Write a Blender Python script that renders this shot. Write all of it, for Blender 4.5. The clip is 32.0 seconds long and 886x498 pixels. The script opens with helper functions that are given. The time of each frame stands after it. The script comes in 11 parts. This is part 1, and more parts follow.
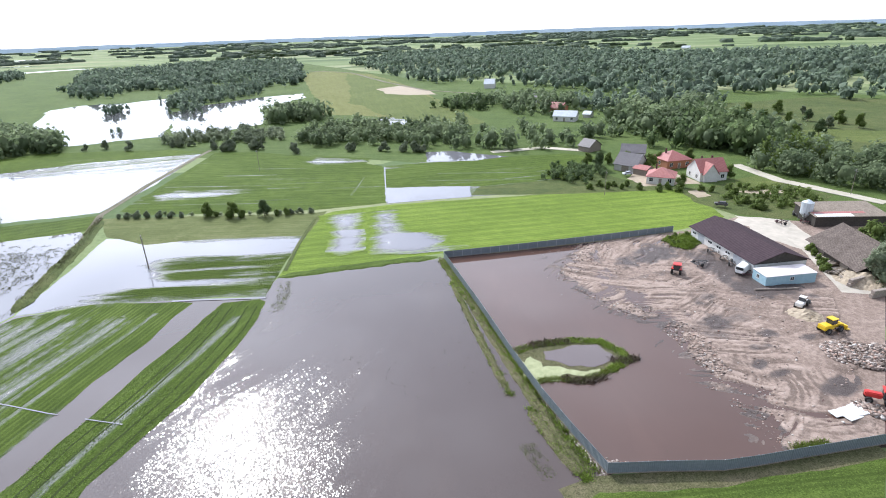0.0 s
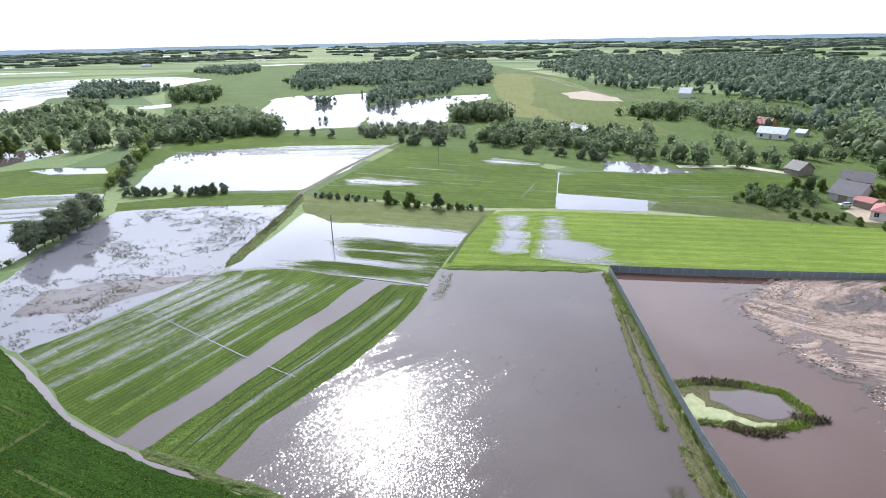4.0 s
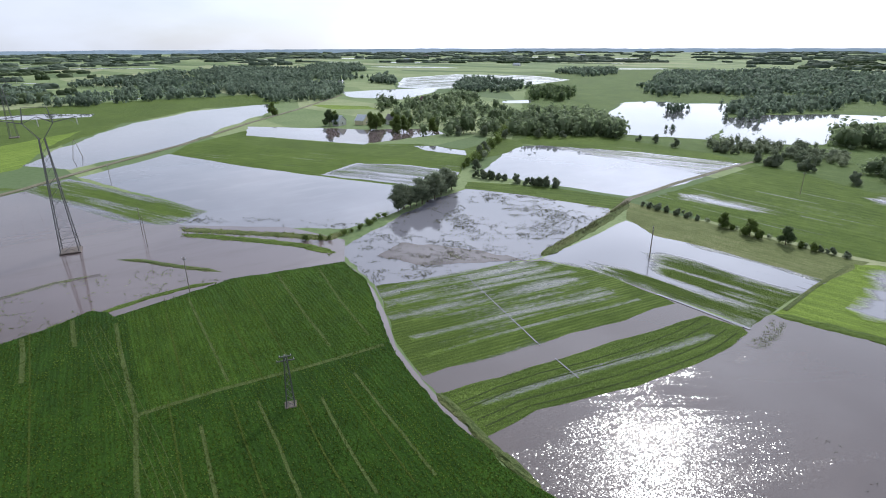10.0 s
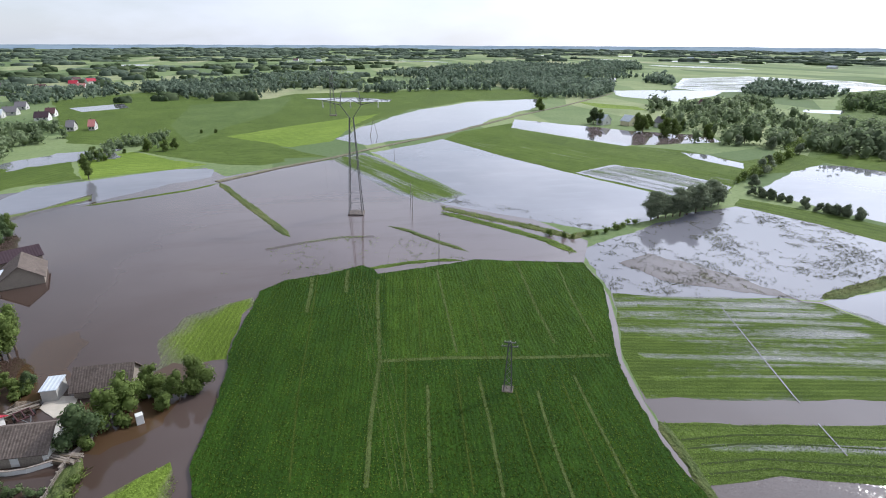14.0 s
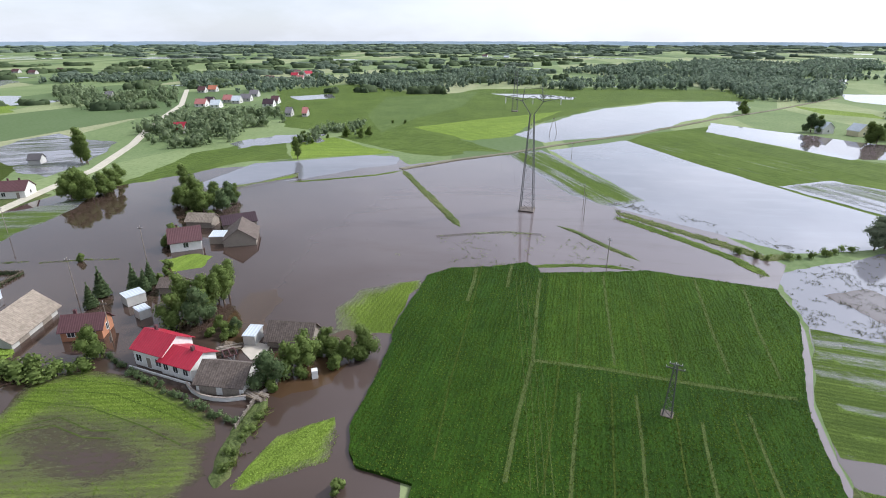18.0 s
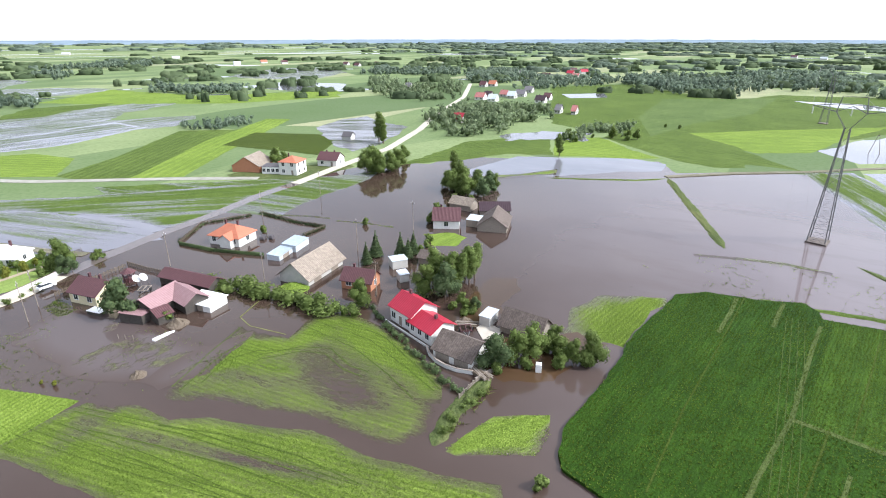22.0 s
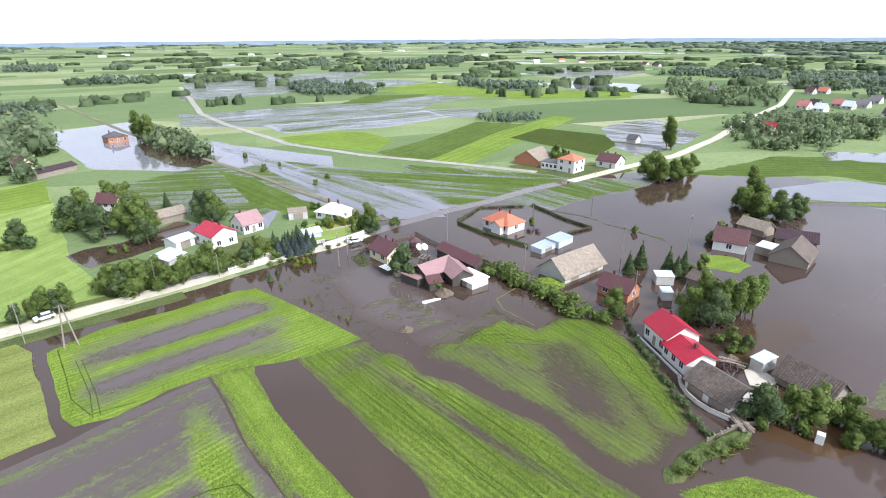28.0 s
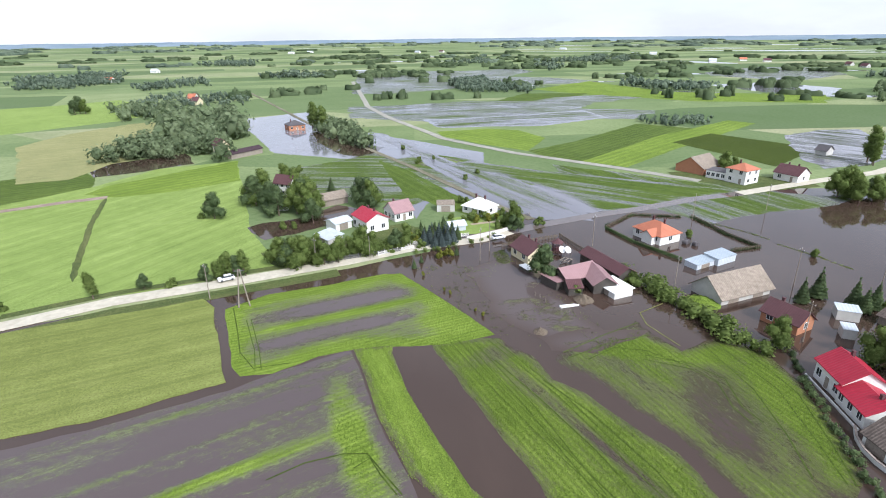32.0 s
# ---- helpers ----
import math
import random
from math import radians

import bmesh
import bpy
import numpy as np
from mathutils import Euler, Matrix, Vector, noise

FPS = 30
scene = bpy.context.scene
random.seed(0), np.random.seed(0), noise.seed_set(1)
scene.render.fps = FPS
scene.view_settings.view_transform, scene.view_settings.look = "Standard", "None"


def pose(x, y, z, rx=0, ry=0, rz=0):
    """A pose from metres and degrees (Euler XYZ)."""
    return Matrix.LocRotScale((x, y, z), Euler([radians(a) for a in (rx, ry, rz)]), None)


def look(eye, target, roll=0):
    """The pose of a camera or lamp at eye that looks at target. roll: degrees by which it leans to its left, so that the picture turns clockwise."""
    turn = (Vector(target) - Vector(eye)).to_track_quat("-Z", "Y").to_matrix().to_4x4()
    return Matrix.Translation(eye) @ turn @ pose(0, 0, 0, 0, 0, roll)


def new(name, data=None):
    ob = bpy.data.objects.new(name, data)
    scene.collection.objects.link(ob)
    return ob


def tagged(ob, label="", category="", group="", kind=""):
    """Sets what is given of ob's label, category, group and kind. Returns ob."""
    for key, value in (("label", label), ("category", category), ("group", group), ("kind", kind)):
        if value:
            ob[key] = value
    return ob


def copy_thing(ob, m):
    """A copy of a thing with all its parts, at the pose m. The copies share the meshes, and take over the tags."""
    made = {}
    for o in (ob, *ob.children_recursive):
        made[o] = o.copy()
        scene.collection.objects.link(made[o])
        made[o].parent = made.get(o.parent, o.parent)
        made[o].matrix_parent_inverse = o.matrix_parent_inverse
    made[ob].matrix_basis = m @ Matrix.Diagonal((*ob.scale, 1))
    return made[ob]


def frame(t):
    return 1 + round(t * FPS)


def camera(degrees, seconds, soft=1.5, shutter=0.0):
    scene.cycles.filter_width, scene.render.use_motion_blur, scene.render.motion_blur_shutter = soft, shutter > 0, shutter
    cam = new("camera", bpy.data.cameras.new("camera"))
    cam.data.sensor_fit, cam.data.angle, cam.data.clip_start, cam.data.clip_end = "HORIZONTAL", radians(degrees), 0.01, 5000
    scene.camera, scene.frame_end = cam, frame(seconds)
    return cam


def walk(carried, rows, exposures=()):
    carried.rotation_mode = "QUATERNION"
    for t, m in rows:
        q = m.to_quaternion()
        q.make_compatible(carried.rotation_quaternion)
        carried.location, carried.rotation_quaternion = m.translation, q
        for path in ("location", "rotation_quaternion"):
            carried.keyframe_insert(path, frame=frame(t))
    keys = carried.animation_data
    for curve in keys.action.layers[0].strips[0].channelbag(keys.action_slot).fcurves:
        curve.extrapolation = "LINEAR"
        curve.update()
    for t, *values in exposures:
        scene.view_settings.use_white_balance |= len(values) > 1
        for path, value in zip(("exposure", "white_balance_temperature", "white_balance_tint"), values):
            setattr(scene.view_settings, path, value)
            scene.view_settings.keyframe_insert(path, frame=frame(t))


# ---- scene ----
cam = camera(78.55, 32.0, 1.0)
PATH = [  # seconds, tilt, lean and turn of a drone that hovers and turns
    (0.0, 67.91, 1.85, -1.64),
    (0.5, 67.93, 1.77, 0.57),
    (1.0, 68.04, 1.71, 2.78),
    (1.5, 68.16, 1.62, 5.11),
    (2.0, 68.23, 1.76, 7.57),
    (2.5, 68.39, 1.37, 10.36),
    (3.0, 68.49, 1.23, 12.90),
    (3.5, 68.59, 1.13, 15.11),
    (5.5, 68.96, 1.06, 23.55),
    (6.0, 69.11, 0.99, 26.39),
    (6.5, 69.09, 0.90, 29.16),
    (7.0, 69.18, 0.94, 32.18),
    (7.5, 69.26, 0.81, 35.36),
    (8.0, 69.29, 0.65, 38.81),
    (8.5, 69.35, 0.60, 41.90),
    (9.0, 69.40, 0.46, 45.05),
    (9.5, 69.41, 0.33, 48.27),
    (10.0, 69.37, 0.19, 51.90),
    (10.5, 69.37, 0.06, 56.32),
    (11.0, 69.35, 0.01, 60.87),
    (11.5, 69.34, -0.17, 65.25),
    (12.0, 69.30, -0.32, 69.13),
    (12.5, 69.23, -0.32, 71.74),
    (13.0, 69.14, -0.24, 73.81),
    (13.5, 69.14, -0.24, 76.19),
    (14.0, 69.07, -0.25, 78.86),
    (14.5, 69.00, -0.25, 81.54),
    (16.5, 68.82, -0.20, 89.38),
    (17.0, 68.80, -0.13, 91.41),
    (17.5, 68.70, -0.12, 94.21),
    (18.0, 68.68, -0.05, 97.41),
    (18.5, 68.65, 0.01, 101.17),
    (19.0, 68.68, -0.04, 104.91),
    (19.5, 68.62, 0.08, 108.24),
    (20.0, 68.56, 0.04, 111.51),
    (20.5, 68.51, -0.01, 114.80),
    (21.0, 68.53, -0.02, 118.22),
    (21.5, 68.47, 0.02, 121.50),
    (22.0, 68.51, 0.05, 124.67),
    (22.5, 68.50, -0.03, 127.49),
    (23.0, 68.56, 0.13, 130.16),
    (23.5, 68.51, 0.13, 132.64),
    (24.0, 68.52, 0.14, 135.16),
    (24.5, 68.52, 0.17, 137.55),
    (25.0, 68.54, 0.14, 139.93),
    (25.5, 68.55, 0.17, 142.42),
    (27.5, 68.54, 0.25, 151.69),
    (28.0, 68.52, 0.36, 153.74),
    (28.5, 68.51, 0.34, 155.59),
    (29.0, 68.47, 0.37, 157.35),
    (29.5, 68.44, 0.42, 158.95),
    (30.0, 68.41, 0.42, 160.69),
    (30.5, 68.37, 0.43, 162.57),
    (31.0, 68.37, 0.40, 165.07),
    (31.5, 68.35, 0.41, 167.18),
    (32.0, 68.44, 0.63, 169.64),
]
EYE = (0.0, 0.0, 52.0)
from mathutils.geometry import delaunay_2d_cdt

walk(cam, [(t, pose(*EYE, rx, ry, rz)) for t, rx, ry, rz in PATH],
     [(0.0, 0.12, 6030, 10), (6.0, 0.06, 6010, 10), (9.0, -0.52, 6000, 10), (10.0, -0.42, 6020, 10), (11.0, -0.35, 6050, 10), (13.0, -0.25, 6080, 10), (19.0, 0.0, 6150, 10), (21.0, 0.28, 6150, 10), (22.0, 0.45, 6130, 10), (25.0, 0.55, 6130, 10), (28.0, 0.36, 6080, 10), (32.0, 0.08, 6080, 10)])

# ---- light ----
SUN_AZ, SUN_EL = -26.0, 40.5  # degrees from +y towards +x, and above the horizon
world = bpy.data.worlds.new("sky")
scene.world = world
world.use_nodes = True
wn, wl = world.node_tree.nodes, world.node_tree.links
wn.clear()
sky = wn.new("ShaderNodeTexSky")
sky.sky_type = "NISHITA"
sky.sun_disc = False
sky.sun_elevation = radians(SUN_EL)
sky.sun_rotation = radians(SUN_AZ)
sky.air_density, sky.dust_density, sky.ozone_density = 1.0, 0.8, 1.5
# thin high cloud that whitens the sky
tc = wn.new("ShaderNodeTexCoord")
mp = wn.new("ShaderNodeMapping")
mp.inputs["Scale"].default_value = (1.6, 1.6, 5.0)
cl = wn.new("ShaderNodeTexNoise")
cl.inputs["Scale"].default_value, cl.inputs["Detail"].default_value, cl.inputs["Roughness"].default_value = 1.7, 6.0, 0.55
cr = wn.new("ShaderNodeMapRange")
cr.inputs[1].default_value, cr.inputs[2].default_value, cr.inputs[3].default_value, cr.inputs[4].default_value = 0.38, 0.66, 0.6, 0.95
mix = wn.new("ShaderNodeMix")
mix.data_type = "RGBA"
# the thin cloud is brighter towards the sun
dot = wn.new("ShaderNodeVectorMath")
dot.operation = "DOT_PRODUCT"
az, el = radians(SUN_AZ), radians(SUN_EL)
dot.inputs[1].default_value = (math.sin(az) * math.cos(el), math.cos(az) * math.cos(el), math.sin(el))
up = wn.new("ShaderNodeMath")
up.operation = "MAXIMUM"
up.inputs[1].default_value = 0.0
pw = wn.new("ShaderNodeMath")
pw.operation = "POWER"
pw.inputs[1].default_value = 4.0
ml = wn.new("ShaderNodeMath")
ml.operation = "MULTIPLY_ADD"
ml.inputs[1].default_value, ml.inputs[2].default_value = 3.3, 1.0
glow = wn.new("ShaderNodeVectorMath")
glow.operation = "SCALE"
glow.inputs[0].default_value = (9.4, 9.7, 10.7)
wl.new(tc.outputs["Generated"], dot.inputs[0])
wl.new(dot.outputs["Value"], up.inputs[0])
wl.new(up.outputs[0], pw.inputs[0])
wl.new(pw.outputs[0], ml.inputs[0])
sp = wn.new("ShaderNodeSeparateXYZ")
hz = wn.new("ShaderNodeMath")
hz.operation = "MULTIPLY_ADD"
hz.inputs[1].default_value = -0.6  # the haze thins overhead
wl.new(tc.outputs["Generated"], sp.inputs[0])
wl.new(sp.outputs["Z"], hz.inputs[0])
wl.new(ml.outputs[0], hz.inputs[2])
wl.new(hz.outputs[0], glow.inputs["Scale"])
wl.new(glow.outputs["Vector"], mix.inputs["B"])
bg = wn.new("ShaderNodeBackground")
bg.inputs["Strength"].default_value = 0.116
wo = wn.new("ShaderNodeOutputWorld")
wl.new(tc.outputs["Generated"], mp.inputs["Vector"])
wl.new(mp.outputs["Vector"], cl.inputs["Vector"])
wl.new(cl.outputs["Fac"], cr.inputs[0])
wl.new(cr.outputs[0], mix.inputs["Factor"])
wl.new(sky.outputs[0], mix.inputs["A"])
wl.new(mix.outputs["Result"], bg.inputs["Color"])
wl.new(bg.outputs[0], wo.inputs[0])

sun_data = bpy.data.lights.new("sun", "SUN")
sun_data.energy, sun_data.angle, sun_data.color = 3.75, radians(0.6), (1.0, 0.95, 0.87)
sun = new("sun", sun_data)
sd = Vector((math.sin(radians(SUN_AZ)) * math.cos(radians(SUN_EL)), math.cos(radians(SUN_AZ)) * math.cos(radians(SUN_EL)), math.sin(radians(SUN_EL))))
sun.matrix_world = look(sd * 300, (0, 0, 0))


# ---- materials ----
class Nodes:
    """A short hand for node materials."""

    def __init__(self, name):
        self.m = bpy.data.materials.new(name)
        self.m.use_nodes = True
        self.n, self.l = self.m.node_tree.nodes, self.m.node_tree.links
        self.b = self.n["Principled BSDF"]
        self.co = self.n.new("ShaderNodeTexCoord").outputs["Object"]

    def link(self, a, b):
        self.l.new(a, b)

    def mapped(self, scale, turn=0.0, shift=(0, 0, 0)):
        m = self.n.new("ShaderNodeMapping")
        m.inputs["Scale"].default_value = scale
        m.inputs["Rotation"].default_value = (0, 0, turn)
        m.inputs["Location"].default_value = shift
        self.link(self.co, m.inputs["Vector"])
        return m.outputs["Vector"]

    def noise(self, scale, detail=4.0, rough=0.55, vec=None, warp=0.0):
        t = self.n.new("ShaderNodeTexNoise")
        t.inputs["Scale"].default_value, t.inputs["Detail"].default_value = scale, detail
        t.inputs["Roughness"].default_value, t.inputs["Distortion"].default_value = rough, warp
        self.link(vec if vec is not None else self.co, t.inputs["Vector"])
        return t.outputs["Fac"]

    def wave(self, scale, warp=1.0, vec=None, axis="Y", detail=2.0, dscale=1.0):
        t = self.n.new("ShaderNodeTexWave")
        t.bands_direction = axis
        t.inputs["Scale"].default_value, t.inputs["Distortion"].default_value = scale, warp
        t.inputs["Detail"].default_value, t.inputs["Detail Scale"].default_value = detail, dscale
        self.link(vec if vec is not None else self.co, t.inputs["Vector"])
        return t.outputs["Fac"]

    def span(self, v, a, b, c=0.0, d=1.0):
        r = self.n.new("ShaderNodeMapRange")
        for i, x in enumerate((a, b, c, d)):
            r.inputs[i + 1].default_value = x
        self.link(v, r.inputs[0])
        return r.outputs[0]

    def math(self, op, a, b):
        m = self.n.new("ShaderNodeMath")
        m.operation = op
        for i, x in enumerate((a, b)):
            if isinstance(x, (int, float)):
                m.inputs[i].default_value = x
            else:
                self.link(x, m.inputs[i])
        return m.outputs[0]

    def blend(self, f, a, b, kind="MIX"):
        m = self.n.new("ShaderNodeMix")
        m.data_type, m.blend_type = "RGBA", kind
        for key, x in (("Factor", f), ("A", a), ("B", b)):
            if isinstance(x, (int, float)):
                m.inputs[key].default_value = x
            elif isinstance(x, tuple):
                m.inputs[key].default_value = (*x[:3], 1)
            else:
                self.link(x, m.inputs[key])
        return m.outputs["Result"]

    def ramp(self, v, *stops):
        r = self.n.new("ShaderNodeValToRGB")
        e = r.color_ramp.elements
        while len(e) < len(stops):
            e.new(0.5)
        for s, (p, c) in zip(e, stops):
            s.position, s.color = p, (*c, 1)
        self.link(v, r.inputs[0])
        return r.outputs[0]

    def rand(self, island=False):
        if island:
            return self.n.new("ShaderNodeNewGeometry").outputs["Random Per Island"]
        return self.n.new("ShaderNodeObjectInfo").outputs["Random"]

    def bump(self, h, strength, dist):
        b = self.n.new("ShaderNodeBump")
        b.inputs["Strength"].default_value, b.inputs["Distance"].default_value = strength, dist
        self.link(h, b.inputs["Height"])
        self.link(b.outputs[0], self.b.inputs["Normal"])

    def done(self, color=None, rough=0.8, spec=0.3, metal=0.0):
        for key, x in (("Base Color", color), ("Roughness", rough), ("Specular IOR Level", spec), ("Metallic", metal)):
            if x is None:
                continue
            if isinstance(x, tuple):
                self.b.inputs[key].default_value = (*x[:3], 1)
            elif isinstance(x, (int, float)):
                self.b.inputs[key].default_value = x
            else:
                self.link(x, self.b.inputs[key])
        return self.m


def silty(k, big, deep, silt_and_sky):
    """The colour of the flood, siltier towards the open fields, with paler sky reflection painted in."""
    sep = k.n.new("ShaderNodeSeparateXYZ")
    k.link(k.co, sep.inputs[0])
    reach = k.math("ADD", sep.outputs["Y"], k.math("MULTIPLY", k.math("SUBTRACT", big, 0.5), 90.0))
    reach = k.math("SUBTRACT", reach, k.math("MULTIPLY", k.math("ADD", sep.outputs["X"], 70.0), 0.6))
    return k.blend(k.span(reach, -50.0, 40.0), deep, silt_and_sky)


def water(name, deep, ripple=0.004, spots=0.5, gusts=0.0, silt_and_sky=None):
    """Flood water; gusts: the slope of the small facets that the wind raises on the open plot. A second colour gives
    its paler, siltier reach, with sky reflection painted in.
    """
    k = Nodes(name)
    k.co = k.n.new("ShaderNodeNewGeometry").outputs["Position"]
    big, fine = k.noise(0.013, 4.0, 0.6), k.noise(0.35, 5.0, 0.7)
    mid = k.noise(0.09, 4.0, 0.65, k.mapped((1.0, 0.3, 1.0), 0.9))
    if silt_and_sky:
        base = silty(k, big, deep, silt_and_sky)
    else:
        base = k.blend(k.span(big, 0.35, 0.65), tuple(c * 0.9 for c in deep), tuple(c * 1.2 for c in deep))
    col = k.blend(k.span(mid, 0.5, 0.72, 0.0, 0.4), base, tuple(c * 1.35 for c in deep))
    col = k.blend(k.span(fine, 0.67, 0.74, 0.0, spots), col, (0.05, 0.05, 0.025))
    k.bump(k.math("MULTIPLY", k.noise(0.9, 1.0, 0.5), ripple), 1.0, 1.0)
    k.b.inputs["IOR"].default_value = 1.33
    if not gusts:
        return k.done(col, 0.03, 1.0)

    def vec(op, x, y, socket="Vector"):
        v = k.n.new("ShaderNodeVectorMath")
        v.operation = op
        for i, q in enumerate((x, y)):
            if isinstance(q, tuple):
                v.inputs[i].default_value = q
            elif q is not None:
                k.link(q, v.inputs[i])
        return v.outputs[socket]

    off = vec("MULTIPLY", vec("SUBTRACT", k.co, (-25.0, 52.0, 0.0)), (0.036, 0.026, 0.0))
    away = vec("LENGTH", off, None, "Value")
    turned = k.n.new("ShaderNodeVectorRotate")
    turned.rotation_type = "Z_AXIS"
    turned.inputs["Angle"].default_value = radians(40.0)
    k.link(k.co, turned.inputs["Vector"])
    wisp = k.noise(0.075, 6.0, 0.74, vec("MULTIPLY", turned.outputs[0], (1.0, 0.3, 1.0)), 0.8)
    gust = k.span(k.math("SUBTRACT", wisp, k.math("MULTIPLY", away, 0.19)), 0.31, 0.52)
    cell = k.n.new("ShaderNodeTexVoronoi")
    cell.inputs["Scale"].default_value = 10.5
    k.link(k.mapped((1.0, 0.6, 1.0), 0.9), cell.inputs["Vector"])
    tilt = vec("SUBTRACT", vec("MULTIPLY", cell.outputs["Color"], (2.0, 2.0, 2.0)), (1.0, 1.0, 1.0))
    tilt = vec("MULTIPLY", vec("MULTIPLY", tilt, vec("ABSOLUTE", tilt, None)), (gusts, gusts, 0.0))
    sc = k.n.new("ShaderNodeVectorMath")
    sc.operation = "SCALE"
    k.link(tilt, sc.inputs[0])
    k.link(gust, sc.inputs["Scale"])
    smooth = k.b.inputs["Normal"].links[0].from_socket
    k.link(vec("NORMALIZE", vec("ADD", smooth, sc.outputs["Vector"]), None), k.b.inputs["Normal"])
    return k.done(col, k.span(gust, 0.0, 1.0, 0.03, 0.17), 1.0)


def crop(name, a, b, c, row=1.6, wet=None, lo=0.5, hi=0.6, rowmix=0.25, stretch=0.05, rim=0.0, clump=0.5):
    """Grass or corn with rows along the local x axis; wet: the colour of water that stands where a stretched noise passes lo to hi.
    rim: how much the outer edge of the piece, which carries the attribute of that name, is drowned (or, below zero, dry)."""
    k = Nodes(name)
    patch = k.noise(0.03, 4.0, 0.6)
    mid = k.noise(0.25, 4.0, 0.65)
    streak = k.noise(0.4, 5.0, 0.65, k.mapped((0.08, 1.0, 1.0)))
    grain = k.noise(1.6, 6.0, 0.75)
    rows = k.wave(row / 6.283, 1.2, k.mapped((0.3, 1, 1)), "Y", 2.0, 0.6)
    mixed = k.math("ADD", k.math("ADD", k.math("MULTIPLY", patch, 0.35), k.math("MULTIPLY", streak, 0.35)), k.math("MULTIPLY", mid, 0.3))
    col = k.ramp(mixed, (0.39, a), (0.5, b), (0.61, c))
    col = k.blend(k.math("MULTIPLY", rows, rowmix), col, tuple(x * 0.55 for x in a))
    col = k.blend(k.span(grain, 0.48, 0.68, 0.0, clump), col, tuple(x * 0.4 for x in a))
    col = k.blend(k.span(grain, 0.46, 0.28, 0.0, 0.4), col, tuple(min(1, x * 1.3) for x in c))
    speck = k.noise(4.5, 3.0, 0.7)
    col = k.blend(k.span(speck, 0.53, 0.66, 0.0, 0.75), col, tuple(x * 0.45 for x in a))
    col = k.blend(k.span(speck, 0.45, 0.34, 0.0, 0.55), col, tuple(min(1, x * 1.35) for x in c))
    line = k.span(k.wave(row / 6.283 * 0.5, 0.6, k.mapped((0.15, 1, 1)), "Y", 2.0, 0.5), 0.9, 1.0)
    col = k.blend(k.math("MULTIPLY", line, rowmix * 1.6), col, tuple(x * 0.5 for x in a))
    h = k.math("ADD", k.math("ADD", grain, k.math("MULTIPLY", rows, 0.12)), k.math("MULTIPLY", speck, 0.35))
    if wet is None:
        k.bump(h, 0.8, 0.35)
        return k.done(col, 0.9, 0.1)
    band = k.noise(0.22, 5.0, 0.62, k.mapped((stretch, 1.0, 1.0)))
    broad = k.noise(0.035, 3.0, 0.5, k.mapped((0.5, 1.0, 1.0)))
    fine = k.noise(1.4, 5.0, 0.75, k.mapped((0.4, 1.0, 1.0)))
    f = k.math("ADD", k.math("ADD", k.math("MULTIPLY", band, 0.48), k.math("MULTIPLY", broad, 0.30)), k.math("MULTIPLY", fine, 0.22))
    f = k.math("ADD", f, k.math("MULTIPLY", k.math("SUBTRACT", rows, 0.5), 0.022))
    if rim:
        at = k.n.new("ShaderNodeAttribute")
        at.attribute_name = "rim"
        f = k.math("ADD", f, k.math("MULTIPLY", at.outputs["Fac"], rim))
        if rim > 0 and wet == SILT_SKY:
            wet = k.blend(k.span(at.outputs["Fac"], 0.1, 0.9), wet, MURK)
    f = k.span(f, lo - 0.015, hi + 0.03)
    col = k.blend(f, col, wet)
    k.bump(k.math("MULTIPLY", h, k.math("SUBTRACT", 1.0, f)), 0.8, 0.35)
    k.b.inputs["IOR"].default_value = 1.33
    return k.done(col, k.span(f, 0.0, 1.0, 0.85, 0.05), k.span(f, 0.0, 1.0, 0.1, 0.5))


# the second and third are paled: some sky reflection put into the colour
BROWN, SLATE, SILT_SKY, MURK = (0.054, 0.0355, 0.0275), (0.165, 0.163, 0.185), (0.088, 0.069, 0.066), (0.07, 0.05, 0.042)
M = {}
M["works_water"] = water("works_flood_water", (0.085, 0.048, 0.037), 0.003)
M["water"] = water("calm_flood_water", BROWN, 0.003, silt_and_sky=(0.135, 0.108, 0.108))
M["ruffled"] = water("wind_ruffled_flood_water", BROWN, 0.003, gusts=0.19, silt_and_sky=(0.056, 0.0365, 0.0315))
M["yard_water"] = water("shallow_muddy_water", (0.0651, 0.03844, 0.02108), 0.004)
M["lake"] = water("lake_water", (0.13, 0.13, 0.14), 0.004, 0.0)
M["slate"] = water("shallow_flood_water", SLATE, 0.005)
CORN = (0.0163, 0.0428, 0.0036), (0.0258, 0.0636, 0.005), (0.0402, 0.0905, 0.0079)
MID = (0.066, 0.103, 0.021), (0.096, 0.142, 0.028), (0.135, 0.19, 0.042)
LIME = (0.1252, 0.1868, 0.0312), (0.1737, 0.2519, 0.0397), (0.2326, 0.3184, 0.0588)
PALE = (0.1874, 0.2622, 0.0672), (0.2411, 0.3256, 0.0869), (0.2932, 0.3812, 0.1145)
M["crop_dark"] = crop("dark_corn", *CORN, 2.6, rowmix=0.22, clump=0.65)
M["crop_dark_b"] = crop("lighter_corn", *(tuple(x * k for x, k in zip(c, (1.55, 1.35, 1.5))) for c in CORN), 2.6, rowmix=0.3, clump=0.6)
M["crop_mid"] = crop("mid_grass", *MID, 1.2, rowmix=0.35)
M["crop_bright"] = crop("bright_grass", *LIME, 1.0, rowmix=0.3)
M["tram"] = crop("thin_trodden_corn", (0.06, 0.08625, 0.0225), (0.07875, 0.1087, 0.03), (0.105, 0.1312, 0.045), 1.0)
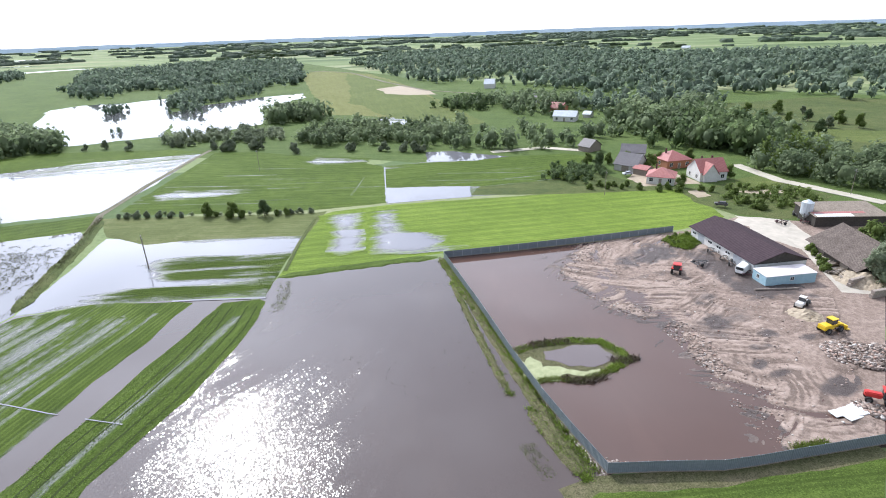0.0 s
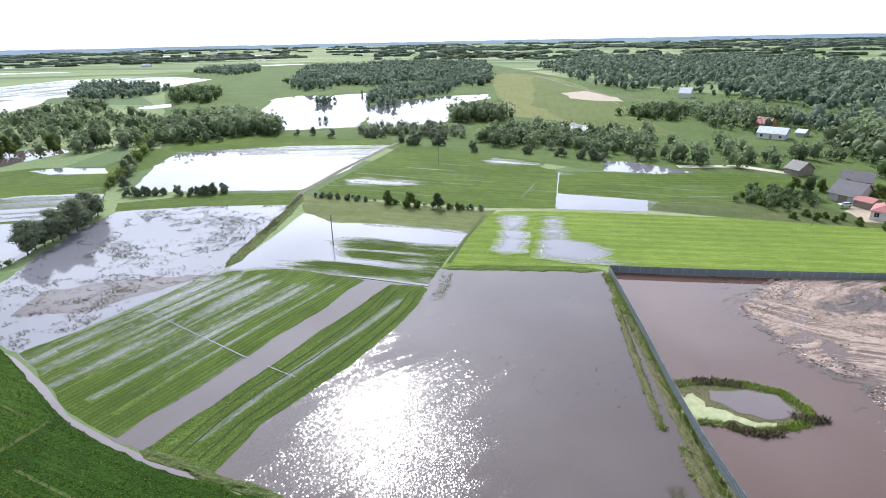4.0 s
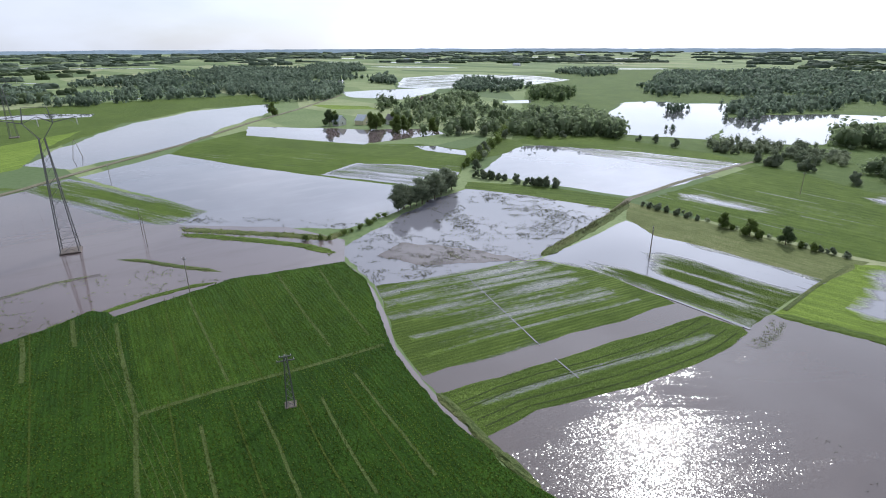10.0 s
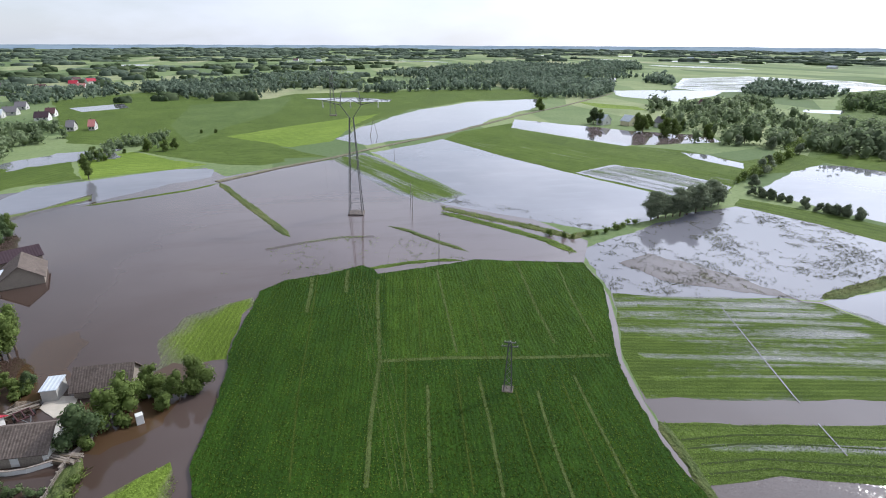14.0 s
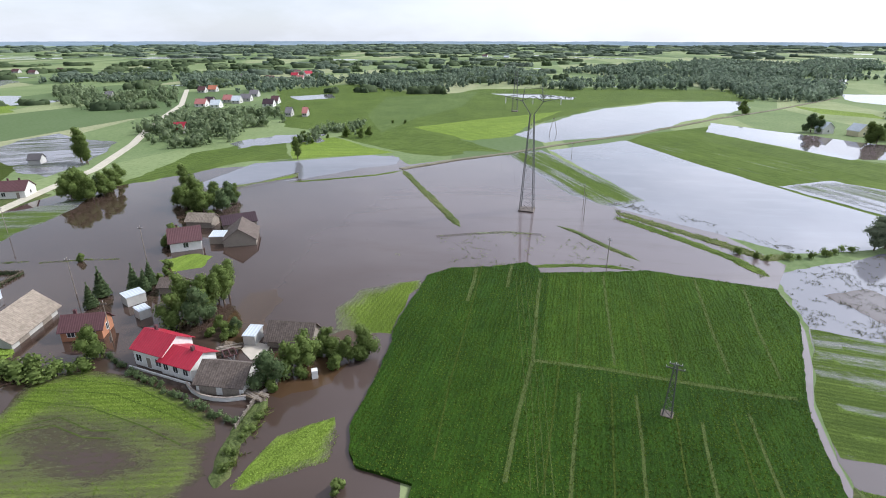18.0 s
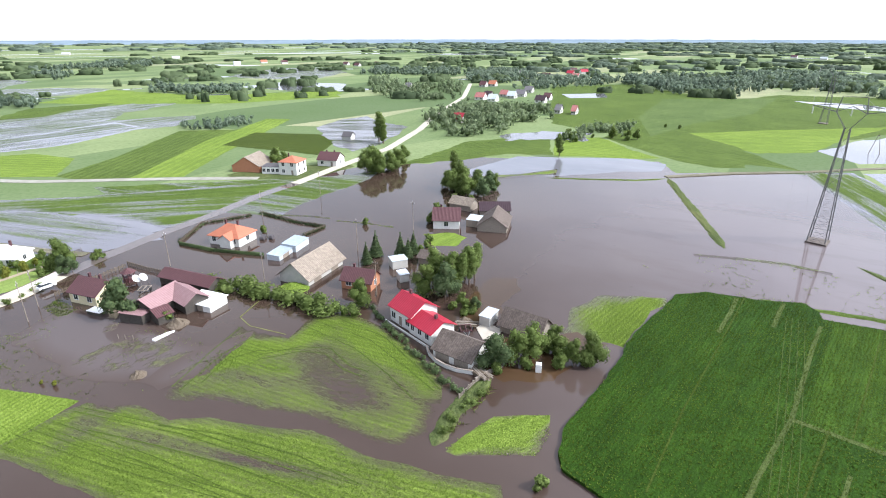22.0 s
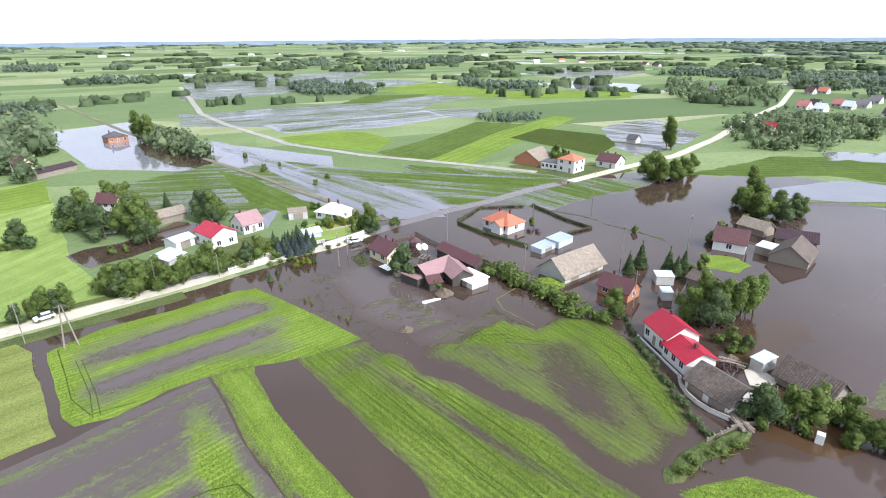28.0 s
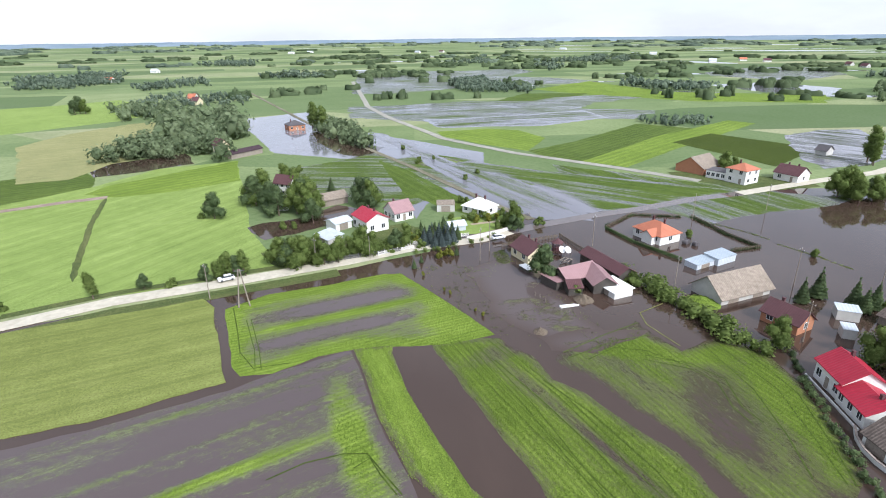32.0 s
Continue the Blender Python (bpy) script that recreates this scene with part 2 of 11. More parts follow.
M["pressed"] = crop("pressed_grass", (0.05, 0.08, 0.014), (0.07, 0.105, 0.018), (0.09, 0.13, 0.024), 1.0, clump=0.3)
M["crop_pale"] = crop("pale_grass", *PALE, 0.6, rowmix=0.2, clump=0.4)
M["crop_sw"] = crop("yellowish_grass", (0.16, 0.19, 0.05), (0.20, 0.235, 0.065), (0.245, 0.28, 0.085), 0.6, rowmix=0.2, clump=0.45)
M["crop_olive"] = crop("olive_crop", (0.045, 0.065, 0.01), (0.055, 0.08, 0.012), (0.07, 0.095, 0.016), 1.0)
M["crop_olive2"] = crop("dull_crop", (0.07, 0.108, 0.032), (0.095, 0.14, 0.04), (0.13, 0.175, 0.055), 1.0, rowmix=0.06)
M["straw"] = crop("straw_grass", (0.22, 0.23, 0.10), (0.27, 0.27, 0.12), (0.32, 0.31, 0.15), 0.5, rowmix=0.06, clump=0.3)
M["meadow"] = crop("pale_meadow", (0.14, 0.15, 0.05), (0.17, 0.18, 0.06), (0.20, 0.21, 0.078), 0.6, rowmix=0.06, clump=0.3)
M["meadow_g"] = crop("green_meadow", (0.09, 0.12, 0.035), (0.12, 0.15, 0.045), (0.15, 0.175, 0.055), 0.5, rowmix=0.06, clump=0.35)
M["rough"] = crop("rough_grass", (0.06, 0.09, 0.03), (0.095, 0.12, 0.04), (0.14, 0.15, 0.06), 0.2, rowmix=0.05, clump=0.6)
M["wet_far"] = crop("far_streaky_flood", *MID, 0.4, SLATE, 0.41, 0.53, stretch=0.12)
M["weedy_mud"] = crop("weedy_mud", (0.0855, 0.09625, 0.0418), (0.133, 0.1313, 0.0665), (0.19, 0.1663, 0.1045), 0.3, clump=0.7)
M["wet_thin"] = crop("crop_with_thin_wet_streaks", *MID, 1.2, SLATE, 0.585, 0.64, stretch=0.04)
M["wet_strips"] = crop("waterlogged_strips", *MID, 1.2, SLATE, 0.49, 0.57, rim=0.04)
M["wet_half"] = crop("half_flooded_grass", *LIME, 1.0, SILT_SKY, 0.52, 0.60, stretch=0.12, rim=0.14)
M["wet_half_mid"] = crop("half_flooded_meadow", *MID, 1.0, SLATE, 0.52, 0.59, stretch=0.07, rim=0.12)
M["wet_most"] = crop("mostly_flooded_grass", *MID, 1.0, SLATE, 0.43, 0.50, rim=0.1)
M["wet_reed"] = crop("flooded_reeds", (0.06, 0.06, 0.03), (0.08, 0.08, 0.04), (0.11, 0.10, 0.05), 0.5, SLATE, 0.26, 0.31, stretch=0.6)
M["wet_reed_b"] = crop("flooded_weeds_and_furrows", (0.06, 0.08, 0.03), (0.08, 0.105, 0.04), (0.11, 0.13, 0.05), 0.5, SLATE, 0.43, 0.48, stretch=0.12)
M["fringe"] = crop("bright_grass_with_wet_fringe", *LIME, 1.0, SILT_SKY, 0.64, 0.73, stretch=0.1, rim=0.2)
M["wet_weeds"] = crop("weeds_in_flood", (0.12, 0.15, 0.03), (0.15, 0.18, 0.04), (0.18, 0.21, 0.05), 0.3, SILT_SKY, 0.38, 0.44, stretch=0.5, rim=0.08)
M["pool_row"] = crop("wet_sunken_row", *MID, 1.0, SLATE, 0.38, 0.50, stretch=0.1, rim=-0.14)
M["pool_lime"] = crop("pool_in_bright_grass", *LIME, 1.0, SLATE, 0.33, 0.42, stretch=0.1, rim=-0.2)
M["pool_mid"] = crop("pool_in_grass", *MID, 1.0, SLATE, 0.42, 0.49, stretch=0.05, rim=-0.16)


def half_drowned(name, a, b, c, still=None):
    """Grass that stands in the flood: the attribute wet says how deep, fine noise breaks the edge into blades."""
    k = Nodes(name)
    patch, grain, speck = k.noise(0.06, 4.0, 0.6), k.noise(1.6, 6.0, 0.75), k.noise(4.5, 3.0, 0.7)
    streak = k.noise(0.9, 4.0, 0.7, k.mapped((0.1, 1.0, 1.0)))
    rows = k.wave(0.32, 0.8, k.mapped((0.2, 1, 1)), "Y", 2.0, 0.6)
    mixed = k.math("ADD", k.math("MULTIPLY", patch, 0.5), k.math("MULTIPLY", streak, 0.5))
    col = k.ramp(mixed, (0.4, a), (0.5, b), (0.6, c))
    col = k.blend(k.math("MULTIPLY", rows, 0.42), col, tuple(x * 0.5 for x in a))
    col = k.blend(k.span(grain, 0.48, 0.68, 0.0, 0.35), col, tuple(x * 0.5 for x in a))
    col = k.blend(k.span(speck, 0.53, 0.66, 0.0, 0.45), col, tuple(x * 0.5 for x in a))
    col = k.blend(k.span(speck, 0.45, 0.34, 0.0, 0.5), col, tuple(min(1, x * 1.3) for x in c))
    at = k.n.new("ShaderNodeAttribute")
    at.attribute_name = "wet"
    edge = k.math("ADD", k.math("MULTIPLY", k.math("SUBTRACT", k.noise(1.9, 5.0, 0.8, k.mapped((0.3, 1.0, 1.0))), 0.5), 1.0), k.math("MULTIPLY", k.math("SUBTRACT", speck, 0.5), 0.5))
    f = k.span(k.math("ADD", at.outputs["Fac"], edge), 0.20, 0.86)
    k.bump(k.math("MULTIPLY", k.math("ADD", grain, k.math("MULTIPLY", speck, 0.4)), k.math("SUBTRACT", 1.0, f)), 0.8, 0.3)
    k.co = k.n.new("ShaderNodeNewGeometry").outputs["Position"]
    flood = still or silty(k, k.noise(0.013, 4.0, 0.6), BROWN, (0.120, 0.092, 0.086))
    col = k.blend(f, col, flood)
    k.b.inputs["IOR"].default_value = 1.33
    return k.done(col, k.span(f, 0.0, 1.0, 0.85, 0.04), k.span(f, 0.0, 1.0, 0.1, 1.0))


M["sward_slate"] = half_drowned("half_drowned_grass", *(tuple(x * 0.85 for x in c) for c in MID), SLATE)
M["sward_grey"] = half_drowned("half_drowned_pale_grass", *(tuple(x * 1.05 for x in c) for c in LIME), (0.088, 0.068, 0.066))
M["sward"] = half_drowned("half_drowned_bright_grass", *(tuple(x * 0.76 for x in c) for c in LIME))


def plain(name, a, b, scale=2.0, rough=0.8, spec=0.3, bump=0.2, metal=0.0, grime=0.25, ribs=0.0, axis="X"):
    k = Nodes(name)
    n1, n2 = k.noise(scale, 5.0, 0.65), k.noise(scale * 0.17, 3.0)
    col = k.blend(k.span(n1, 0.35, 0.65), a, b)
    col = k.blend(k.span(n2, 0.45, 0.75, 0.0, grime), col, tuple(x * 0.5 for x in a))
    col = k.blend(k.math("MULTIPLY", k.rand(), 0.12), col, tuple(x * 0.75 for x in a))
    if ribs:
        w = k.wave(6.283 / 20 / ribs, 0.0, None, axis, 0.0)
        col = k.blend(k.span(w, 0.75, 1.0, 0.0, 0.35), col, tuple(x * 0.6 for x in a))
        k.bump(k.math("ADD", w, k.math("MULTIPLY", n1, 0.3)), 0.6, 0.06)
    else:
        k.bump(n1, bump, 0.05)
    return k.done(col, rough, spec, metal)


M["wheel_green"] = plain("pressed_green_rows", (0.030, 0.045, 0.012), (0.045, 0.062, 0.018), 2.0, 0.9, 0.1)
M["track"] = crop("pale_rutted_track", (0.13, 0.125, 0.075), (0.20, 0.185, 0.13), (0.27, 0.25, 0.20), 0.9, rowmix=0.2, clump=0.4)
M["road"] = plain("worn_pale_asphalt", (0.42, 0.385, 0.31), (0.54, 0.50, 0.41), 0.6, grime=0.25)
M["lane"] = plain("pale_field_lane", (0.26, 0.25, 0.21), (0.38, 0.365, 0.32), 0.25, grime=0.3)
M["wetroad"] = plain("wet_asphalt", (0.12, 0.098, 0.09), (0.15, 0.122, 0.112), 0.6, 0.06, 0.7, 0.02)
k = Nodes("bare_rubble_ground")
n1, n2, n3 = k.noise(0.12, 5.0, 0.7, None, 1.5), k.noise(1.2, 6.0, 0.75), k.noise(4.0, 4.0, 0.7)
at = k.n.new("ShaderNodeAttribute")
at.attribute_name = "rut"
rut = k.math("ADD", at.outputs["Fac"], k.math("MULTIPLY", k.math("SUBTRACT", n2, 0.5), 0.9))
at = k.n.new("ShaderNodeAttribute")
at.attribute_name = "damp"
damp = k.span(k.math("ADD", at.outputs["Fac"], k.math("MULTIPLY", k.math("SUBTRACT", n1, 0.5), 1.6)), 0.3, 0.75)
col = k.ramp(k.math("ADD", k.math("MULTIPLY", n1, 0.6), k.math("MULTIPLY", n2, 0.4)), (0.38, (0.19, 0.14, 0.114)), (0.5, (0.272, 0.206, 0.17)), (0.62, (0.365, 0.285, 0.24)))
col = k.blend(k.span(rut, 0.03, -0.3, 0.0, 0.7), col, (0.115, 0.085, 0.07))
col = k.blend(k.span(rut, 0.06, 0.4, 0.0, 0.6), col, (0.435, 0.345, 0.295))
col = k.blend(k.span(n3, 0.58, 0.66, 0.0, 0.3), col, (0.47, 0.41, 0.37))
col = k.blend(damp, col, (0.085, 0.066, 0.06))
k.bump(k.math("ADD", n2, k.math("MULTIPLY", n3, 0.5)), 0.8, 0.25)
M["mud"] = k.done(col, k.span(damp, 0.0, 1.0, 0.9, 0.45), 0.25)
k = Nodes("broken_stone_and_brick")
isle = k.n.new("ShaderNodeNewGeometry").outputs["Random Per Island"]
col = k.ramp(isle, (0.0, (0.12, 0.094, 0.08)), (0.3, (0.22, 0.175, 0.15)), (0.55, (0.31, 0.26, 0.23)), (0.72, (0.33, 0.22, 0.175)), (0.9, (0.42, 0.37, 0.335)), (1.0, (0.62, 0.59, 0.56)))
M["stones"] = k.done(k.blend(k.span(k.noise(5.0, 4.0, 0.7), 0.5, 0.7, 0.0, 0.5), col, (0.18, 0.14, 0.12)), 0.9, 0.2)
M["sand"] = plain("bare_sand", (0.32, 0.26, 0.19), (0.42, 0.35, 0.26), 0.6)
M["hardcore"] = plain("pale_hardcore", (0.42, 0.38, 0.32), (0.54, 0.49, 0.42), 0.4, grime=0.3)
M["bark"] = plain("bark", (0.10, 0.075, 0.05), (0.16, 0.13, 0.10), 6.0)
M["white"] = plain("white_render", (0.60, 0.59, 0.565), (0.69, 0.68, 0.66), 1.5, grime=0.12)
M["cream"] = plain("cream_render", (0.62, 0.55, 0.36), (0.68, 0.62, 0.43), 1.5, grime=0.12)
M["grey"] = plain("grey_render", (0.42, 0.41, 0.39), (0.50, 0.49, 0.46), 1.0)
M["brick"] = plain("orange_brick", (0.36, 0.155, 0.085), (0.43, 0.205, 0.12), 6.0)
M["oldwood"] = plain("weathered_board", (0.20, 0.17, 0.14), (0.29, 0.25, 0.21), 4.0)
M["red"] = plain("red_sheet_roof", (0.34, 0.014, 0.036), (0.40, 0.022, 0.046), 1.0, 0.4, 0.4, 0.05, grime=0.1, ribs=0.5)
M["pink"] = plain("faded_red_roof", (0.27, 0.16, 0.165), (0.33, 0.205, 0.21), 1.2, 0.5, ribs=0.5)
M["orange"] = plain("orange_tile_roof", (0.40, 0.135, 0.08), (0.47, 0.18, 0.105), 3.0, 0.6, ribs=0.35)
M["brown"] = plain("brown_red_roof", (0.08625, 0.03744, 0.04134), (0.1162, 0.054, 0.0585), 2.0, 0.6, ribs=0.4)
M["maroon"] = plain("dull_brown_sheet_roof", (0.05, 0.033, 0.040), (0.07, 0.048, 0.056), 1.5, 0.8, 0.12, ribs=0.6)
M["asbestos"] = plain("old_grey_sheet_roof", (0.19, 0.155, 0.122), (0.32, 0.27, 0.22), 1.6, 0.9, ribs=0.45)
M["mossroof"] = plain("mossy_grey_brown_roof", (0.085, 0.066, 0.056), (0.185, 0.15, 0.13), 2.5, 0.9, grime=0.5, ribs=0.4)
M["darkroof"] = plain("dark_roof", (0.07, 0.065, 0.07), (0.11, 0.10, 0.105), 2.0, 0.5)
M["blue_tin"] = plain("weathered_blue_grey_sheet", (0.30, 0.36, 0.42), (0.42, 0.48, 0.53), 0.8, 0.35, 0.5, 0.05, grime=0.4, ribs=0.6)
M["tin"] = plain("pale_tin_roof", (0.46, 0.51, 0.56), (0.58, 0.62, 0.66), 1.0, 0.4, 0.5, 0.05, ribs=0.6)
M["frame"] = plain("window_frame", (0.70, 0.70, 0.70), (0.78, 0.78, 0.78), 3.0)
M["steel"] = plain("weathered_steel", (0.10, 0.10, 0.10), (0.16, 0.16, 0.16), 4.0, 0.6, 0.4, 0.05, 0.3)
M["palewhite"] = plain("pale_sheet_roof", (0.74, 0.75, 0.74), (0.80, 0.80, 0.79), 1.0, 0.5, grime=0.08)
M["paleblue"] = plain("pale_blue_paint", (0.30, 0.46, 0.54), (0.38, 0.54, 0.61), 1.0, 0.6)
M["annex_roof"] = plain("stained_pale_felt_roof", (0.62, 0.57, 0.58), (0.74, 0.71, 0.72), 0.5, 0.7, grime=0.45)
M["door_pale"] = plain("pale_grey_sheet_door", (0.40, 0.42, 0.45), (0.47, 0.49, 0.52), 1.5, 0.5, ribs=0.3)
# dark walls; on the open shed it stands for the shade inside
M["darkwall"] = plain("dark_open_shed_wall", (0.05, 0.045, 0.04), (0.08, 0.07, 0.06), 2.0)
M["slateroof"] = plain("dark_grey_roof", (0.14, 0.13, 0.14), (0.19, 0.18, 0.19), 2.0, 0.7, ribs=0.4)
M["pinkred"] = plain("sunbleached_red_roof", (0.36, 0.13, 0.12), (0.42, 0.18, 0.165), 1.5, 0.6, ribs=0.45)
M["mud_dark"] = plain("wet_dark_mud", (0.10, 0.08, 0.07), (0.17, 0.14, 0.12), 0.5, 0.6, 0.3, 0.5)
M["rubble"] = plain("broken_concrete", (0.24, 0.20, 0.17), (0.36, 0.31, 0.27), 3.0, 0.9)
M["algae"] = plain("floating_algae", (0.27, 0.30, 0.15), (0.38, 0.395, 0.23), 0.8, 0.7)
M["straw_green"] = crop("rough_olive_grass", (0.10, 0.125, 0.042), (0.145, 0.17, 0.062), (0.20, 0.215, 0.095), 2.2, rowmix=0.15, clump=0.6)
M["fence_panel"] = plain("grey_blue_fence_sheet", (0.165, 0.20, 0.225), (0.225, 0.26, 0.285), 2.0, 0.32, 0.5, ribs=0.25)
M["fence_post"] = plain("pale_fence_post", (0.36, 0.38, 0.40), (0.44, 0.46, 0.48), 3.0)
M["yellow"] = plain("yellow_machine_paint", (0.70, 0.46, 0.02), (0.78, 0.54, 0.04), 2.0, 0.4, 0.5, 0.05)
M["machine_red"] = plain("red_machine_paint", (0.50, 0.03, 0.03), (0.58, 0.05, 0.04), 2.0, 0.4, 0.5, 0.05)
M["tyre"] = plain("black_rubber", (0.02, 0.02, 0.02), (0.035, 0.035, 0.035), 5.0)
M["carwhite"] = plain("white_car_paint", (0.70, 0.71, 0.73), (0.74, 0.75, 0.77), 1.0, 0.25, 0.6, 0.0, grime=0.05)
M["insulator"] = plain("pale_ceramic", (0.55, 0.55, 0.55), (0.65, 0.65, 0.65), 5.0, 0.3)
k = Nodes("window_glass")
M["glass"] = k.done((0.03, 0.035, 0.04), 0.05, 0.6)


def leaf(name, a, b, c):
    k = Nodes(name)
    col = k.ramp(k.rand(True), (0.0, a), (0.5, b), (1.0, c))
    col = k.blend(k.math("MULTIPLY", k.rand(), 0.25), col, tuple(x * 0.7 for x in a))
    clump = k.noise(0.045, 3.0, 0.6)
    col = k.blend(k.span(clump, 0.5, 0.62, 0.0, 0.5), col, tuple(x * 1.15 for x in c))
    col = k.blend(k.span(clump, 0.48, 0.36, 0.0, 0.5), col, tuple(x * 0.75 for x in a))
    k.done(col, 0.75, 0.2)
    t = k.n.new("ShaderNodeBsdfTranslucent")
    k.link(col, t.inputs["Color"])
    m = k.n.new("ShaderNodeMixShader")
    m.inputs[0].default_value = 0.52
    k.link(k.b.outputs[0], m.inputs[1])
    k.link(t.outputs[0], m.inputs[2])
    k.link(m.outputs[0], k.n["Material Output"].inputs[0])
    return k.m


M["leaf"] = leaf("green_leaves", (0.10, 0.145, 0.036), (0.165, 0.225, 0.06), (0.24, 0.305, 0.095))
M["leaf_dark"] = leaf("dark_leaves", (0.074, 0.111, 0.049), (0.121, 0.176, 0.074), (0.182, 0.240, 0.105))
M["leaf_grey"] = leaf("willow_leaves", (0.160, 0.202, 0.124), (0.240, 0.279, 0.181), (0.336, 0.372, 0.247))
M["corn_leaf"] = leaf("corn_leaves", (0.066, 0.103, 0.013), (0.102, 0.150, 0.020), (0.142, 0.198, 0.030))
M["strip_leaf"] = leaf("young_crop_leaves", (0.1234, 0.195, 0.0395), (0.1811, 0.2704, 0.0515), (0.2573, 0.3638, 0.0791))
M["lime_leaf"] = leaf("bright_grass_blades", (0.1628, 0.2428, 0.0406), (0.2258, 0.3275, 0.0516), (0.3024, 0.4139, 0.0764))
M["sward_leaf"] = leaf("half_drowned_grass_blades", (0.105, 0.168, 0.022), (0.15, 0.232, 0.03), (0.20, 0.29, 0.044))
M["sw_leaf"] = leaf("yellowish_grass_blades", (0.20, 0.235, 0.06), (0.25, 0.29, 0.08), (0.30, 0.34, 0.10))
M["reed"] = leaf("reed_stalks", (0.075, 0.085, 0.04), (0.11, 0.12, 0.06), (0.16, 0.155, 0.085))
M["sward_mid"] = leaf("half_drowned_grass_blades", MID[0], MID[1], MID[2])
M["tuft"] = leaf("grass_tufts", (0.13, 0.18, 0.036), (0.19, 0.25, 0.052), (0.26, 0.32, 0.076))
M["leaf_wood"] = leaf("wood_leaves", (0.122, 0.167, 0.086), (0.188, 0.243, 0.128), (0.268, 0.325, 0.182))
M["leaf_blue"] = leaf("blue_spruce_needles", (0.07, 0.10, 0.095), (0.11, 0.145, 0.14), (0.16, 0.20, 0.20))
M["leaf_yellow"] = leaf("yellow_green_leaves", (0.17, 0.19, 0.03), (0.24, 0.26, 0.045), (0.32, 0.33, 0.07))
M["leaf_plain"] = leaf("plain_wood_leaves", (0.075, 0.112, 0.055), (0.115, 0.162, 0.078), (0.165, 0.215, 0.108))
# paler and bluer than near leaves: distance haze put into the colour
M["leaf_far_hazed"] = leaf("far_wood_leaves", (0.116, 0.160, 0.116), (0.170, 0.224, 0.160), (0.235, 0.292, 0.206))


# ---- builders ----
FADE = {"wet_half": 4.5, "wet_half_mid": 4, "wet_most": 3, "fringe": 2.6, "pool_lime": 5, "pool_mid": 5, "wet_strips": 2, "pool_row": 1.4, "wet_weeds": 4}


def part(name, bm, mat, parent=None, label="", place=None):
    me = bpy.data.meshes.new(name)
    bm.to_mesh(me)
    bm.free()
    me.materials.append(mat)
    ob = new(name, me)
    if place is not None:
        ob.matrix_basis = place
    ob.parent = parent
    if label:
        ob["label"] = label
    return ob


def box(bm, x0, y0, z0, x1, y1, z1):
    m = Matrix.LocRotScale(((x0 + x1) / 2, (y0 + y1) / 2, (z0 + z1) / 2), None, (x1 - x0, y1 - y0, z1 - z0))
    return bmesh.ops.create_cube(bm, size=1, matrix=m)["verts"]


def beam(bm, a, b, r):
    """A square bar from a to b."""
    a, b = Vector(a), Vector(b)
    d = b - a
    m = Matrix.LocRotScale((a + b) / 2, d.to_track_quat("Z", "Y"), (2 * r, 2 * r, d.length))
    bmesh.ops.create_cube(bm, size=1, matrix=m)


def tube(bm, a, b, r0, r1, n=8):
    a, b = Vector(a), Vector(b)
    d = b - a
    m = Matrix.LocRotScale((a + b) / 2, d.to_track_quat("Z", "Y"), None)
    bmesh.ops.create_cone(bm, cap_ends=True, segments=n, radius1=r0, radius2=r1, depth=d.length, matrix=m)


def outlined(pts, step, ragged):
    """A closed outline with points every step metres, shaken by ragged metres."""
    out = []
    for (x0, y0), (x1, y1) in zip(pts, pts[1:] + pts[:1]):
        n = max(1, int(math.hypot(x1 - x0, y1 - y0) / step))
        for i in range(n):
            x, y = x0 + (x1 - x0) * i / n, y0 + (y1 - y0) * i / n
            v = noise.noise_vector(Vector((x / step / 2.5, y / step / 2.5, 0.3))) + 1.6 * noise.noise_vector(Vector((x / step / 8, y / step / 8, 1.3)))
            out.append((x + v.x * ragged, y + v.y * ragged))
    return out


def inside(pts, x, y):
    hit = False
    for (x0, y0), (x1, y1) in zip(pts, pts[1:] + pts[:1]):
        if (y0 > y) != (y1 > y) and x < (x1 - x0) * (y - y0) / (y1 - y0) + x0:
            hit = not hit
    return hit


def faded(pts, fade):
    """A triangulated sheet inside the outline, with each point's closeness to the edge: 1 on it, 0 from fade metres inwards."""
    n = len(pts)
    ring = np.array(pts)
    lo, hi = ring.min(0), ring.max(0)
    g = max(fade * 0.5, math.sqrt((hi - lo).prod() / 3000))
    inner = []
    a, b = ring, np.roll(ring, -1, 0)
    ab = b - a

    def dist(p):
        t = np.clip(((p - a) * ab).sum(1) / np.maximum((ab ** 2).sum(1), 1e-9), 0, 1)
        return np.sqrt((((a + ab * t[:, None]) - p) ** 2).sum(1).min())

    for i in range(int((hi[0] - lo[0]) / g) + 1):
        for j in range(int((hi[1] - lo[1]) / g) + 1):
            p = lo + ((i + 0.5 * (j % 2)) * g, j * g)
            if inside(pts, p[0], p[1]) and dist(p) > g * 0.45:
                inner.append(p)
    v = [Vector(p) for p in pts] + [Vector(p) for p in inner]
    out = delaunay_2d_cdt(v, [(i, (i + 1) % n) for i in range(n)], [], 1, 1e-4)
    return out[0], out[2], [max(0.0, 1 - dist(np.array(p)) / fade) for p in out[0]]


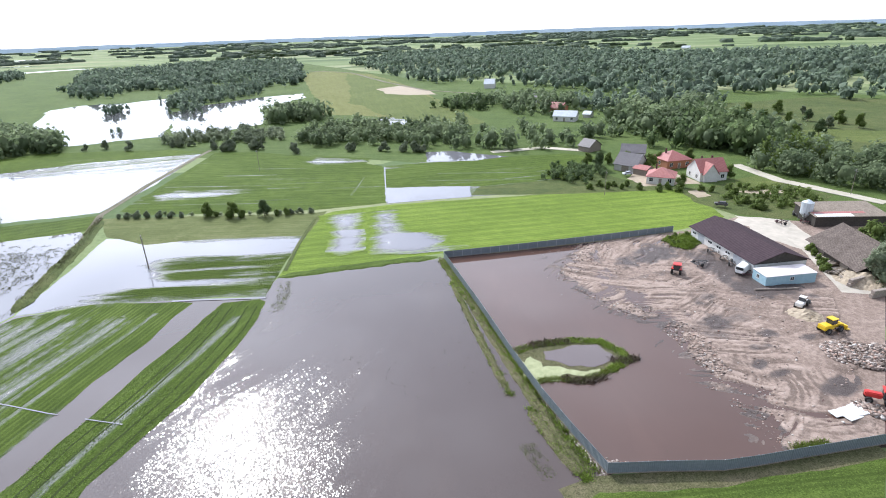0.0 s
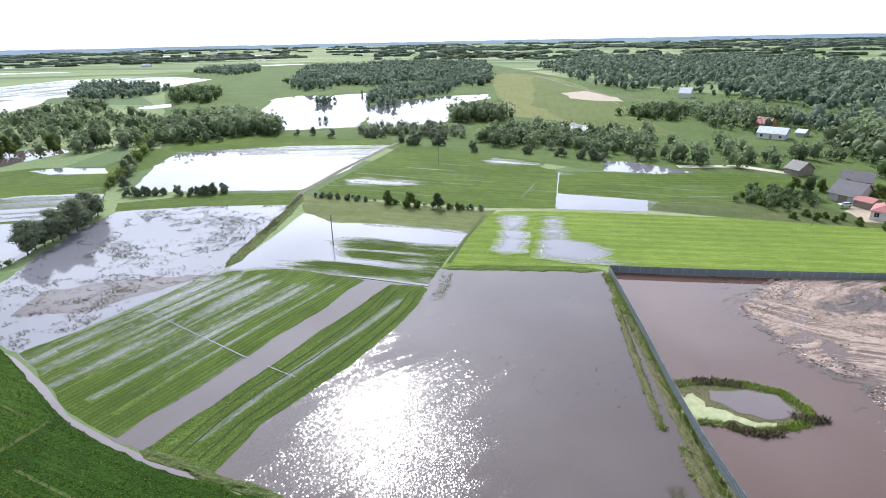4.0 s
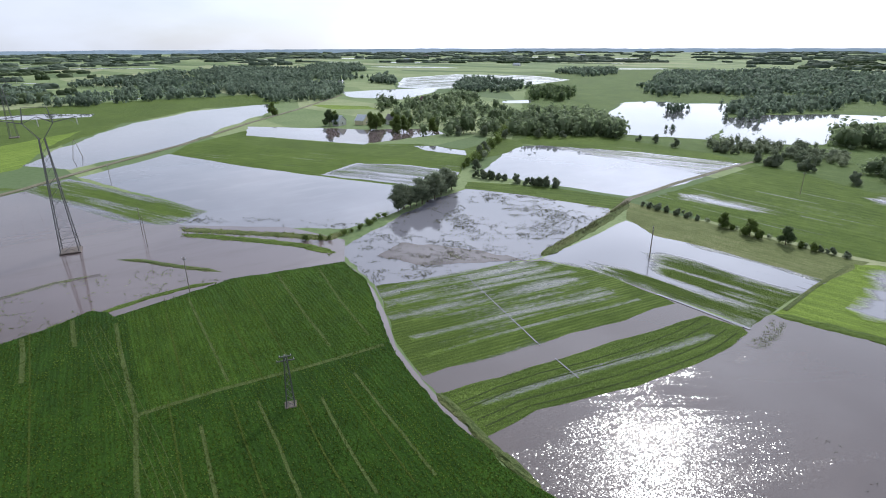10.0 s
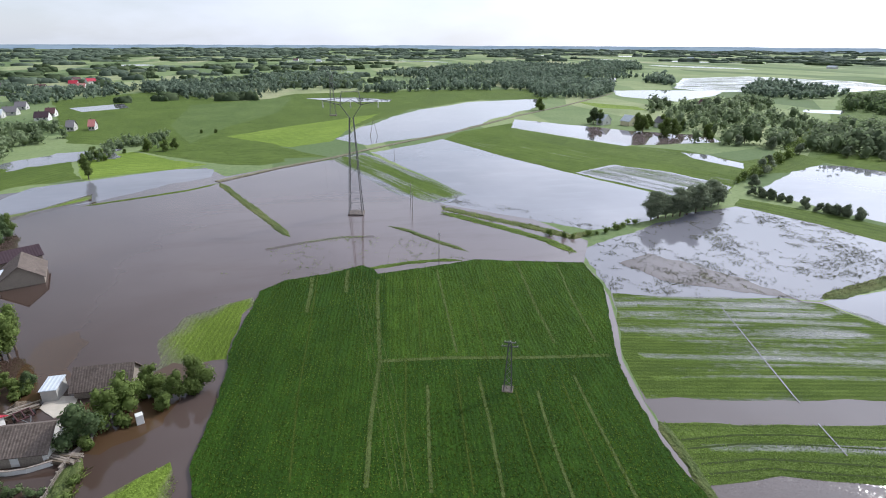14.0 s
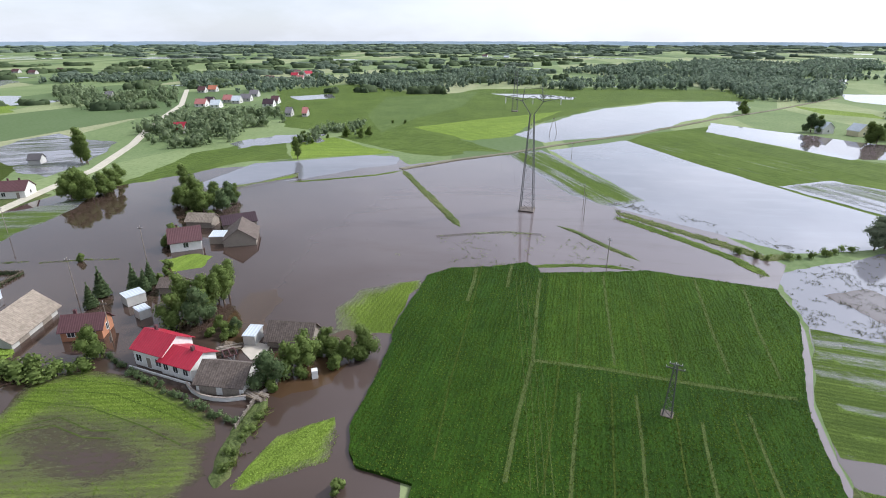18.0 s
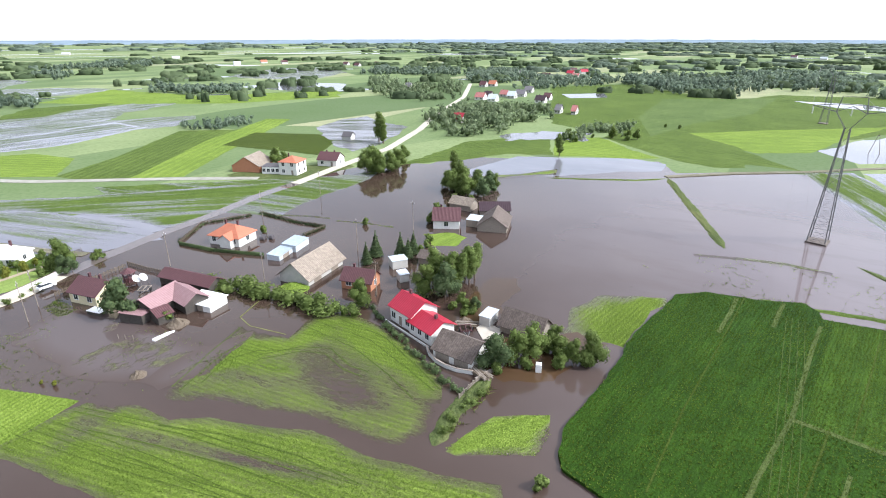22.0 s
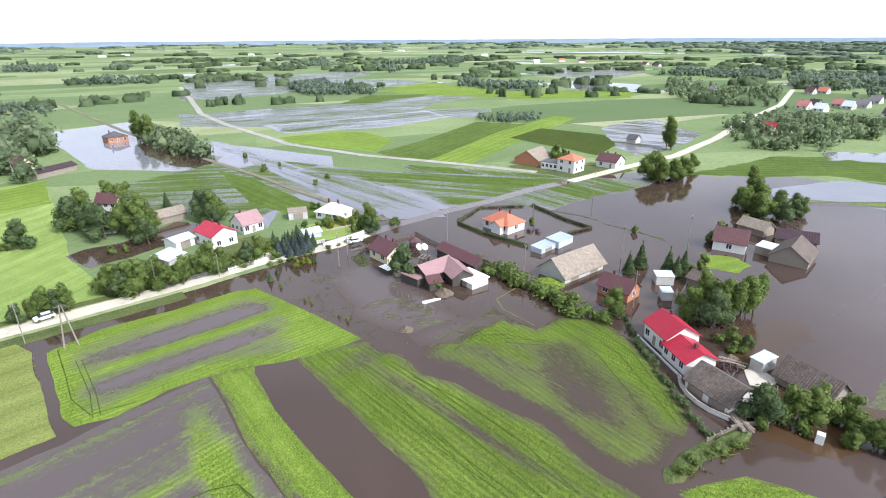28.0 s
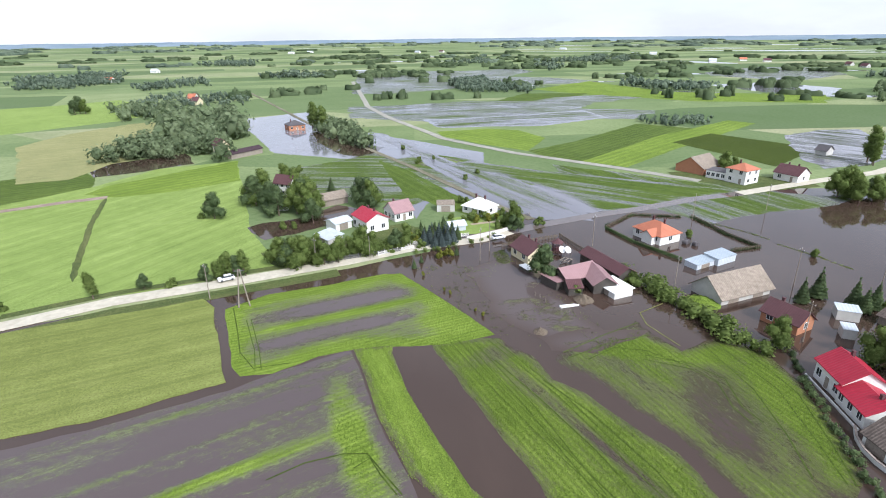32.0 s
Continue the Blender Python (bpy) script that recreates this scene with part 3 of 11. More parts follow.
def area(name, label, pts, mat, level, angle=0.0, ragged=0.0, step=2.0, rise=0.0, category="field"):
    """A piece of land or water: a sheet with this outline, level steps above the ground, its rows along angle."""
    far = max(abs(c) for p in pts for c in p)
    step = step * max(1.0, far / 300)
    if ragged:
        pts = outlined(pts, step, ragged)
    cx, cy = sum(p[0] for p in pts) / len(pts), sum(p[1] for p in pts) / len(pts)
    z = level * 0.008 + rise
    m = pose(cx, cy, z, 0, 0, angle)
    inv = m.inverted()
    if mat in FADE:
        co, faces, rims = faded(pts, FADE[mat] * max(1.0, far / 250))
        me = bpy.data.meshes.new(name)
        me.from_pydata([inv @ Vector((c.x, c.y, z)) for c in co], [], [f for f in faces])
        at = me.attributes.new("rim", "FLOAT", "POINT")
        at.data.foreach_set("value", rims)
        me.materials.append(M[mat])
        if me.polygons and me.polygons[0].normal.z < 0:
            me.flip_normals()
        ob = new(name, me)
        ob.matrix_basis = m
        return tagged(ob, label, category, kind="structure")
    bm = bmesh.new()
    face = bm.faces.new([bm.verts.new(inv @ Vector((x, y, z))) for x, y in pts])
    face.normal_update()
    if face.normal.z < 0:
        face.normal_flip()
    if rise:
        low = bmesh.ops.extrude_face_region(bm, geom=[face])["geom"]
        bm.normal_update()
        up = [f for f in bm.faces if len(f.verts) == len(pts)]
        for v in low:
            if isinstance(v, bmesh.types.BMVert):
                v.co.z -= rise + 0.01
        bmesh.ops.recalc_face_normals(bm, faces=bm.faces)
    ob = part(name, bm, M[mat], None, label, m)
    return tagged(ob, label, category, kind="structure")


def lattice(x, y, seed):
    """Smooth noise from 0 to 1 on a lattice of whole numbers, for arrays."""
    def chance(i, j):
        n = (i * 374761393 + j * 668265263 + seed * 974634377) & 0x7FFFFFFF
        n = ((n ^ (n >> 13)) * 1274126177) & 0x7FFFFFFF
        return ((n ^ (n >> 16)) & 0xFFFF) / 65535.0

    i, j = np.floor(x).astype(np.int64), np.floor(y).astype(np.int64)
    u, w = x - i, y - j
    u, w = u * u * (3 - 2 * u), w * w * (3 - 2 * w)
    return (chance(i, j) * (1 - u) + chance(i + 1, j) * u) * (1 - w) + (chance(i, j + 1) * (1 - u) + chance(i + 1, j + 1) * u) * w


def clouded(x, y, seed):
    return 0.5 * lattice(x, y, seed) + 0.3 * lattice(x * 2.1 + 7, y * 2.1, seed + 1) + 0.2 * lattice(x * 4.3, y * 4.3 + 5, seed + 2)


def within(pts, x, y):
    hit = np.zeros(len(x), bool)
    for (x0, y0), (x1, y1) in zip(pts, pts[1:] + pts[:1]):
        if y0 != y1:
            hit ^= ((y0 > y) != (y1 > y)) & (x < (x1 - x0) * (y - y0) / (y1 - y0) + x0)
    return hit


def edge_gap(pts, x, y):
    best = np.full(len(x), 1e9)
    for (x0, y0), (x1, y1) in zip(pts, pts[1:] + pts[:1]):
        dx, dy = x1 - x0, y1 - y0
        t = np.clip(((x - x0) * dx + (y - y0) * dy) / max(dx * dx + dy * dy, 1e-9), 0, 1)
        best = np.minimum(best, np.hypot(x0 + dx * t - x, y0 + dy * t - y))
    return best


def sward(name, label, pts, turn, level, base, broad, streak, rim, rim_width, pools, seed, ragged=0.5, blade=0.16, thick=1.0, mat="sward", leaf="sward_leaf"):
    """Grass in the flood: a sheet whose attribute wet tells how deep each place lies, with blades of grass where it is dry.
    rim: added to wet towards the edge; pools: (x, y, half length, half width, turn, amount) of deeper or drier places."""
    c, q = math.cos(radians(turn)), math.sin(radians(turn))
    ring = outlined(pts, 1.5, ragged)

    def depth(x, y):
        u, w = x * c + y * q, y * c - x * q
        d = base + broad * 2 * (clouded(u / 16, w / 9, seed) - 0.5) + streak * 2 * (clouded(u / 14, w / 1.3, seed + 9) - 0.5)
        if rim:
            d = d + rim * np.clip(1 - edge_gap(ring, x, y) / rim_width, 0, 1)
        for px, py, rl, rw, pt, amount in pools:
            pc, ps = math.cos(radians(pt)), math.sin(radians(pt))
            e = (((x - px) * pc + (y - py) * ps) / rl) ** 2 + (((y - py) * pc - (x - px) * ps) / rw) ** 2
            d = d + amount * np.exp(-e * e)
        return d

    r = np.array(ring)
    lo, hi = r.min(0), r.max(0)
    g = max(0.8, math.sqrt((hi - lo).prod() / 9000))
    gx, gy = np.meshgrid(np.arange(lo[0], hi[0], g), np.arange(lo[1], hi[1], g))
    gx = gx + (np.arange(gx.shape[0]) % 2)[:, None] * g * 0.5
    gx, gy = gx.ravel(), gy.ravel()
    ok = within(ring, gx, gy)
    gx, gy = gx[ok], gy[ok]
    ok = edge_gap(ring, gx, gy) > g * 0.4
    pool = [Vector(p) for p in ring] + [Vector(p) for p in zip(gx[ok].tolist(), gy[ok].tolist())]
    n = len(ring)
    co, _, faces = delaunay_2d_cdt(pool, [(i, (i + 1) % n) for i in range(n)], [], 1, 1e-4)[:3]
    xy = np.array([(p.x, p.y) for p in co])
    z = level * 0.008
    m = pose(float(xy[:, 0].mean()), float(xy[:, 1].mean()), z, 0, 0, turn)
    inv = m.inverted()
    me = bpy.data.meshes.new(name)
    me.from_pydata([inv @ Vector((p.x, p.y, z)) for p in co], [], [f for f in faces])
    me.attributes.new("wet", "FLOAT", "POINT").data.foreach_set("value", depth(xy[:, 0], xy[:, 1]).astype(np.float32))
    me.materials.append(M[mat])
    if me.polygons[0].normal.z < 0:
        me.flip_normals()
    ob = new(name, me)
    ob.matrix_basis = m
    tagged(ob, label, "field", kind="structure")
    # the blades
    rng = np.random.default_rng(seed)
    u, w = r[:, 0] * c + r[:, 1] * q, r[:, 1] * c - r[:, 0] * q
    bu, bw = np.meshgrid(np.arange(u.min(), u.max(), 0.32), np.arange(w.min(), w.max(), 0.42))
    bu, bw = bu.ravel() + rng.normal(size=bu.size) * 0.15, bw.ravel() + rng.normal(size=bw.size) * 0.09
    x, y = bu * c - bw * q, bu * q + bw * c
    ok = within(ring, x, y)
    x, y = x[ok], y[ok]
    ok = depth(x, y) + 0.16 * rng.normal(size=len(x)) < 0.3 * thick
    x, y = np.repeat(x[ok], 3), np.repeat(y[ok], 3)
    k = len(x)
    a = rng.random(k) * 6.283
    dx, dy = np.cos(a), np.sin(a)
    h = blade * (0.45 + 0.75 * rng.random(k))
    s = blade * (0.4 + 0.3 * rng.random(k))
    o = np.full(k, z - 0.01)
    v = np.stack([np.stack([x - dy * s, y + dx * s, o], 1), np.stack([x + dy * s, y - dx * s, o], 1), np.stack([x + dx * h * 0.9, y + dy * h * 0.9, o + h], 1)], 1).reshape(-1, 3)
    ob = new("grass_blades", mesh_from("grass_blades", v, np.arange(k * 3).reshape(-1, 3), M[leaf]))
    return tagged(ob, "bright grass blades of the half-drowned field", "grass", kind="stuff")


SHORE = [(37.2, 127.5), (34.0, 120.0), (30.3, 115.6), (27.4, 106.9), (29.5, 104.4), (31.3, 100.2), (34.1, 93.8), (36.7, 91.7), (40.4, 89.8), (43.6, 91.1), (44.2, 87.3), (42.2, 81.5), (41.7, 77.0), (42.6, 72.8), (41.9, 66.9), (46.1, 66.6), (47.0, 64.5), (45.1, 63.4), (44.0, 62.2), (44.3, 59.2), (44.3, 55.8), (45.2, 53.0)]
# damp or dug-over places of the yard: x, y, half length, half width, turn, amount
DAMP = ((53.0, 119.4, 7.5, 4.0, 30, 1.0), (64.5, 108.0, 4.0, 12.0, 8, 0.95), (69.5, 99.6, 8.0, 2.6, 5, 0.9), (61.0, 66.6, 4.2, 1.8, 25, 1.0), (54.7, 77.8, 2.2, 1.1, 10, 0.8), (52.0, 73.0, 1.8, 1.0, 40, 0.75), (53.6, 70.3, 2.0, 0.8, 20, 0.7), (65.2, 80.2, 2.6, 1.1, 10, 0.6), (56.0, 90.0, 9.0, 4.0, 25, 0.42), (50.0, 84.0, 4.0, 4.0, 0, 0.4), (58.5, 82.0, 2.0, 1.5, 0, 0.6), (49.0, 108.0, 8.0, 1.2, 15, 0.4), (43.0, 114.0, 5.0, 2.0, 60, 0.45))


def works_lie(x, y):
    """Height, ruts and dampness of the works ground."""
    shore = SHORE + [(200.0, 53.0), (200.0, 230.0), (37.2, 230.0)]
    gap = edge_gap(SHORE[:-1], x, y) * np.where(within(shore, x, y), 1, -1)
    gap = np.minimum(gap, 12.0)
    lump = clouded(x / 4.5, y / 4.5, 31) - 0.5
    turnp = 11 * (clouded(x / 27, y / 27, 33) - 0.5)
    across = y + 0.22 * x + turnp
    along = x - 0.22 * y + turnp * 0.6
    ruts = clouded(along / 8, across / 0.5, 35) - 0.5
    slant = clouded((x + y) / 9 + turnp / 9, (y - x + 1.6 * turnp) / 0.6, 37) - 0.5
    mixed = np.clip((clouded(x / 11, y / 11, 39) - 0.45) * 8, 0, 1)
    rut = (ruts * (1 - mixed) + slant * mixed) * 2.6
    rut = rut * np.clip((clouded(x / 9 + 5, y / 9, 41) - 0.28) * 4, 0.25, 1)
    damp = 0.75 * np.clip(1 - (gap + 7 * lump) / 1.6, 0, 1) + 0.5 * np.clip((clouded(x / 6, y / 6, 43) - 0.60) * 6, 0, 1)
    for px, py, rl, rw, pt, amount in DAMP:
        pc, ps = math.cos(radians(pt)), math.sin(radians(pt))
        e = (((x - px) * pc + (y - py) * ps) / rl) ** 2 + (((y - py) * pc - (x - px) * ps) / rw) ** 2
        damp = damp + amount * np.exp(-e * e * 0.6) * (0.35 + 1.3 * clouded(x / 2.2, y / 2.2, 45))
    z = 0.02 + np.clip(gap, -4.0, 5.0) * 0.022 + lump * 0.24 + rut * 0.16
    return z, rut, damp


def works_ground():
    """The bare yard, heaved and rutted by wheels, sinking into the flood."""
    step = 0.36
    gx, gy = np.meshgrid(np.arange(22.0, 80.0, step), np.arange(52.4, 136.0, step))
    rows, cols = gx.shape
    x, y = gx.ravel(), gy.ravel()
    ring = [(23.0, 125.6), (40.8, 128.7), (63.0, 133.2), (70.2, 135.4), (76.0, 132.0), (76.0, 96.0), (79.5, 95.0), (57.4, 54.4), (43.9, 52.6), (37.0, 52.4), (37.0, 88.0), (25.0, 98.0)]
    ok = within(ring, x, y)
    z, rut, damp = works_lie(x, y)
    i = (np.arange(rows - 1)[:, None] * cols + np.arange(cols - 1)[None, :]).ravel()
    quad = np.stack([i, i + 1, i + cols + 1, i + cols], 1)
    quad = quad[ok[quad].all(1) & (z[quad].max(1) > -0.03)]
    used, quad = np.unique(quad, return_inverse=True)
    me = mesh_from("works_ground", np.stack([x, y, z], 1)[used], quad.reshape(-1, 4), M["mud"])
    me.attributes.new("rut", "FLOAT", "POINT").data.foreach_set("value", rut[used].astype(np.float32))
    me.attributes.new("damp", "FLOAT", "POINT").data.foreach_set("value", damp[used].astype(np.float32))
    me.polygons.foreach_set("use_smooth", [True] * len(me.polygons))
    return tagged(new("works_ground", me), "bare tan works yard rutted by wheels, strewn with rubble", "yard", kind="structure")


def mound(name, label, pts, width, mat, height):
    """A low grass bank: an uneven ridge whose ragged sides sink into the water."""
    v = [Vector((*p, 0)) for p in pts]
    step = max(0.5, min(1.5, max(abs(c) for p in pts for c in p) / 150))
    line = []
    for a, b in zip(v, v[1:]):
        n = max(1, int((b - a).length / step))
        line += [a.lerp(b, i / n) for i in range(n)]
    line.append(v[-1])
    bm = bmesh.new()
    rows = []
    for i, p in enumerate(line):
        d = (line[min(i + 1, len(line) - 1)] - line[max(i - 1, 0)]).normalized()
        s = Vector((-d.y, d.x, 0))
        end = min(1.0, 0.15 + 0.25 * min(i, len(line) - 1 - i))
        row = []
        for j, q in enumerate((-1, -0.75, -0.35, 0, 0.35, 0.75, 1)):
            e = noise.noise(Vector((p.x / 3, p.y / 3, j * 1.7))) + 0.6 * noise.noise(Vector((p.x / 0.8, p.y / 0.8, j * 2.3)))
            w = width * 0.62 * (1 + 0.35 * e) * end
            z = height * (1 - q * q) * (0.75 + 0.6 * e) * end - (0.05 if abs(q) == 1 else 0)
            row.append(bm.verts.new(p + s * q * w + Vector((0, 0, z))))
        rows.append(row)
    for a, b in zip(rows, rows[1:]):
        for j in range(6):
            bm.faces.new((a[j], b[j], b[j + 1], a[j + 1]))
    bmesh.ops.recalc_face_normals(bm, faces=bm.faces)
    if sum(f.normal.z for f in bm.faces) < 0:
        bmesh.ops.reverse_faces(bm, faces=bm.faces)
    d = v[-1] - v[0]
    m = pose(line[0].x, line[0].y, 0, 0, 0, math.degrees(math.atan2(d.y, d.x)))
    bm.transform(m.inverted())
    return tagged(part(name, bm, M[mat], None, label, m), label, "bank", kind="structure")


def ribbon(name, label, pts, width, mat, level, rise=0.0, category="track", ragged=0.15):
    """A strip of this width along a line of points."""
    if category == "bank" and rise:
        return mound(name, label, pts, width, mat, max(rise, 0.3))
    v = [Vector(p) for p in pts]
    fine = []
    for a, b in zip(v, v[1:]):
        n = max(1, int((b - a).length / 4))
        fine += [a.lerp(b, i / n) for i in range(n)]
    fine.append(v[-1])
    left, right = [], []
    for i, p in enumerate(fine):
        d = (fine[min(i + 1, len(fine) - 1)] - fine[max(i - 1, 0)]).normalized()
        s = Vector((-d.y, d.x)) * width / 2
        j = noise.noise(Vector((p.x / 5, p.y / 5, 1.7))) * ragged
        left.append(p + s * (1 + j))
        right.append(p - s * (1 - j))
    ring = [tuple(p) for p in left] + [tuple(p) for p in reversed(right)]
    d = v[-1] - v[0]
    return area(name, label, ring, mat, level, math.degrees(math.atan2(d.y, d.x)), 0, 3, rise, category)


# ---- trees ----
def cube_ball():
    """A ball of 24 four-sided faces: corner points and faces."""
    ids, v, f = {}, [], []

    def at(p):
        if p not in ids:
            ids[p] = len(v)
            q = np.array(p, float)
            v.append(q / np.linalg.norm(q))
        return ids[p]

    for axis in range(3):
        for side in (-1, 1):
            for i in (-1, 0):
                for j in (-1, 0):
                    ring = [(i, j), (i + 1, j), (i + 1, j + 1), (i, j + 1)]
                    if side < 0:
                        ring.reverse()
                    f.append([at(tuple(np.roll((side, p, q), axis))) for p, q in ring])
    return np.array(v), np.array(f)


BALL_V, BALL_F = cube_ball()


def lumps(rng, lobes, shrink, rough):
    """The dark heart of a crown: one uneven ball in each lobe."""
    vs, ns, fs = [], [], []
    for i, lobe in enumerate(np.array(lobes, float)):
        r = shrink * (1 + rough * rng.normal(size=(len(BALL_V), 1)))
        vs.append(lobe[:3] + BALL_V * lobe[3:] * r)
        ns.append(BALL_V)
        fs.append(BALL_F + i * len(BALL_V))
    return np.concatenate(vs), np.concatenate(fs), np.concatenate(ns)


def leaf_cloud(rng, lobes, count, size, heart=0.0):
    """Leaf sprays: small bent quads scattered over and inside ellipsoid lobes, round a heart; gives vertices, faces and soft normals."""
    lobes = np.array(lobes, float)  # x y z rx ry rz
    w = (lobes[:, 3] * lobes[:, 5]) ** 1.0
    pick = rng.choice(len(lobes), count, p=w / w.sum())
    d = rng.normal(size=(count, 3))
    d /= np.linalg.norm(d, axis=1)[:, None]
    rad = 0.66 + 0.42 * rng.random(count) ** 0.7
    c = lobes[pick, :3] + d * lobes[pick, 3:] * rad[:, None]
    n = d + rng.normal(size=(count, 3)) * 0.32 + np.array((0, 0, 0.25))
    n /= np.linalg.norm(n, axis=1)[:, None]
    a = np.cross(n, rng.normal(size=(count, 3)))
    a /= np.linalg.norm(a, axis=1)[:, None]
    b = np.cross(n, a)
    s = size * (0.6 + 0.8 * rng.random(count))[:, None]
    k = 0.55 + 0.5 * rng.random((count, 1))
    bend = n * s * 0.25
    v = np.stack([c - a * s, c - b * s * k + bend, c + a * s, c + b * s * k - bend], 1).reshape(-1, 3)
    f = np.arange(count * 4).reshape(-1, 4)
    soft = d * 0.6 + n * 0.8
    soft = np.repeat(soft / np.linalg.norm(soft, axis=1)[:, None], 4, 0)
    if heart:
        hv, hf, hn = lumps(rng, lobes, heart, 0.14)
        return np.concatenate([v, hv]), np.concatenate([f, hf + len(v)]), np.concatenate([soft, hn])
    return v, f, soft


def mesh_from(name, v, f, mat, normals=None):
    me = bpy.data.meshes.new(name)
    me.vertices.add(len(v))
    me.vertices.foreach_set("co", np.asarray(v, np.float32).ravel())
    me.loops.add(f.size)
    me.loops.foreach_set("vertex_index", f.ravel().astype(np.int32))
    me.polygons.add(len(f))
    me.polygons.foreach_set("loop_start", (np.arange(len(f)) * f.shape[1]).astype(np.int32))
    me.update(calc_edges=True)
    me.validate()
    if normals is not None:
        me.normals_split_custom_set_from_vertices(np.asarray(normals, np.float32).tolist())
    me.materials.append(mat)
    return me


def lobes_round(rng, h, w, low=0.1):
    """Lobes of a broad crown of height h and width w."""
    out = []
    for i in range(11):
        a, q = rng.random() * 6.28, i / 10
        r = w * 0.3 * math.sqrt(rng.random()) * (1.2 - 0.7 * q)
        z = h * (low + 0.16 + (0.9 - low - 0.16) * q)
        s = w * (0.17 + 0.13 * rng.random()) * (1.15 - 0.5 * q)
        out.append((math.cos(a) * r, math.sin(a) * r, z, s, s, s * (0.75 + 0.3 * rng.random())))
    return out


def lobes_tall(rng, h, w):
    """Lobes of a narrow, upright crown such as a poplar's or birch's."""
    out = []
    for i in range(8):
        q = (i + 0.5) / 8
        s = w * 0.5 * (0.45 + 0.75 * math.sin(math.pi * (0.12 + 0.8 * q))) * 0.75
        out.append((rng.normal() * w * 0.1, rng.normal() * w * 0.1, h * (0.2 + 0.76 * q), s, s, h * 0.11))
    return out


def lobes_fir(rng, h, w):
    out = []
    for i in range(9):
        q = i / 8
        s = w * 0.5 * (1.02 - q)
        out.append((0, 0, h * (0.1 + 0.86 * q), s, s, h * 0.06))
    return out


SHAPES = {"round": lobes_round, "tall": lobes_tall, "fir": lobes_fir}


def make_tree(kind, seed, h, w, mat, count=700, size=0.32, label="", category="tree", trunk=True, name="tree"):
    rng = np.random.default_rng(seed)
    root = new(name)
    if trunk:
        bm = bmesh.new()
        r = 0.02 * h + 0.05
        top = Vector((rng.normal() * 0.2, rng.normal() * 0.2, h * 0.55))
        tube(bm, (0, 0, -0.3), top, r, r * 0.5)
        tube(bm, top, (top.x * 1.5, top.y * 1.5, h * 0.85), r * 0.5, r * 0.15)
        if kind != "fir":
            for i in range(6):
                a, z = rng.random() * 6.28, h * (0.25 + 0.4 * rng.random())
                tube(bm, (top.x * z / h, top.y * z / h, z), (math.cos(a) * w * 0.33, math.sin(a) * w * 0.33, z + h * 0.2), r * 0.35, r * 0.1, 6)
        part("trunk", bm, M["bark"], root)
    v, f, soft = leaf_cloud(rng, SHAPES[kind](rng, h, w), count, size, 0.72)
    crown = new("crown", mesh_from("crown", v, f, M[mat], soft))
    crown.parent = root
    return tagged(root, label, category)


def scatter(rng, pts, spacing, limit=4000):
    xs, ys = [p[0] for p in pts], [p[1] for p in pts]
    x0, x1, y0, y1 = min(xs), max(xs), min(ys), max(ys)
    out = []
    nx, ny = int((x1 - x0) / spacing) + 1, int((y1 - y0) / spacing) + 1
    for i in range(nx):
        for j in range(ny):
            x, y = x0 + (i + 0.1 + rng.random() * 0.9) * spacing, y0 + (j + 0.1 + rng.random() * 0.9) * spacing
            if inside(pts, x, y):
                out.append((x, y))
    if len(out) > limit:
        out = [out[i] for i in sorted(rng.choice(len(out), limit, replace=False))]
    return out


def far_kinds(rng, count, size):
    """Eight crowns of unit height for trees that stand close together."""
    out = []
    for i in range(8):
        slim = i % 2 == 0
        r = 0.25 if slim else 0.33
        lobes = [(0, 0, 0.45, r, r, 0.47)]
        for j in range(5):
            a, z = rng.random() * 6.283, (0.17 + 0.16 * j) if slim else 0.16 + 0.6 * rng.random()
            q = (0.12 if slim else 0.17) + 0.09 * rng.random()
            d = r * (0.9 - 0.5 * abs(z - 0.45))
            lobes.append((math.cos(a) * d, math.sin(a) * d, z, q, q, q * 1.1))
        v, f, soft = leaf_cloud(rng, lobes, count, size)
        hv, hf, hn = lumps(rng, lobes[:1], 0.62, 0.16)
        out.append((np.concatenate([v, hv]), np.concatenate([f, hf + len(v)]), np.concatenate([soft, hn])))
    return out


RW = np.random.default_rng(5)
FAR = {"near": far_kinds(RW, 122, 0.060), "mid": far_kinds(RW, 39, 0.088), "far": far_kinds(RW, 12, 0.15)}


def woods(name, label, spots, h, mat, detail, seed, wide=0.8, kind="stuff", category="wood"):
    """A wood: many crowns joined into one mesh, at these spots, about h metres high."""
    rng = np.random.default_rng(seed)
    vs, fs, ns, at = [], [], [], 0
    for x, y, *size in spots:
        v, f, soft = FAR[detail][rng.integers(8)]
        s = h * (0.65 + 0.5 * rng.random()) * (size[0] if size else 1.0)
        a = rng.random() * 6.28
        c, q = math.cos(a), math.sin(a)
        wd = s * wide * (1.05 + 0.5 * rng.random())
        vs.append(np.stack([x + (v[:, 0] * c - v[:, 1] * q) * wd, y + (v[:, 0] * q + v[:, 1] * c) * wd, v[:, 2] * s - 0.05 * s], 1))
        ns.append(np.stack([soft[:, 0] * c - soft[:, 1] * q, soft[:, 0] * q + soft[:, 1] * c, soft[:, 2]], 1))
        fs.append(f + at)
        at += len(v)
    ob = new(name, mesh_from(name, np.concatenate(vs), np.concatenate(fs), M[mat], np.concatenate(ns)))
    return tagged(ob, label, category, kind=kind)


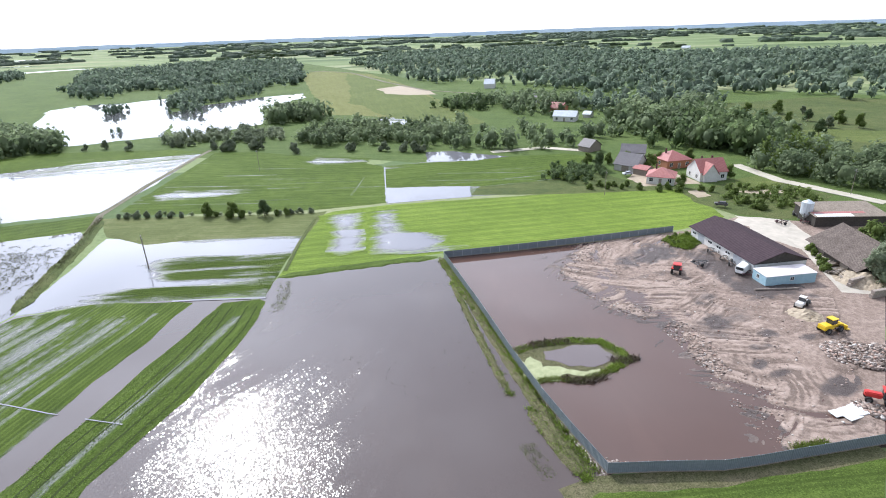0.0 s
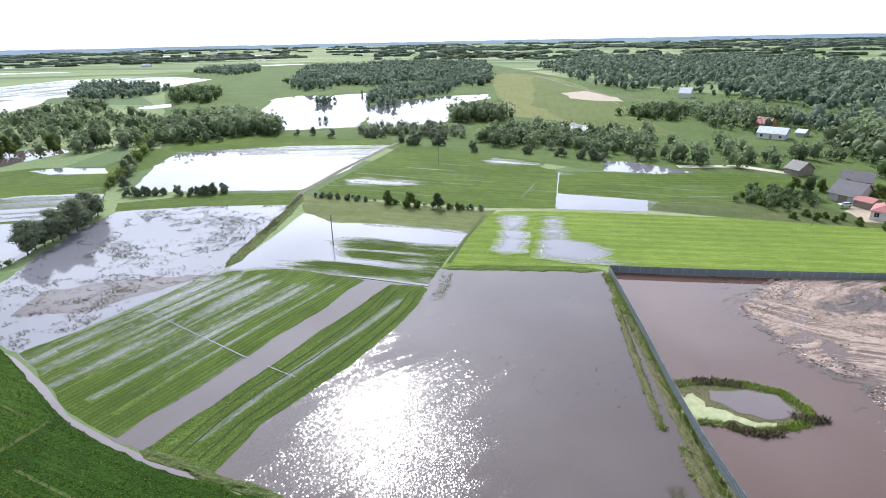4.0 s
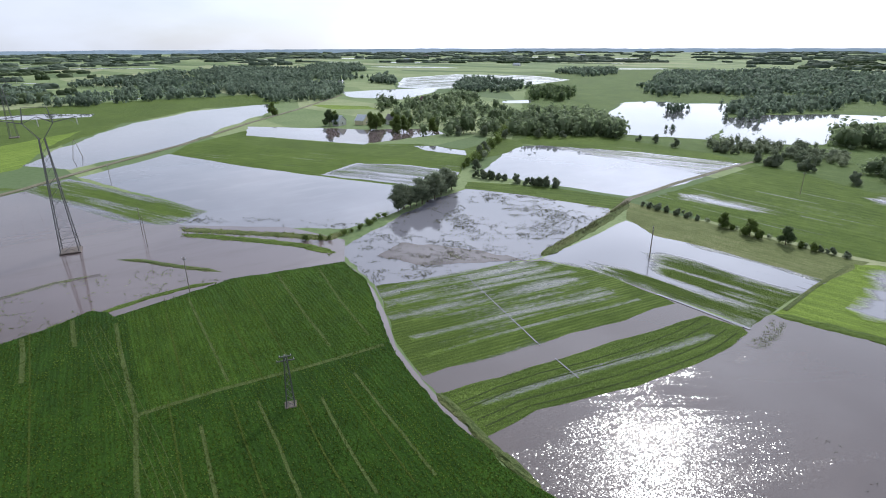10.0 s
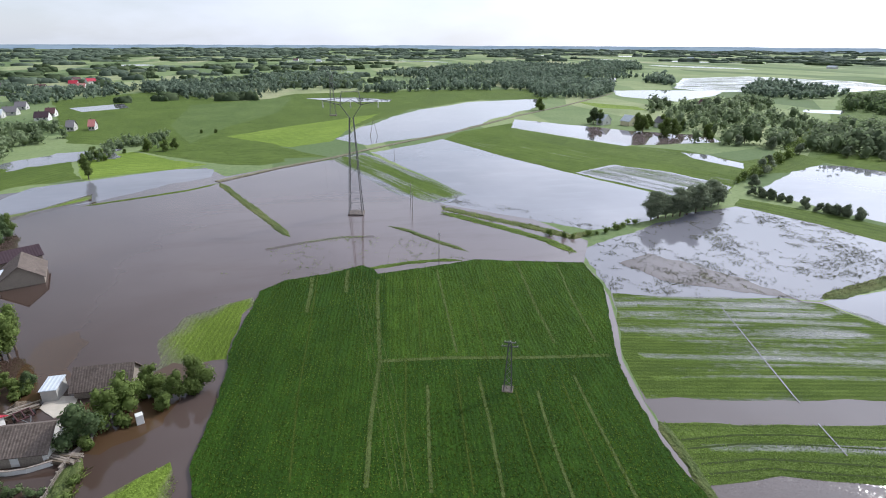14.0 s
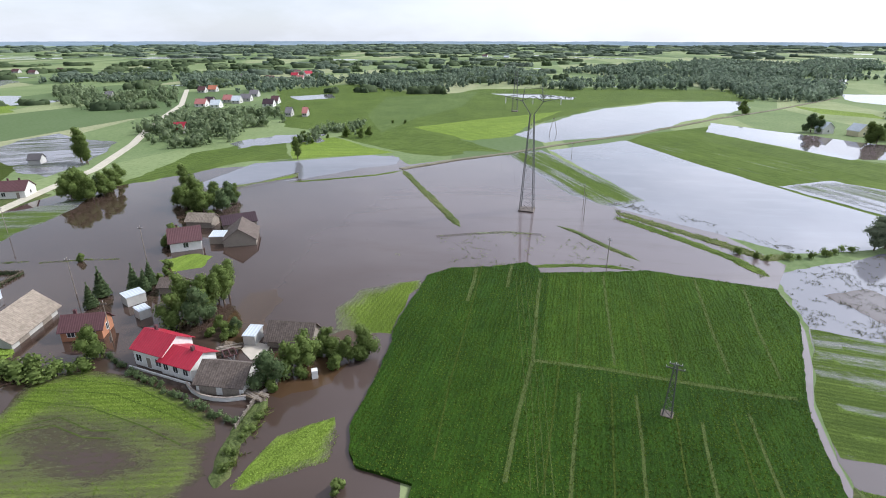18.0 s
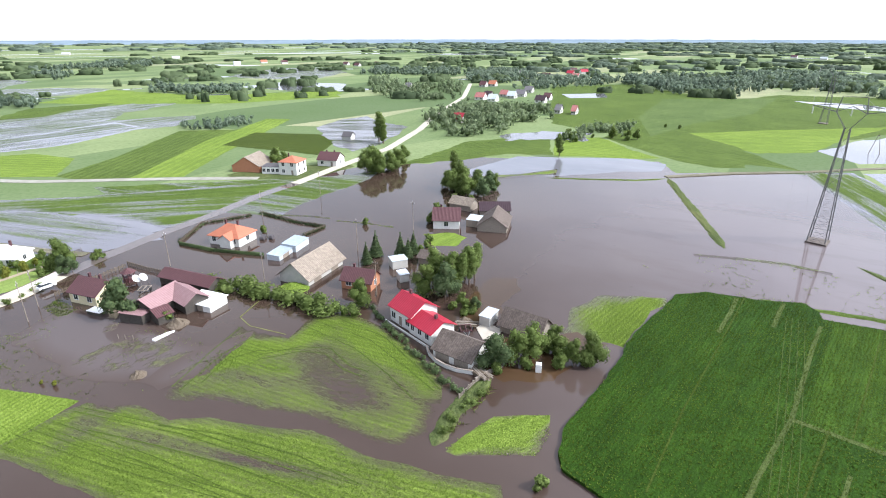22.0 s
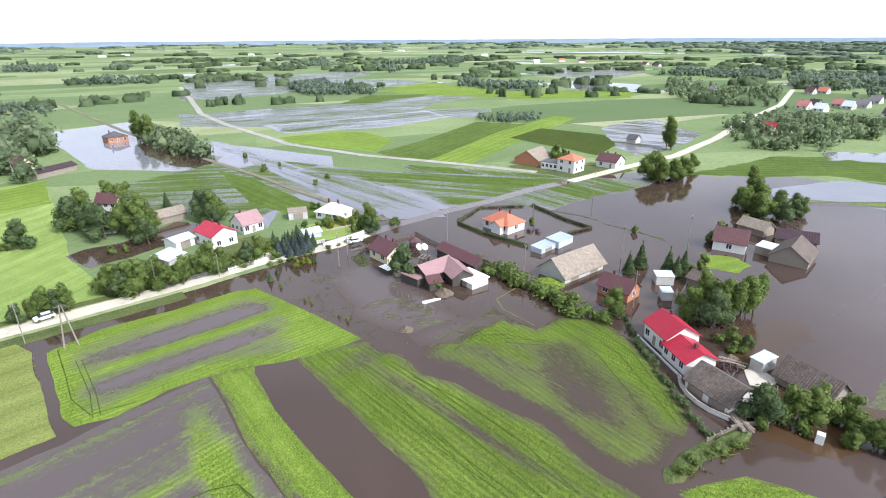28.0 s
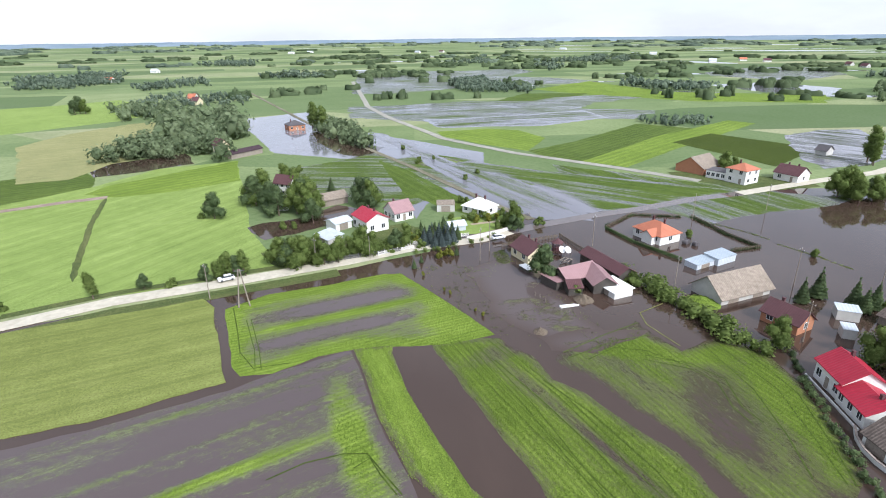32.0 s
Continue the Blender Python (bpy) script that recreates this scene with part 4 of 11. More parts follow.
def canopies(name, label, spots, mat, seed):
    """Far woods: uneven canopies of many trees each, at these spots of x, y, width along the sight, width across and height."""
    rng = np.random.default_rng(seed)
    vs, fs, ns, at = [], [], [], 0
    for x, y, deep, wide, h in spots:
        a = math.atan2(y, x)
        c, q = math.cos(a), math.sin(a)
        lobes = [(0, 0, 0.0, 1, 1, 1)]
        for j in range(2):
            lobes.append((rng.normal() * 0.5, -0.5 + j, 0.3 + 0.25 * rng.random(), 0.5, 0.45, 0.6))
        v, f, soft = leaf_cloud(rng, lobes, 6, 0.2)
        hv, hf, hn = lumps(rng, lobes, 0.95, 0.14)
        hf = hf[(hv[hf][:, :, 2].mean(1) > 0.05)]
        v, f, soft = np.concatenate([v, hv]), np.concatenate([f, hf + len(v)]), np.concatenate([soft, hn])
        p = v * (deep, wide, h)
        vs.append(np.stack([x + p[:, 0] * c - p[:, 1] * q, y + p[:, 0] * q + p[:, 1] * c, p[:, 2]], 1))
        ns.append(np.stack([soft[:, 0] * c - soft[:, 1] * q, soft[:, 0] * q + soft[:, 1] * c, soft[:, 2]], 1))
        fs.append(f + at)
        at += len(v)
    ob = new(name, mesh_from(name, np.concatenate(vs), np.concatenate(fs), M[mat], np.concatenate(ns)))
    return tagged(ob, label, "wood", kind="stuff")


def wood_in(label, pts, spacing, h, mat, detail, seed, wide=0.8):
    """A wood inside an outline, with clearings, taller and lower groups and an edge that frays out."""
    rng = np.random.default_rng(seed)
    grown = np.array(scatter(rng, pts, spacing * 0.86))
    if not len(grown):
        return
    grown = grown + rng.normal(size=grown.shape) * spacing * 0.45
    thick = clouded(grown[:, 0] / 34, grown[:, 1] / 34, seed)
    keep = thick + 0.07 * rng.normal(size=len(grown)) > 0.36
    if keep.sum() < 3:
        keep[:] = True
    size = 0.6 + 0.75 * thick
    woods("wood", label, list(zip(grown[keep, 0], grown[keep, 1], size[keep])), h, mat, detail, seed, wide)


def row_spots(rng, pts, spacing, spread):
    out = []
    for (x0, y0), (x1, y1) in zip(pts, pts[1:]):
        n = max(1, int(math.hypot(x1 - x0, y1 - y0) / spacing))
        for i in range(n):
            q = (i + rng.random()) / n
            out.append((x0 + (x1 - x0) * q + rng.normal() * spread, y0 + (y1 - y0) * q + rng.normal() * spread))
    return out


def hedge(label, pts, spacing, h, mat, detail, seed, spread=0.6, wide=1.1, name="hedge"):
    rng = np.random.default_rng(seed)
    return woods(name, label, row_spots(rng, pts, spacing, spread), h, mat, detail, seed, wide, "", "hedge")


def clipped_hedge(label, pts, w, h, mat, seed):
    """A trimmed hedge: a dense box of leaves along a line, with a slightly uneven face."""
    rng = np.random.default_rng(seed)
    root = tagged(new("clipped_hedge"), label, "hedge")
    for (x0, y0), (x1, y1) in zip(pts, pts[1:]):
        n = math.hypot(x1 - x0, y1 - y0)
        count = int(n * 110)
        u, side, q = rng.random(count) * n - n / 2, rng.integers(0, 3, count), rng.random(count)
        y = np.where(side == 0, -w / 2, np.where(side == 1, w / 2, (q - 0.5) * w)) + rng.normal(size=count) * 0.05
        z = np.where(side == 2, h, q * h) + rng.normal(size=count) * 0.05
        c = np.stack([u, y, z], 1)
        d = np.stack([rng.normal(size=count) * 0.4, np.where(side == 0, -1.0, np.where(side == 1, 1.0, 0.0)), np.where(side == 2, 1.0, 0.3)], 1) + rng.normal(size=(count, 3)) * 0.3
        d /= np.linalg.norm(d, axis=1)[:, None]
        a = np.cross(d, rng.normal(size=(count, 3)))
        a /= np.linalg.norm(a, axis=1)[:, None]
        b = np.cross(d, a)
        s = 0.1 * (0.7 + 0.7 * rng.random((count, 1)))
        v = np.stack([c - a * s, c - b * s * 0.7, c + a * s, c + b * s * 0.7], 1).reshape(-1, 3)
        core = np.array([(i * n / 2, j * (w / 2 - 0.07), k) for i in (-1, 1) for j in (-1, 1) for k in (-0.2, h - 0.08)])
        cf = np.array([(0, 1, 3, 2), (4, 6, 7, 5), (0, 4, 5, 1), (2, 3, 7, 6), (1, 5, 7, 3)])
        me = mesh_from("hedge_run", np.concatenate([v, core]), np.concatenate([np.arange(count * 4).reshape(-1, 4), cf + count * 4]), M[mat])
        run = new("hedge_run", me)
        run.parent = root
        run.matrix_basis = pose((x0 + x1) / 2, (y0 + y1) / 2, 0, 0, 0, math.degrees(math.atan2(y1 - y0, x1 - x0)))
    return root


# ---- houses ----
def gable(bm, L, W, z0, z1, over):
    """A gable roof over L x W as one folded slab, ridge along x."""
    t = 0.12
    s = (z1 - z0) / (W / 2)
    e = W / 2 + over
    low = z0 - over * s
    k = [(-e, low), (0, z1), (e, low), (e, low + t), (0, z1 + t), (-e, low + t)]
    a = [bm.verts.new((-L / 2 - over, p, q)) for p, q in k]
    b = [bm.verts.new((L / 2 + over, p, q)) for p, q in k]
    bm.faces.new((a[0], a[1], a[4], a[5]))
    bm.faces.new((a[1], a[2], a[3], a[4]))
    bm.faces.new((b[0], b[5], b[4], b[1]))
    bm.faces.new((b[1], b[4], b[3], b[2]))
    for i in range(6):
        bm.faces.new((a[i], b[i], b[(i + 1) % 6], a[(i + 1) % 6]))
    bmesh.ops.recalc_face_normals(bm, faces=bm.faces)


def hip(bm, L, W, z0, z1, over):
    a, b, r = L / 2 + over, W / 2 + over, max(0.0, (L - W) / 2)
    z0 -= over * (z1 - z0) / (W / 2)
    lo = [bm.verts.new(p) for p in ((-a, -b, z0), (a, -b, z0), (a, b, z0), (-a, b, z0))]
    hi = [bm.verts.new((-a, -b, z0 + 0.12)), bm.verts.new((a, -b, z0 + 0.12)), bm.verts.new((a, b, z0 + 0.12)), bm.verts.new((-a, b, z0 + 0.12))]
    bm.faces.new(lo)
    for i in range(4):
        bm.faces.new((lo[i], lo[(i + 1) % 4], hi[(i + 1) % 4], hi[i]))
    p, q = bm.verts.new((-r - 0.01, 0, z1)), bm.verts.new((r + 0.01, 0, z1))
    for f in ((hi[0], hi[1], q, p), (hi[2], hi[3], p, q), (hi[1], hi[2], q), (hi[3], hi[0], p)):
        bm.faces.new(f)
    bmesh.ops.recalc_face_normals(bm, faces=bm.faces)


def opening(root, x, y, z, w, h, side, kind="window"):
    """A window or door on a wall face; side: 0 south(-y) 1 east 2 north 3 west."""
    turn = {0: 0, 1: 90, 2: 180, 3: 270}[side]
    m = pose(x, y, z, 0, 0, turn)
    bm = bmesh.new()
    t = 0.07
    for a in ((-w / 2 - t, -0.06, -t, -w / 2, 0.02, h + t), (w / 2, -0.06, -t, w / 2 + t, 0.02, h + t), (-w / 2, -0.06, h, w / 2, 0.02, h + t), (-w / 2, -0.09, -t, w / 2, 0.02, 0)):
        box(bm, *a)
    if kind == "window":
        box(bm, -0.03, -0.05, 0, 0.03, 0.02, h)
    fr = part(kind, bm, M["frame"], root, "white frame", m)
    bm = bmesh.new()
    box(bm, -w / 2, -0.03, 0, w / 2, 0.02, h)
    part("pane" if kind == "window" else "leaf", bm, M["glass"] if kind == "window" else M["oldwood"], fr)
    return fr


def house(label, x, y, turn, L, W, wall, rise, roof="brown", walls="white", form="gable", storeys=1, long=(3, 3), ends=(1, 1), over=0.4, chimneys=1, category="house", name="house", door=True, sink=0.5):
    """A building L long (local x) and W deep, with its walls, roof, chimneys, windows and a door as parts."""
    root = new(name)
    root.matrix_basis = pose(x, y, 0, 0, 0, turn)
    tagged(root, label, category)
    bm = bmesh.new()
    if form in ("gable", "shed"):
        k = [(-W / 2, -sink), (W / 2, -sink)]
        k += [(W / 2, wall), (0, wall + rise), (-W / 2, wall)] if form == "gable" else [(W / 2, wall + rise), (-W / 2, wall)]
        a = [bm.verts.new((-L / 2, p, q)) for p, q in k]
        b = [bm.verts.new((L / 2, p, q)) for p, q in k]
        bm.faces.new(a)
        bm.faces.new(b)
        for i in range(len(k)):
            bm.faces.new((a[i], a[(i + 1) % len(k)], b[(i + 1) % len(k)], b[i]))
        bmesh.ops.recalc_face_normals(bm, faces=bm.faces)
    else:
        box(bm, -L / 2, -W / 2, -sink, L / 2, W / 2, wall)
    part("wall", bm, M[walls], root)
    bm = bmesh.new()
    if form == "gable":
        gable(bm, L, W, wall + 0.02, wall + rise + 0.02, over)
    elif form == "hip":
        hip(bm, L, W, wall + 0.02, wall + rise, over)
    else:
        s = rise / W
        v = box(bm, -L / 2 - over, -W / 2 - over, wall + 0.02, L / 2 + over, W / 2 + over, wall + 0.14)
        for p in v:
            p.co.z += (p.co.y + W / 2) * s
    part("roof", bm, M[roof], root)
    for i in range(chimneys):
        bm = bmesh.new()
        cx, cy = L * (-0.22 + 0.4 * i), W * 0.08
        top = wall + rise + 0.7
        box(bm, cx - 0.24, cy - 0.2, wall + rise * 0.4, cx + 0.24, cy + 0.2, top)
        box(bm, cx - 0.29, cy - 0.25, top, cx + 0.29, cy + 0.25, top + 0.08)
        part("chimney", bm, M["brown"], root)
    for st in range(storeys):
        z = 0.9 + st * 2.7
        for side, n in ((0, long[0]), (2, long[1])):
            for i in range(n):
                wx = (-0.5 + (i + 0.5) / n) * L
                d = door and side == 0 and st == 0 and i == n // 2 and n > 1
                if z + 1.3 < wall + 0.2:
                    opening(root, wx, (-W / 2 if side == 0 else W / 2), 0.05 if d else z, 1.0 if d else 1.2, 2.0 if d else 1.3, side, "door" if d else "window")
        for side, n in ((1, ends[0]), (3, ends[1])):
            for i in range(n):
                wy = (-0.5 + (i + 0.5) / n) * W
                if z + 1.2 < wall + (rise * 0.6 if form == "gable" and n == 1 else 0.2):
                    opening(root, (L / 2 if side == 1 else -L / 2), wy, z, 1.1, 1.2, side)
    return root


def barn(label, x, y, turn, L, W, wall, rise, roof="asbestos", walls="grey", doors=1, **more):
    root = house(label, x, y, turn, L, W, wall, rise, roof, walls, long=(0, 0), ends=(0, 0), chimneys=0, category="barn", name="barn", **more)
    for i in range(doors):
        wx = (-0.5 + (i + 0.5) / doors) * L
        bm = bmesh.new()
        box(bm, wx - 1.4, -W / 2 - 0.05, 0, wx + 1.4, -W / 2 + 0.02, min(wall - 0.2, 2.6))
        part("door", bm, M["oldwood"], root, "dark board gate")
    return root


def tufts(label, pts, count, h, mat, seed, clumped=0.5, size=0.25):
    """Broken stalks and grass tufts that stand in the water or on a bank, in drifts."""
    rng = np.random.default_rng(seed)
    xs, ys = [p[0] for p in pts], [p[1] for p in pts]
    spots = []
    for i in range(count * 12):
        x, y = min(xs) + (max(xs) - min(xs)) * rng.random(), min(ys) + (max(ys) - min(ys)) * rng.random()
        e = noise.noise(Vector((x / 14, y / 14, seed))) + 0.7 * noise.noise(Vector((x / 4, y / 4, seed)))
        if e * clumped * 2 + rng.normal() * 0.15 < clumped * 0.4 or not inside(pts, x, y):
            continue
        spots.append((x, y))
        if len(spots) >= count:
            break
    n = 6
    c = np.repeat(np.array(spots), n, 0)
    m = len(c)
    c = c + rng.normal(size=(m, 2)) * size
    a = rng.random(m) * 6.283
    w = size * (0.25 + 0.3 * rng.random(m))
    d = np.stack([np.cos(a) * w, np.sin(a) * w], 1)
    lean = rng.normal(size=(m, 2)) * h * 0.8
    z = h * (0.4 + 0.7 * rng.random(m))
    low = np.full((m, 1), -0.05)
    v = np.stack([np.hstack([c - d, low]), np.hstack([c + d, low]), np.hstack([c + lean, z[:, None]])], 1).reshape(-1, 3)
    up = np.repeat(np.hstack([lean / h * 0.7 + rng.normal(size=(m, 2)) * 0.25, np.ones((m, 1))]), 3, 0)
    up = up / np.linalg.norm(up, axis=1)[:, None]
    ob = new("tufts", mesh_from("tufts", v, np.arange(m * 3).reshape(-1, 3), M[mat], up))
    return tagged(ob, label, "grass", kind="stuff")


def weed_strip(label, pts, width, count, h, mat, seed):
    """Weeds along a line."""
    left, right = [], []
    for i, (x, y) in enumerate(pts):
        (ax, ay), (bx, by) = pts[max(i - 1, 0)], pts[min(i + 1, len(pts) - 1)]
        d = math.hypot(bx - ax, by - ay)
        nx, ny = (ay - by) / d * width / 2, (bx - ax) / d * width / 2
        left.append((x + nx, y + ny))
        right.append((x - nx, y - ny))
    return tufts(label, left + right[::-1], count, h, mat, seed, 0.08, 0.2)


def crop_plants(label, pts, turn, row, gap, h, z, mat, seed):
    """Leafy plants in rows that run along turn, inside an outline."""
    rng = np.random.default_rng(seed)
    c, q = math.cos(radians(turn)), math.sin(radians(turn))
    p = np.array(pts)
    u, w = p[:, 0] * c + p[:, 1] * q, p[:, 1] * c - p[:, 0] * q
    gu, gw = np.meshgrid(np.arange(u.min(), u.max(), gap), np.arange(w.min(), w.max(), row))
    gu, gw = gu.ravel() + rng.normal(size=gu.size) * gap * 0.5, gw.ravel() + rng.normal(size=gw.size) * row * 0.22
    hit = np.zeros(gu.size, bool)
    for i in range(len(u)):
        u0, w0, u1, w1 = u[i - 1], w[i - 1], u[i], w[i]
        if w0 != w1:
            hit ^= ((w0 > gw) != (w1 > gw)) & (gu < (u1 - u0) * (gw - w0) / (w1 - w0) + u0)
    gu, gw = gu[hit], gw[hit]
    bare = clouded(gu / 5, gw / 0.9, seed) + 0.12 * rng.normal(size=len(gu)) < 0.4
    gu, gw = gu[~bare], gw[~bare]
    n = 3
    x, y = np.repeat(gu * c - gw * q, n), np.repeat(gu * q + gw * c, n)
    m = len(x)
    a = rng.random(m) * 6.283
    r = h * (0.5 + 0.5 * rng.random(m))
    dx, dy = np.cos(a), np.sin(a)
    s = h * (0.25 + 0.14 * rng.random(m))
    top = z + h * (0.35 + 0.65 * rng.random(m))
    v = np.stack([np.stack([x - dy * s, y + dx * s, top * 0 + z], 1), np.stack([x + dy * s, y - dx * s, top * 0 + z], 1), np.stack([x + dx * r * 0.5 + dy * s, y + dy * r * 0.5 - dx * s, top], 1), np.stack([x + dx * r, y + dy * r, top - h * 0.2], 1)], 1).reshape(-1, 3)
    ob = new("crop_plants", mesh_from("crop_plants", v, np.arange(m * 4).reshape(-1, 4), M[mat]))
    return tagged(ob, label, "crop", kind="stuff")


# ---- ground and distance ----
def farmland():
    """Strips of fields far off: long cells of many greens, paled to paint in distance haze."""
    k = Nodes("farmland")
    v = k.n.new("ShaderNodeTexVoronoi")
    v.inputs["Scale"].default_value, v.inputs["Randomness"].default_value = 1.0, 0.9
    k.link(k.mapped((1 / 220, 1 / 70, 1), 0.5), v.inputs["Vector"])
    sep = k.n.new("ShaderNodeSeparateColor")
    k.link(v.outputs["Color"], sep.inputs[0])
    col = k.ramp(sep.outputs[0], (0.0, (0.105, 0.146, 0.066)), (0.3, (0.155, 0.203, 0.092)), (0.55, (0.2, 0.25, 0.115)), (0.8, (0.255, 0.294, 0.145)), (1.0, (0.315, 0.318, 0.19)))
    col = k.blend(k.span(k.noise(0.02, 5.0, 0.65), 0.4, 0.7, 0.0, 0.45), col, (0.08, 0.13, 0.045))
    col = k.blend(k.span(k.noise(0.5, 4.0, 0.7), 0.45, 0.7, 0.0, 0.4), col, (0.04, 0.09, 0.02))
    return k.done(col, 0.9, 0.1)


M["farmland"] = farmland()
bm = bmesh.new()
bmesh.ops.create_circle(bm, cap_ends=True, segments=96, radius=4800)
tagged(part("ground", bm, M["farmland"]), "flat green farmland reaching to the horizon", "ground", kind="structure")
# the rise on the horizon, its blue-grey painted to stand for haze
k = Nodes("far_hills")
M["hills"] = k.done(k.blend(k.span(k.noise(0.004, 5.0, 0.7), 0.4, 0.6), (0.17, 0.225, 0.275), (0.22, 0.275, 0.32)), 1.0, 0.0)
bm = bmesh.new()
n = 720
lo, hi = [], []
for i in range(n):
    a = 2 * math.pi * i / n
    h = 24 + 4 * noise.noise(Vector((math.cos(a) * 9, math.sin(a) * 9, 0))) + 3 * noise.noise(Vector((math.cos(a) * 60, math.sin(a) * 60, 0)))
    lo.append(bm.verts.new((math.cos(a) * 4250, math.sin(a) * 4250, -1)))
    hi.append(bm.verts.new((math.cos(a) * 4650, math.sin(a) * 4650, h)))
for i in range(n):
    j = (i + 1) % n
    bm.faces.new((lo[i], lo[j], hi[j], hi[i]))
tagged(part("backdrop", bm, M["hills"]), "low wooded rise along the horizon, blue haze painted into its colour", "backdrop", kind="structure")

# scattered woods and hedges of the far plain
rng = np.random.default_rng(77)
for band, (r0, r1, count, h, a0, a1) in enumerate(((480, 1400, 150, 8, 2.2, 4.9), (750, 1400, 26, 8, 0, 6.283), (1300, 2400, 120, 8, 0, 6.283), (2300, 4300, 320, 11, 0, 6.283), (800, 2000, 70, 8, 2.1, 3.6), (1300, 3000, 90, 9, 0.8, 2.2), (1600, 4200, 190, 9, 2.2, 3.8))):
    spots = []
    for i in range(count):
        a, r = a0 + rng.random() * (a1 - a0), r0 + (r1 - r0) * rng.random()
        if 1.1 < a < 2.2 and r < 1300:
            continue
        if 3.9 < a < 5.0 and rng.random() < 0.45:
            continue
        if 1.9 < a < 3.1 and (r < 1700 or rng.random() < 0.35):
            continue
        k = r / 1500
        ln = (30 + 120 * rng.random()) * k
        for j in range(int(3 + 5 * rng.random())):
            u, w = rng.normal() * ln, rng.normal() * ln * 0.2
            spots.append((math.cos(a) * (r + w) - math.sin(a) * u, math.sin(a) * (r + w) + math.cos(a) * u, (5 + 9 * rng.random()) * k, (9 + 20 * rng.random()) * k, h * (0.55 + 0.6 * rng.random())))
    canopies("far_woods", "scattered dark woods and hedgerows of the far plain", spots, "leaf_plain" if band in (0, 2) else "leaf_far_hazed", 200 + band)

# flooded strips far over the plain, lying across the sight
for i in range(64):
    a, r = 1.95 + 2.75 * rng.random(), 560 + 2300 * rng.random() ** 1.4
    if a < 2.5 and r < 1250:
        continue
    c, q, n = math.cos(a), math.sin(a), r * (0.03 + 0.08 * rng.random())
    d, tilt = r * (0.006 + 0.018 * rng.random()), rng.normal() * 0.25
    ring = [(c * (r + d * e + n * u * tilt) - q * n * u, q * (r + d * e + n * u * tilt) + c * n * u) for u, e in ((-1, -0.5), (-0.3, -1.0), (0.5, -0.9), (1, -0.3), (0.8, 0.6), (0.1, 1.0), (-0.7, 0.7))]
    area("water_plain", "flooded strip of a far field", ring, "slate" if i % 3 else "wet_most", 0.5 + 0.1 * (i % 14), math.degrees(a) + 90, 2.5, 1.5, 0, "water")

# ---- trees of their own ----
KINDS = {
    "oak": [make_tree("round", 1 + i, 9.0, 8.0, "leaf" if i != 2 else "leaf_dark", 1600, 0.25, "broad leafy green tree in full leaf", "tree") for i in range(3)],
    "birch": [make_tree("tall", 11 + i, 11.0, 4.6, "leaf", 1300, 0.24, "slender tall birch with loose foliage", "tree") for i in range(2)],
    "fir": [make_tree("fir", 21 + i, 6.0, 3.2, "leaf_dark", 1100, 0.2, "dark pointed conifer in a garden", "tree") for i in range(2)],
    "spruce": [make_tree("fir", 61 + i, 5.0, 3.0, "leaf_blue", 1000, 0.2, "silver-blue garden spruce beside the road", "tree") for i in range(2)],
    "gold_shrub": [make_tree("round", 71, 2.6, 2.4, "leaf_yellow", 420, 0.18, "yellow-green ornamental shrub in a garden", "shrub", False, "shrub")],
    "shrub": [make_tree("round", 31 + i, 2.2, 2.6, "leaf", 420, 0.19, "low leafy green shrub in the grass", "shrub", False, "shrub") for i in range(3)],
    "willow": [make_tree("round", 41 + i, 6.5, 6.5, "leaf_grey", 1500, 0.2, "round grey-green willow beside the water", "tree") for i in range(2)],
    "grey_shrub": [make_tree("round", 81 + i, 3.4, 4.4, "leaf_grey", 900, 0.2, "round grey-green willow shrub down to the ground", "shrub", False, "shrub") for i in range(3)],
    "copse": [make_tree("tall", 51 + i, 9.0, 6.4, "leaf_grey", 1700, 0.22, "leafy tree of a small copse in the flood", "tree") for i in range(3)],
}
used = set()
RT = np.random.default_rng(9)


def plant(kind, spots, scale):
    for x, y in spots:
        src = KINDS[kind][RT.integers(len(KINDS[kind]))]
        s = scale * (0.8 + 0.4 * RT.random())
        m = pose(x, y, 0, 0, 0, RT.random() * 360)
        if src.name not in used:
            used.add(src.name)
            src.scale = (s, s, s)
            src.matrix_basis = m @ Matrix.Diagonal((s, s, s, 1))
        else:
            ob = copy_thing(src, m)
            ob.matrix_basis = m @ Matrix.Diagonal((s, s, s, 1))



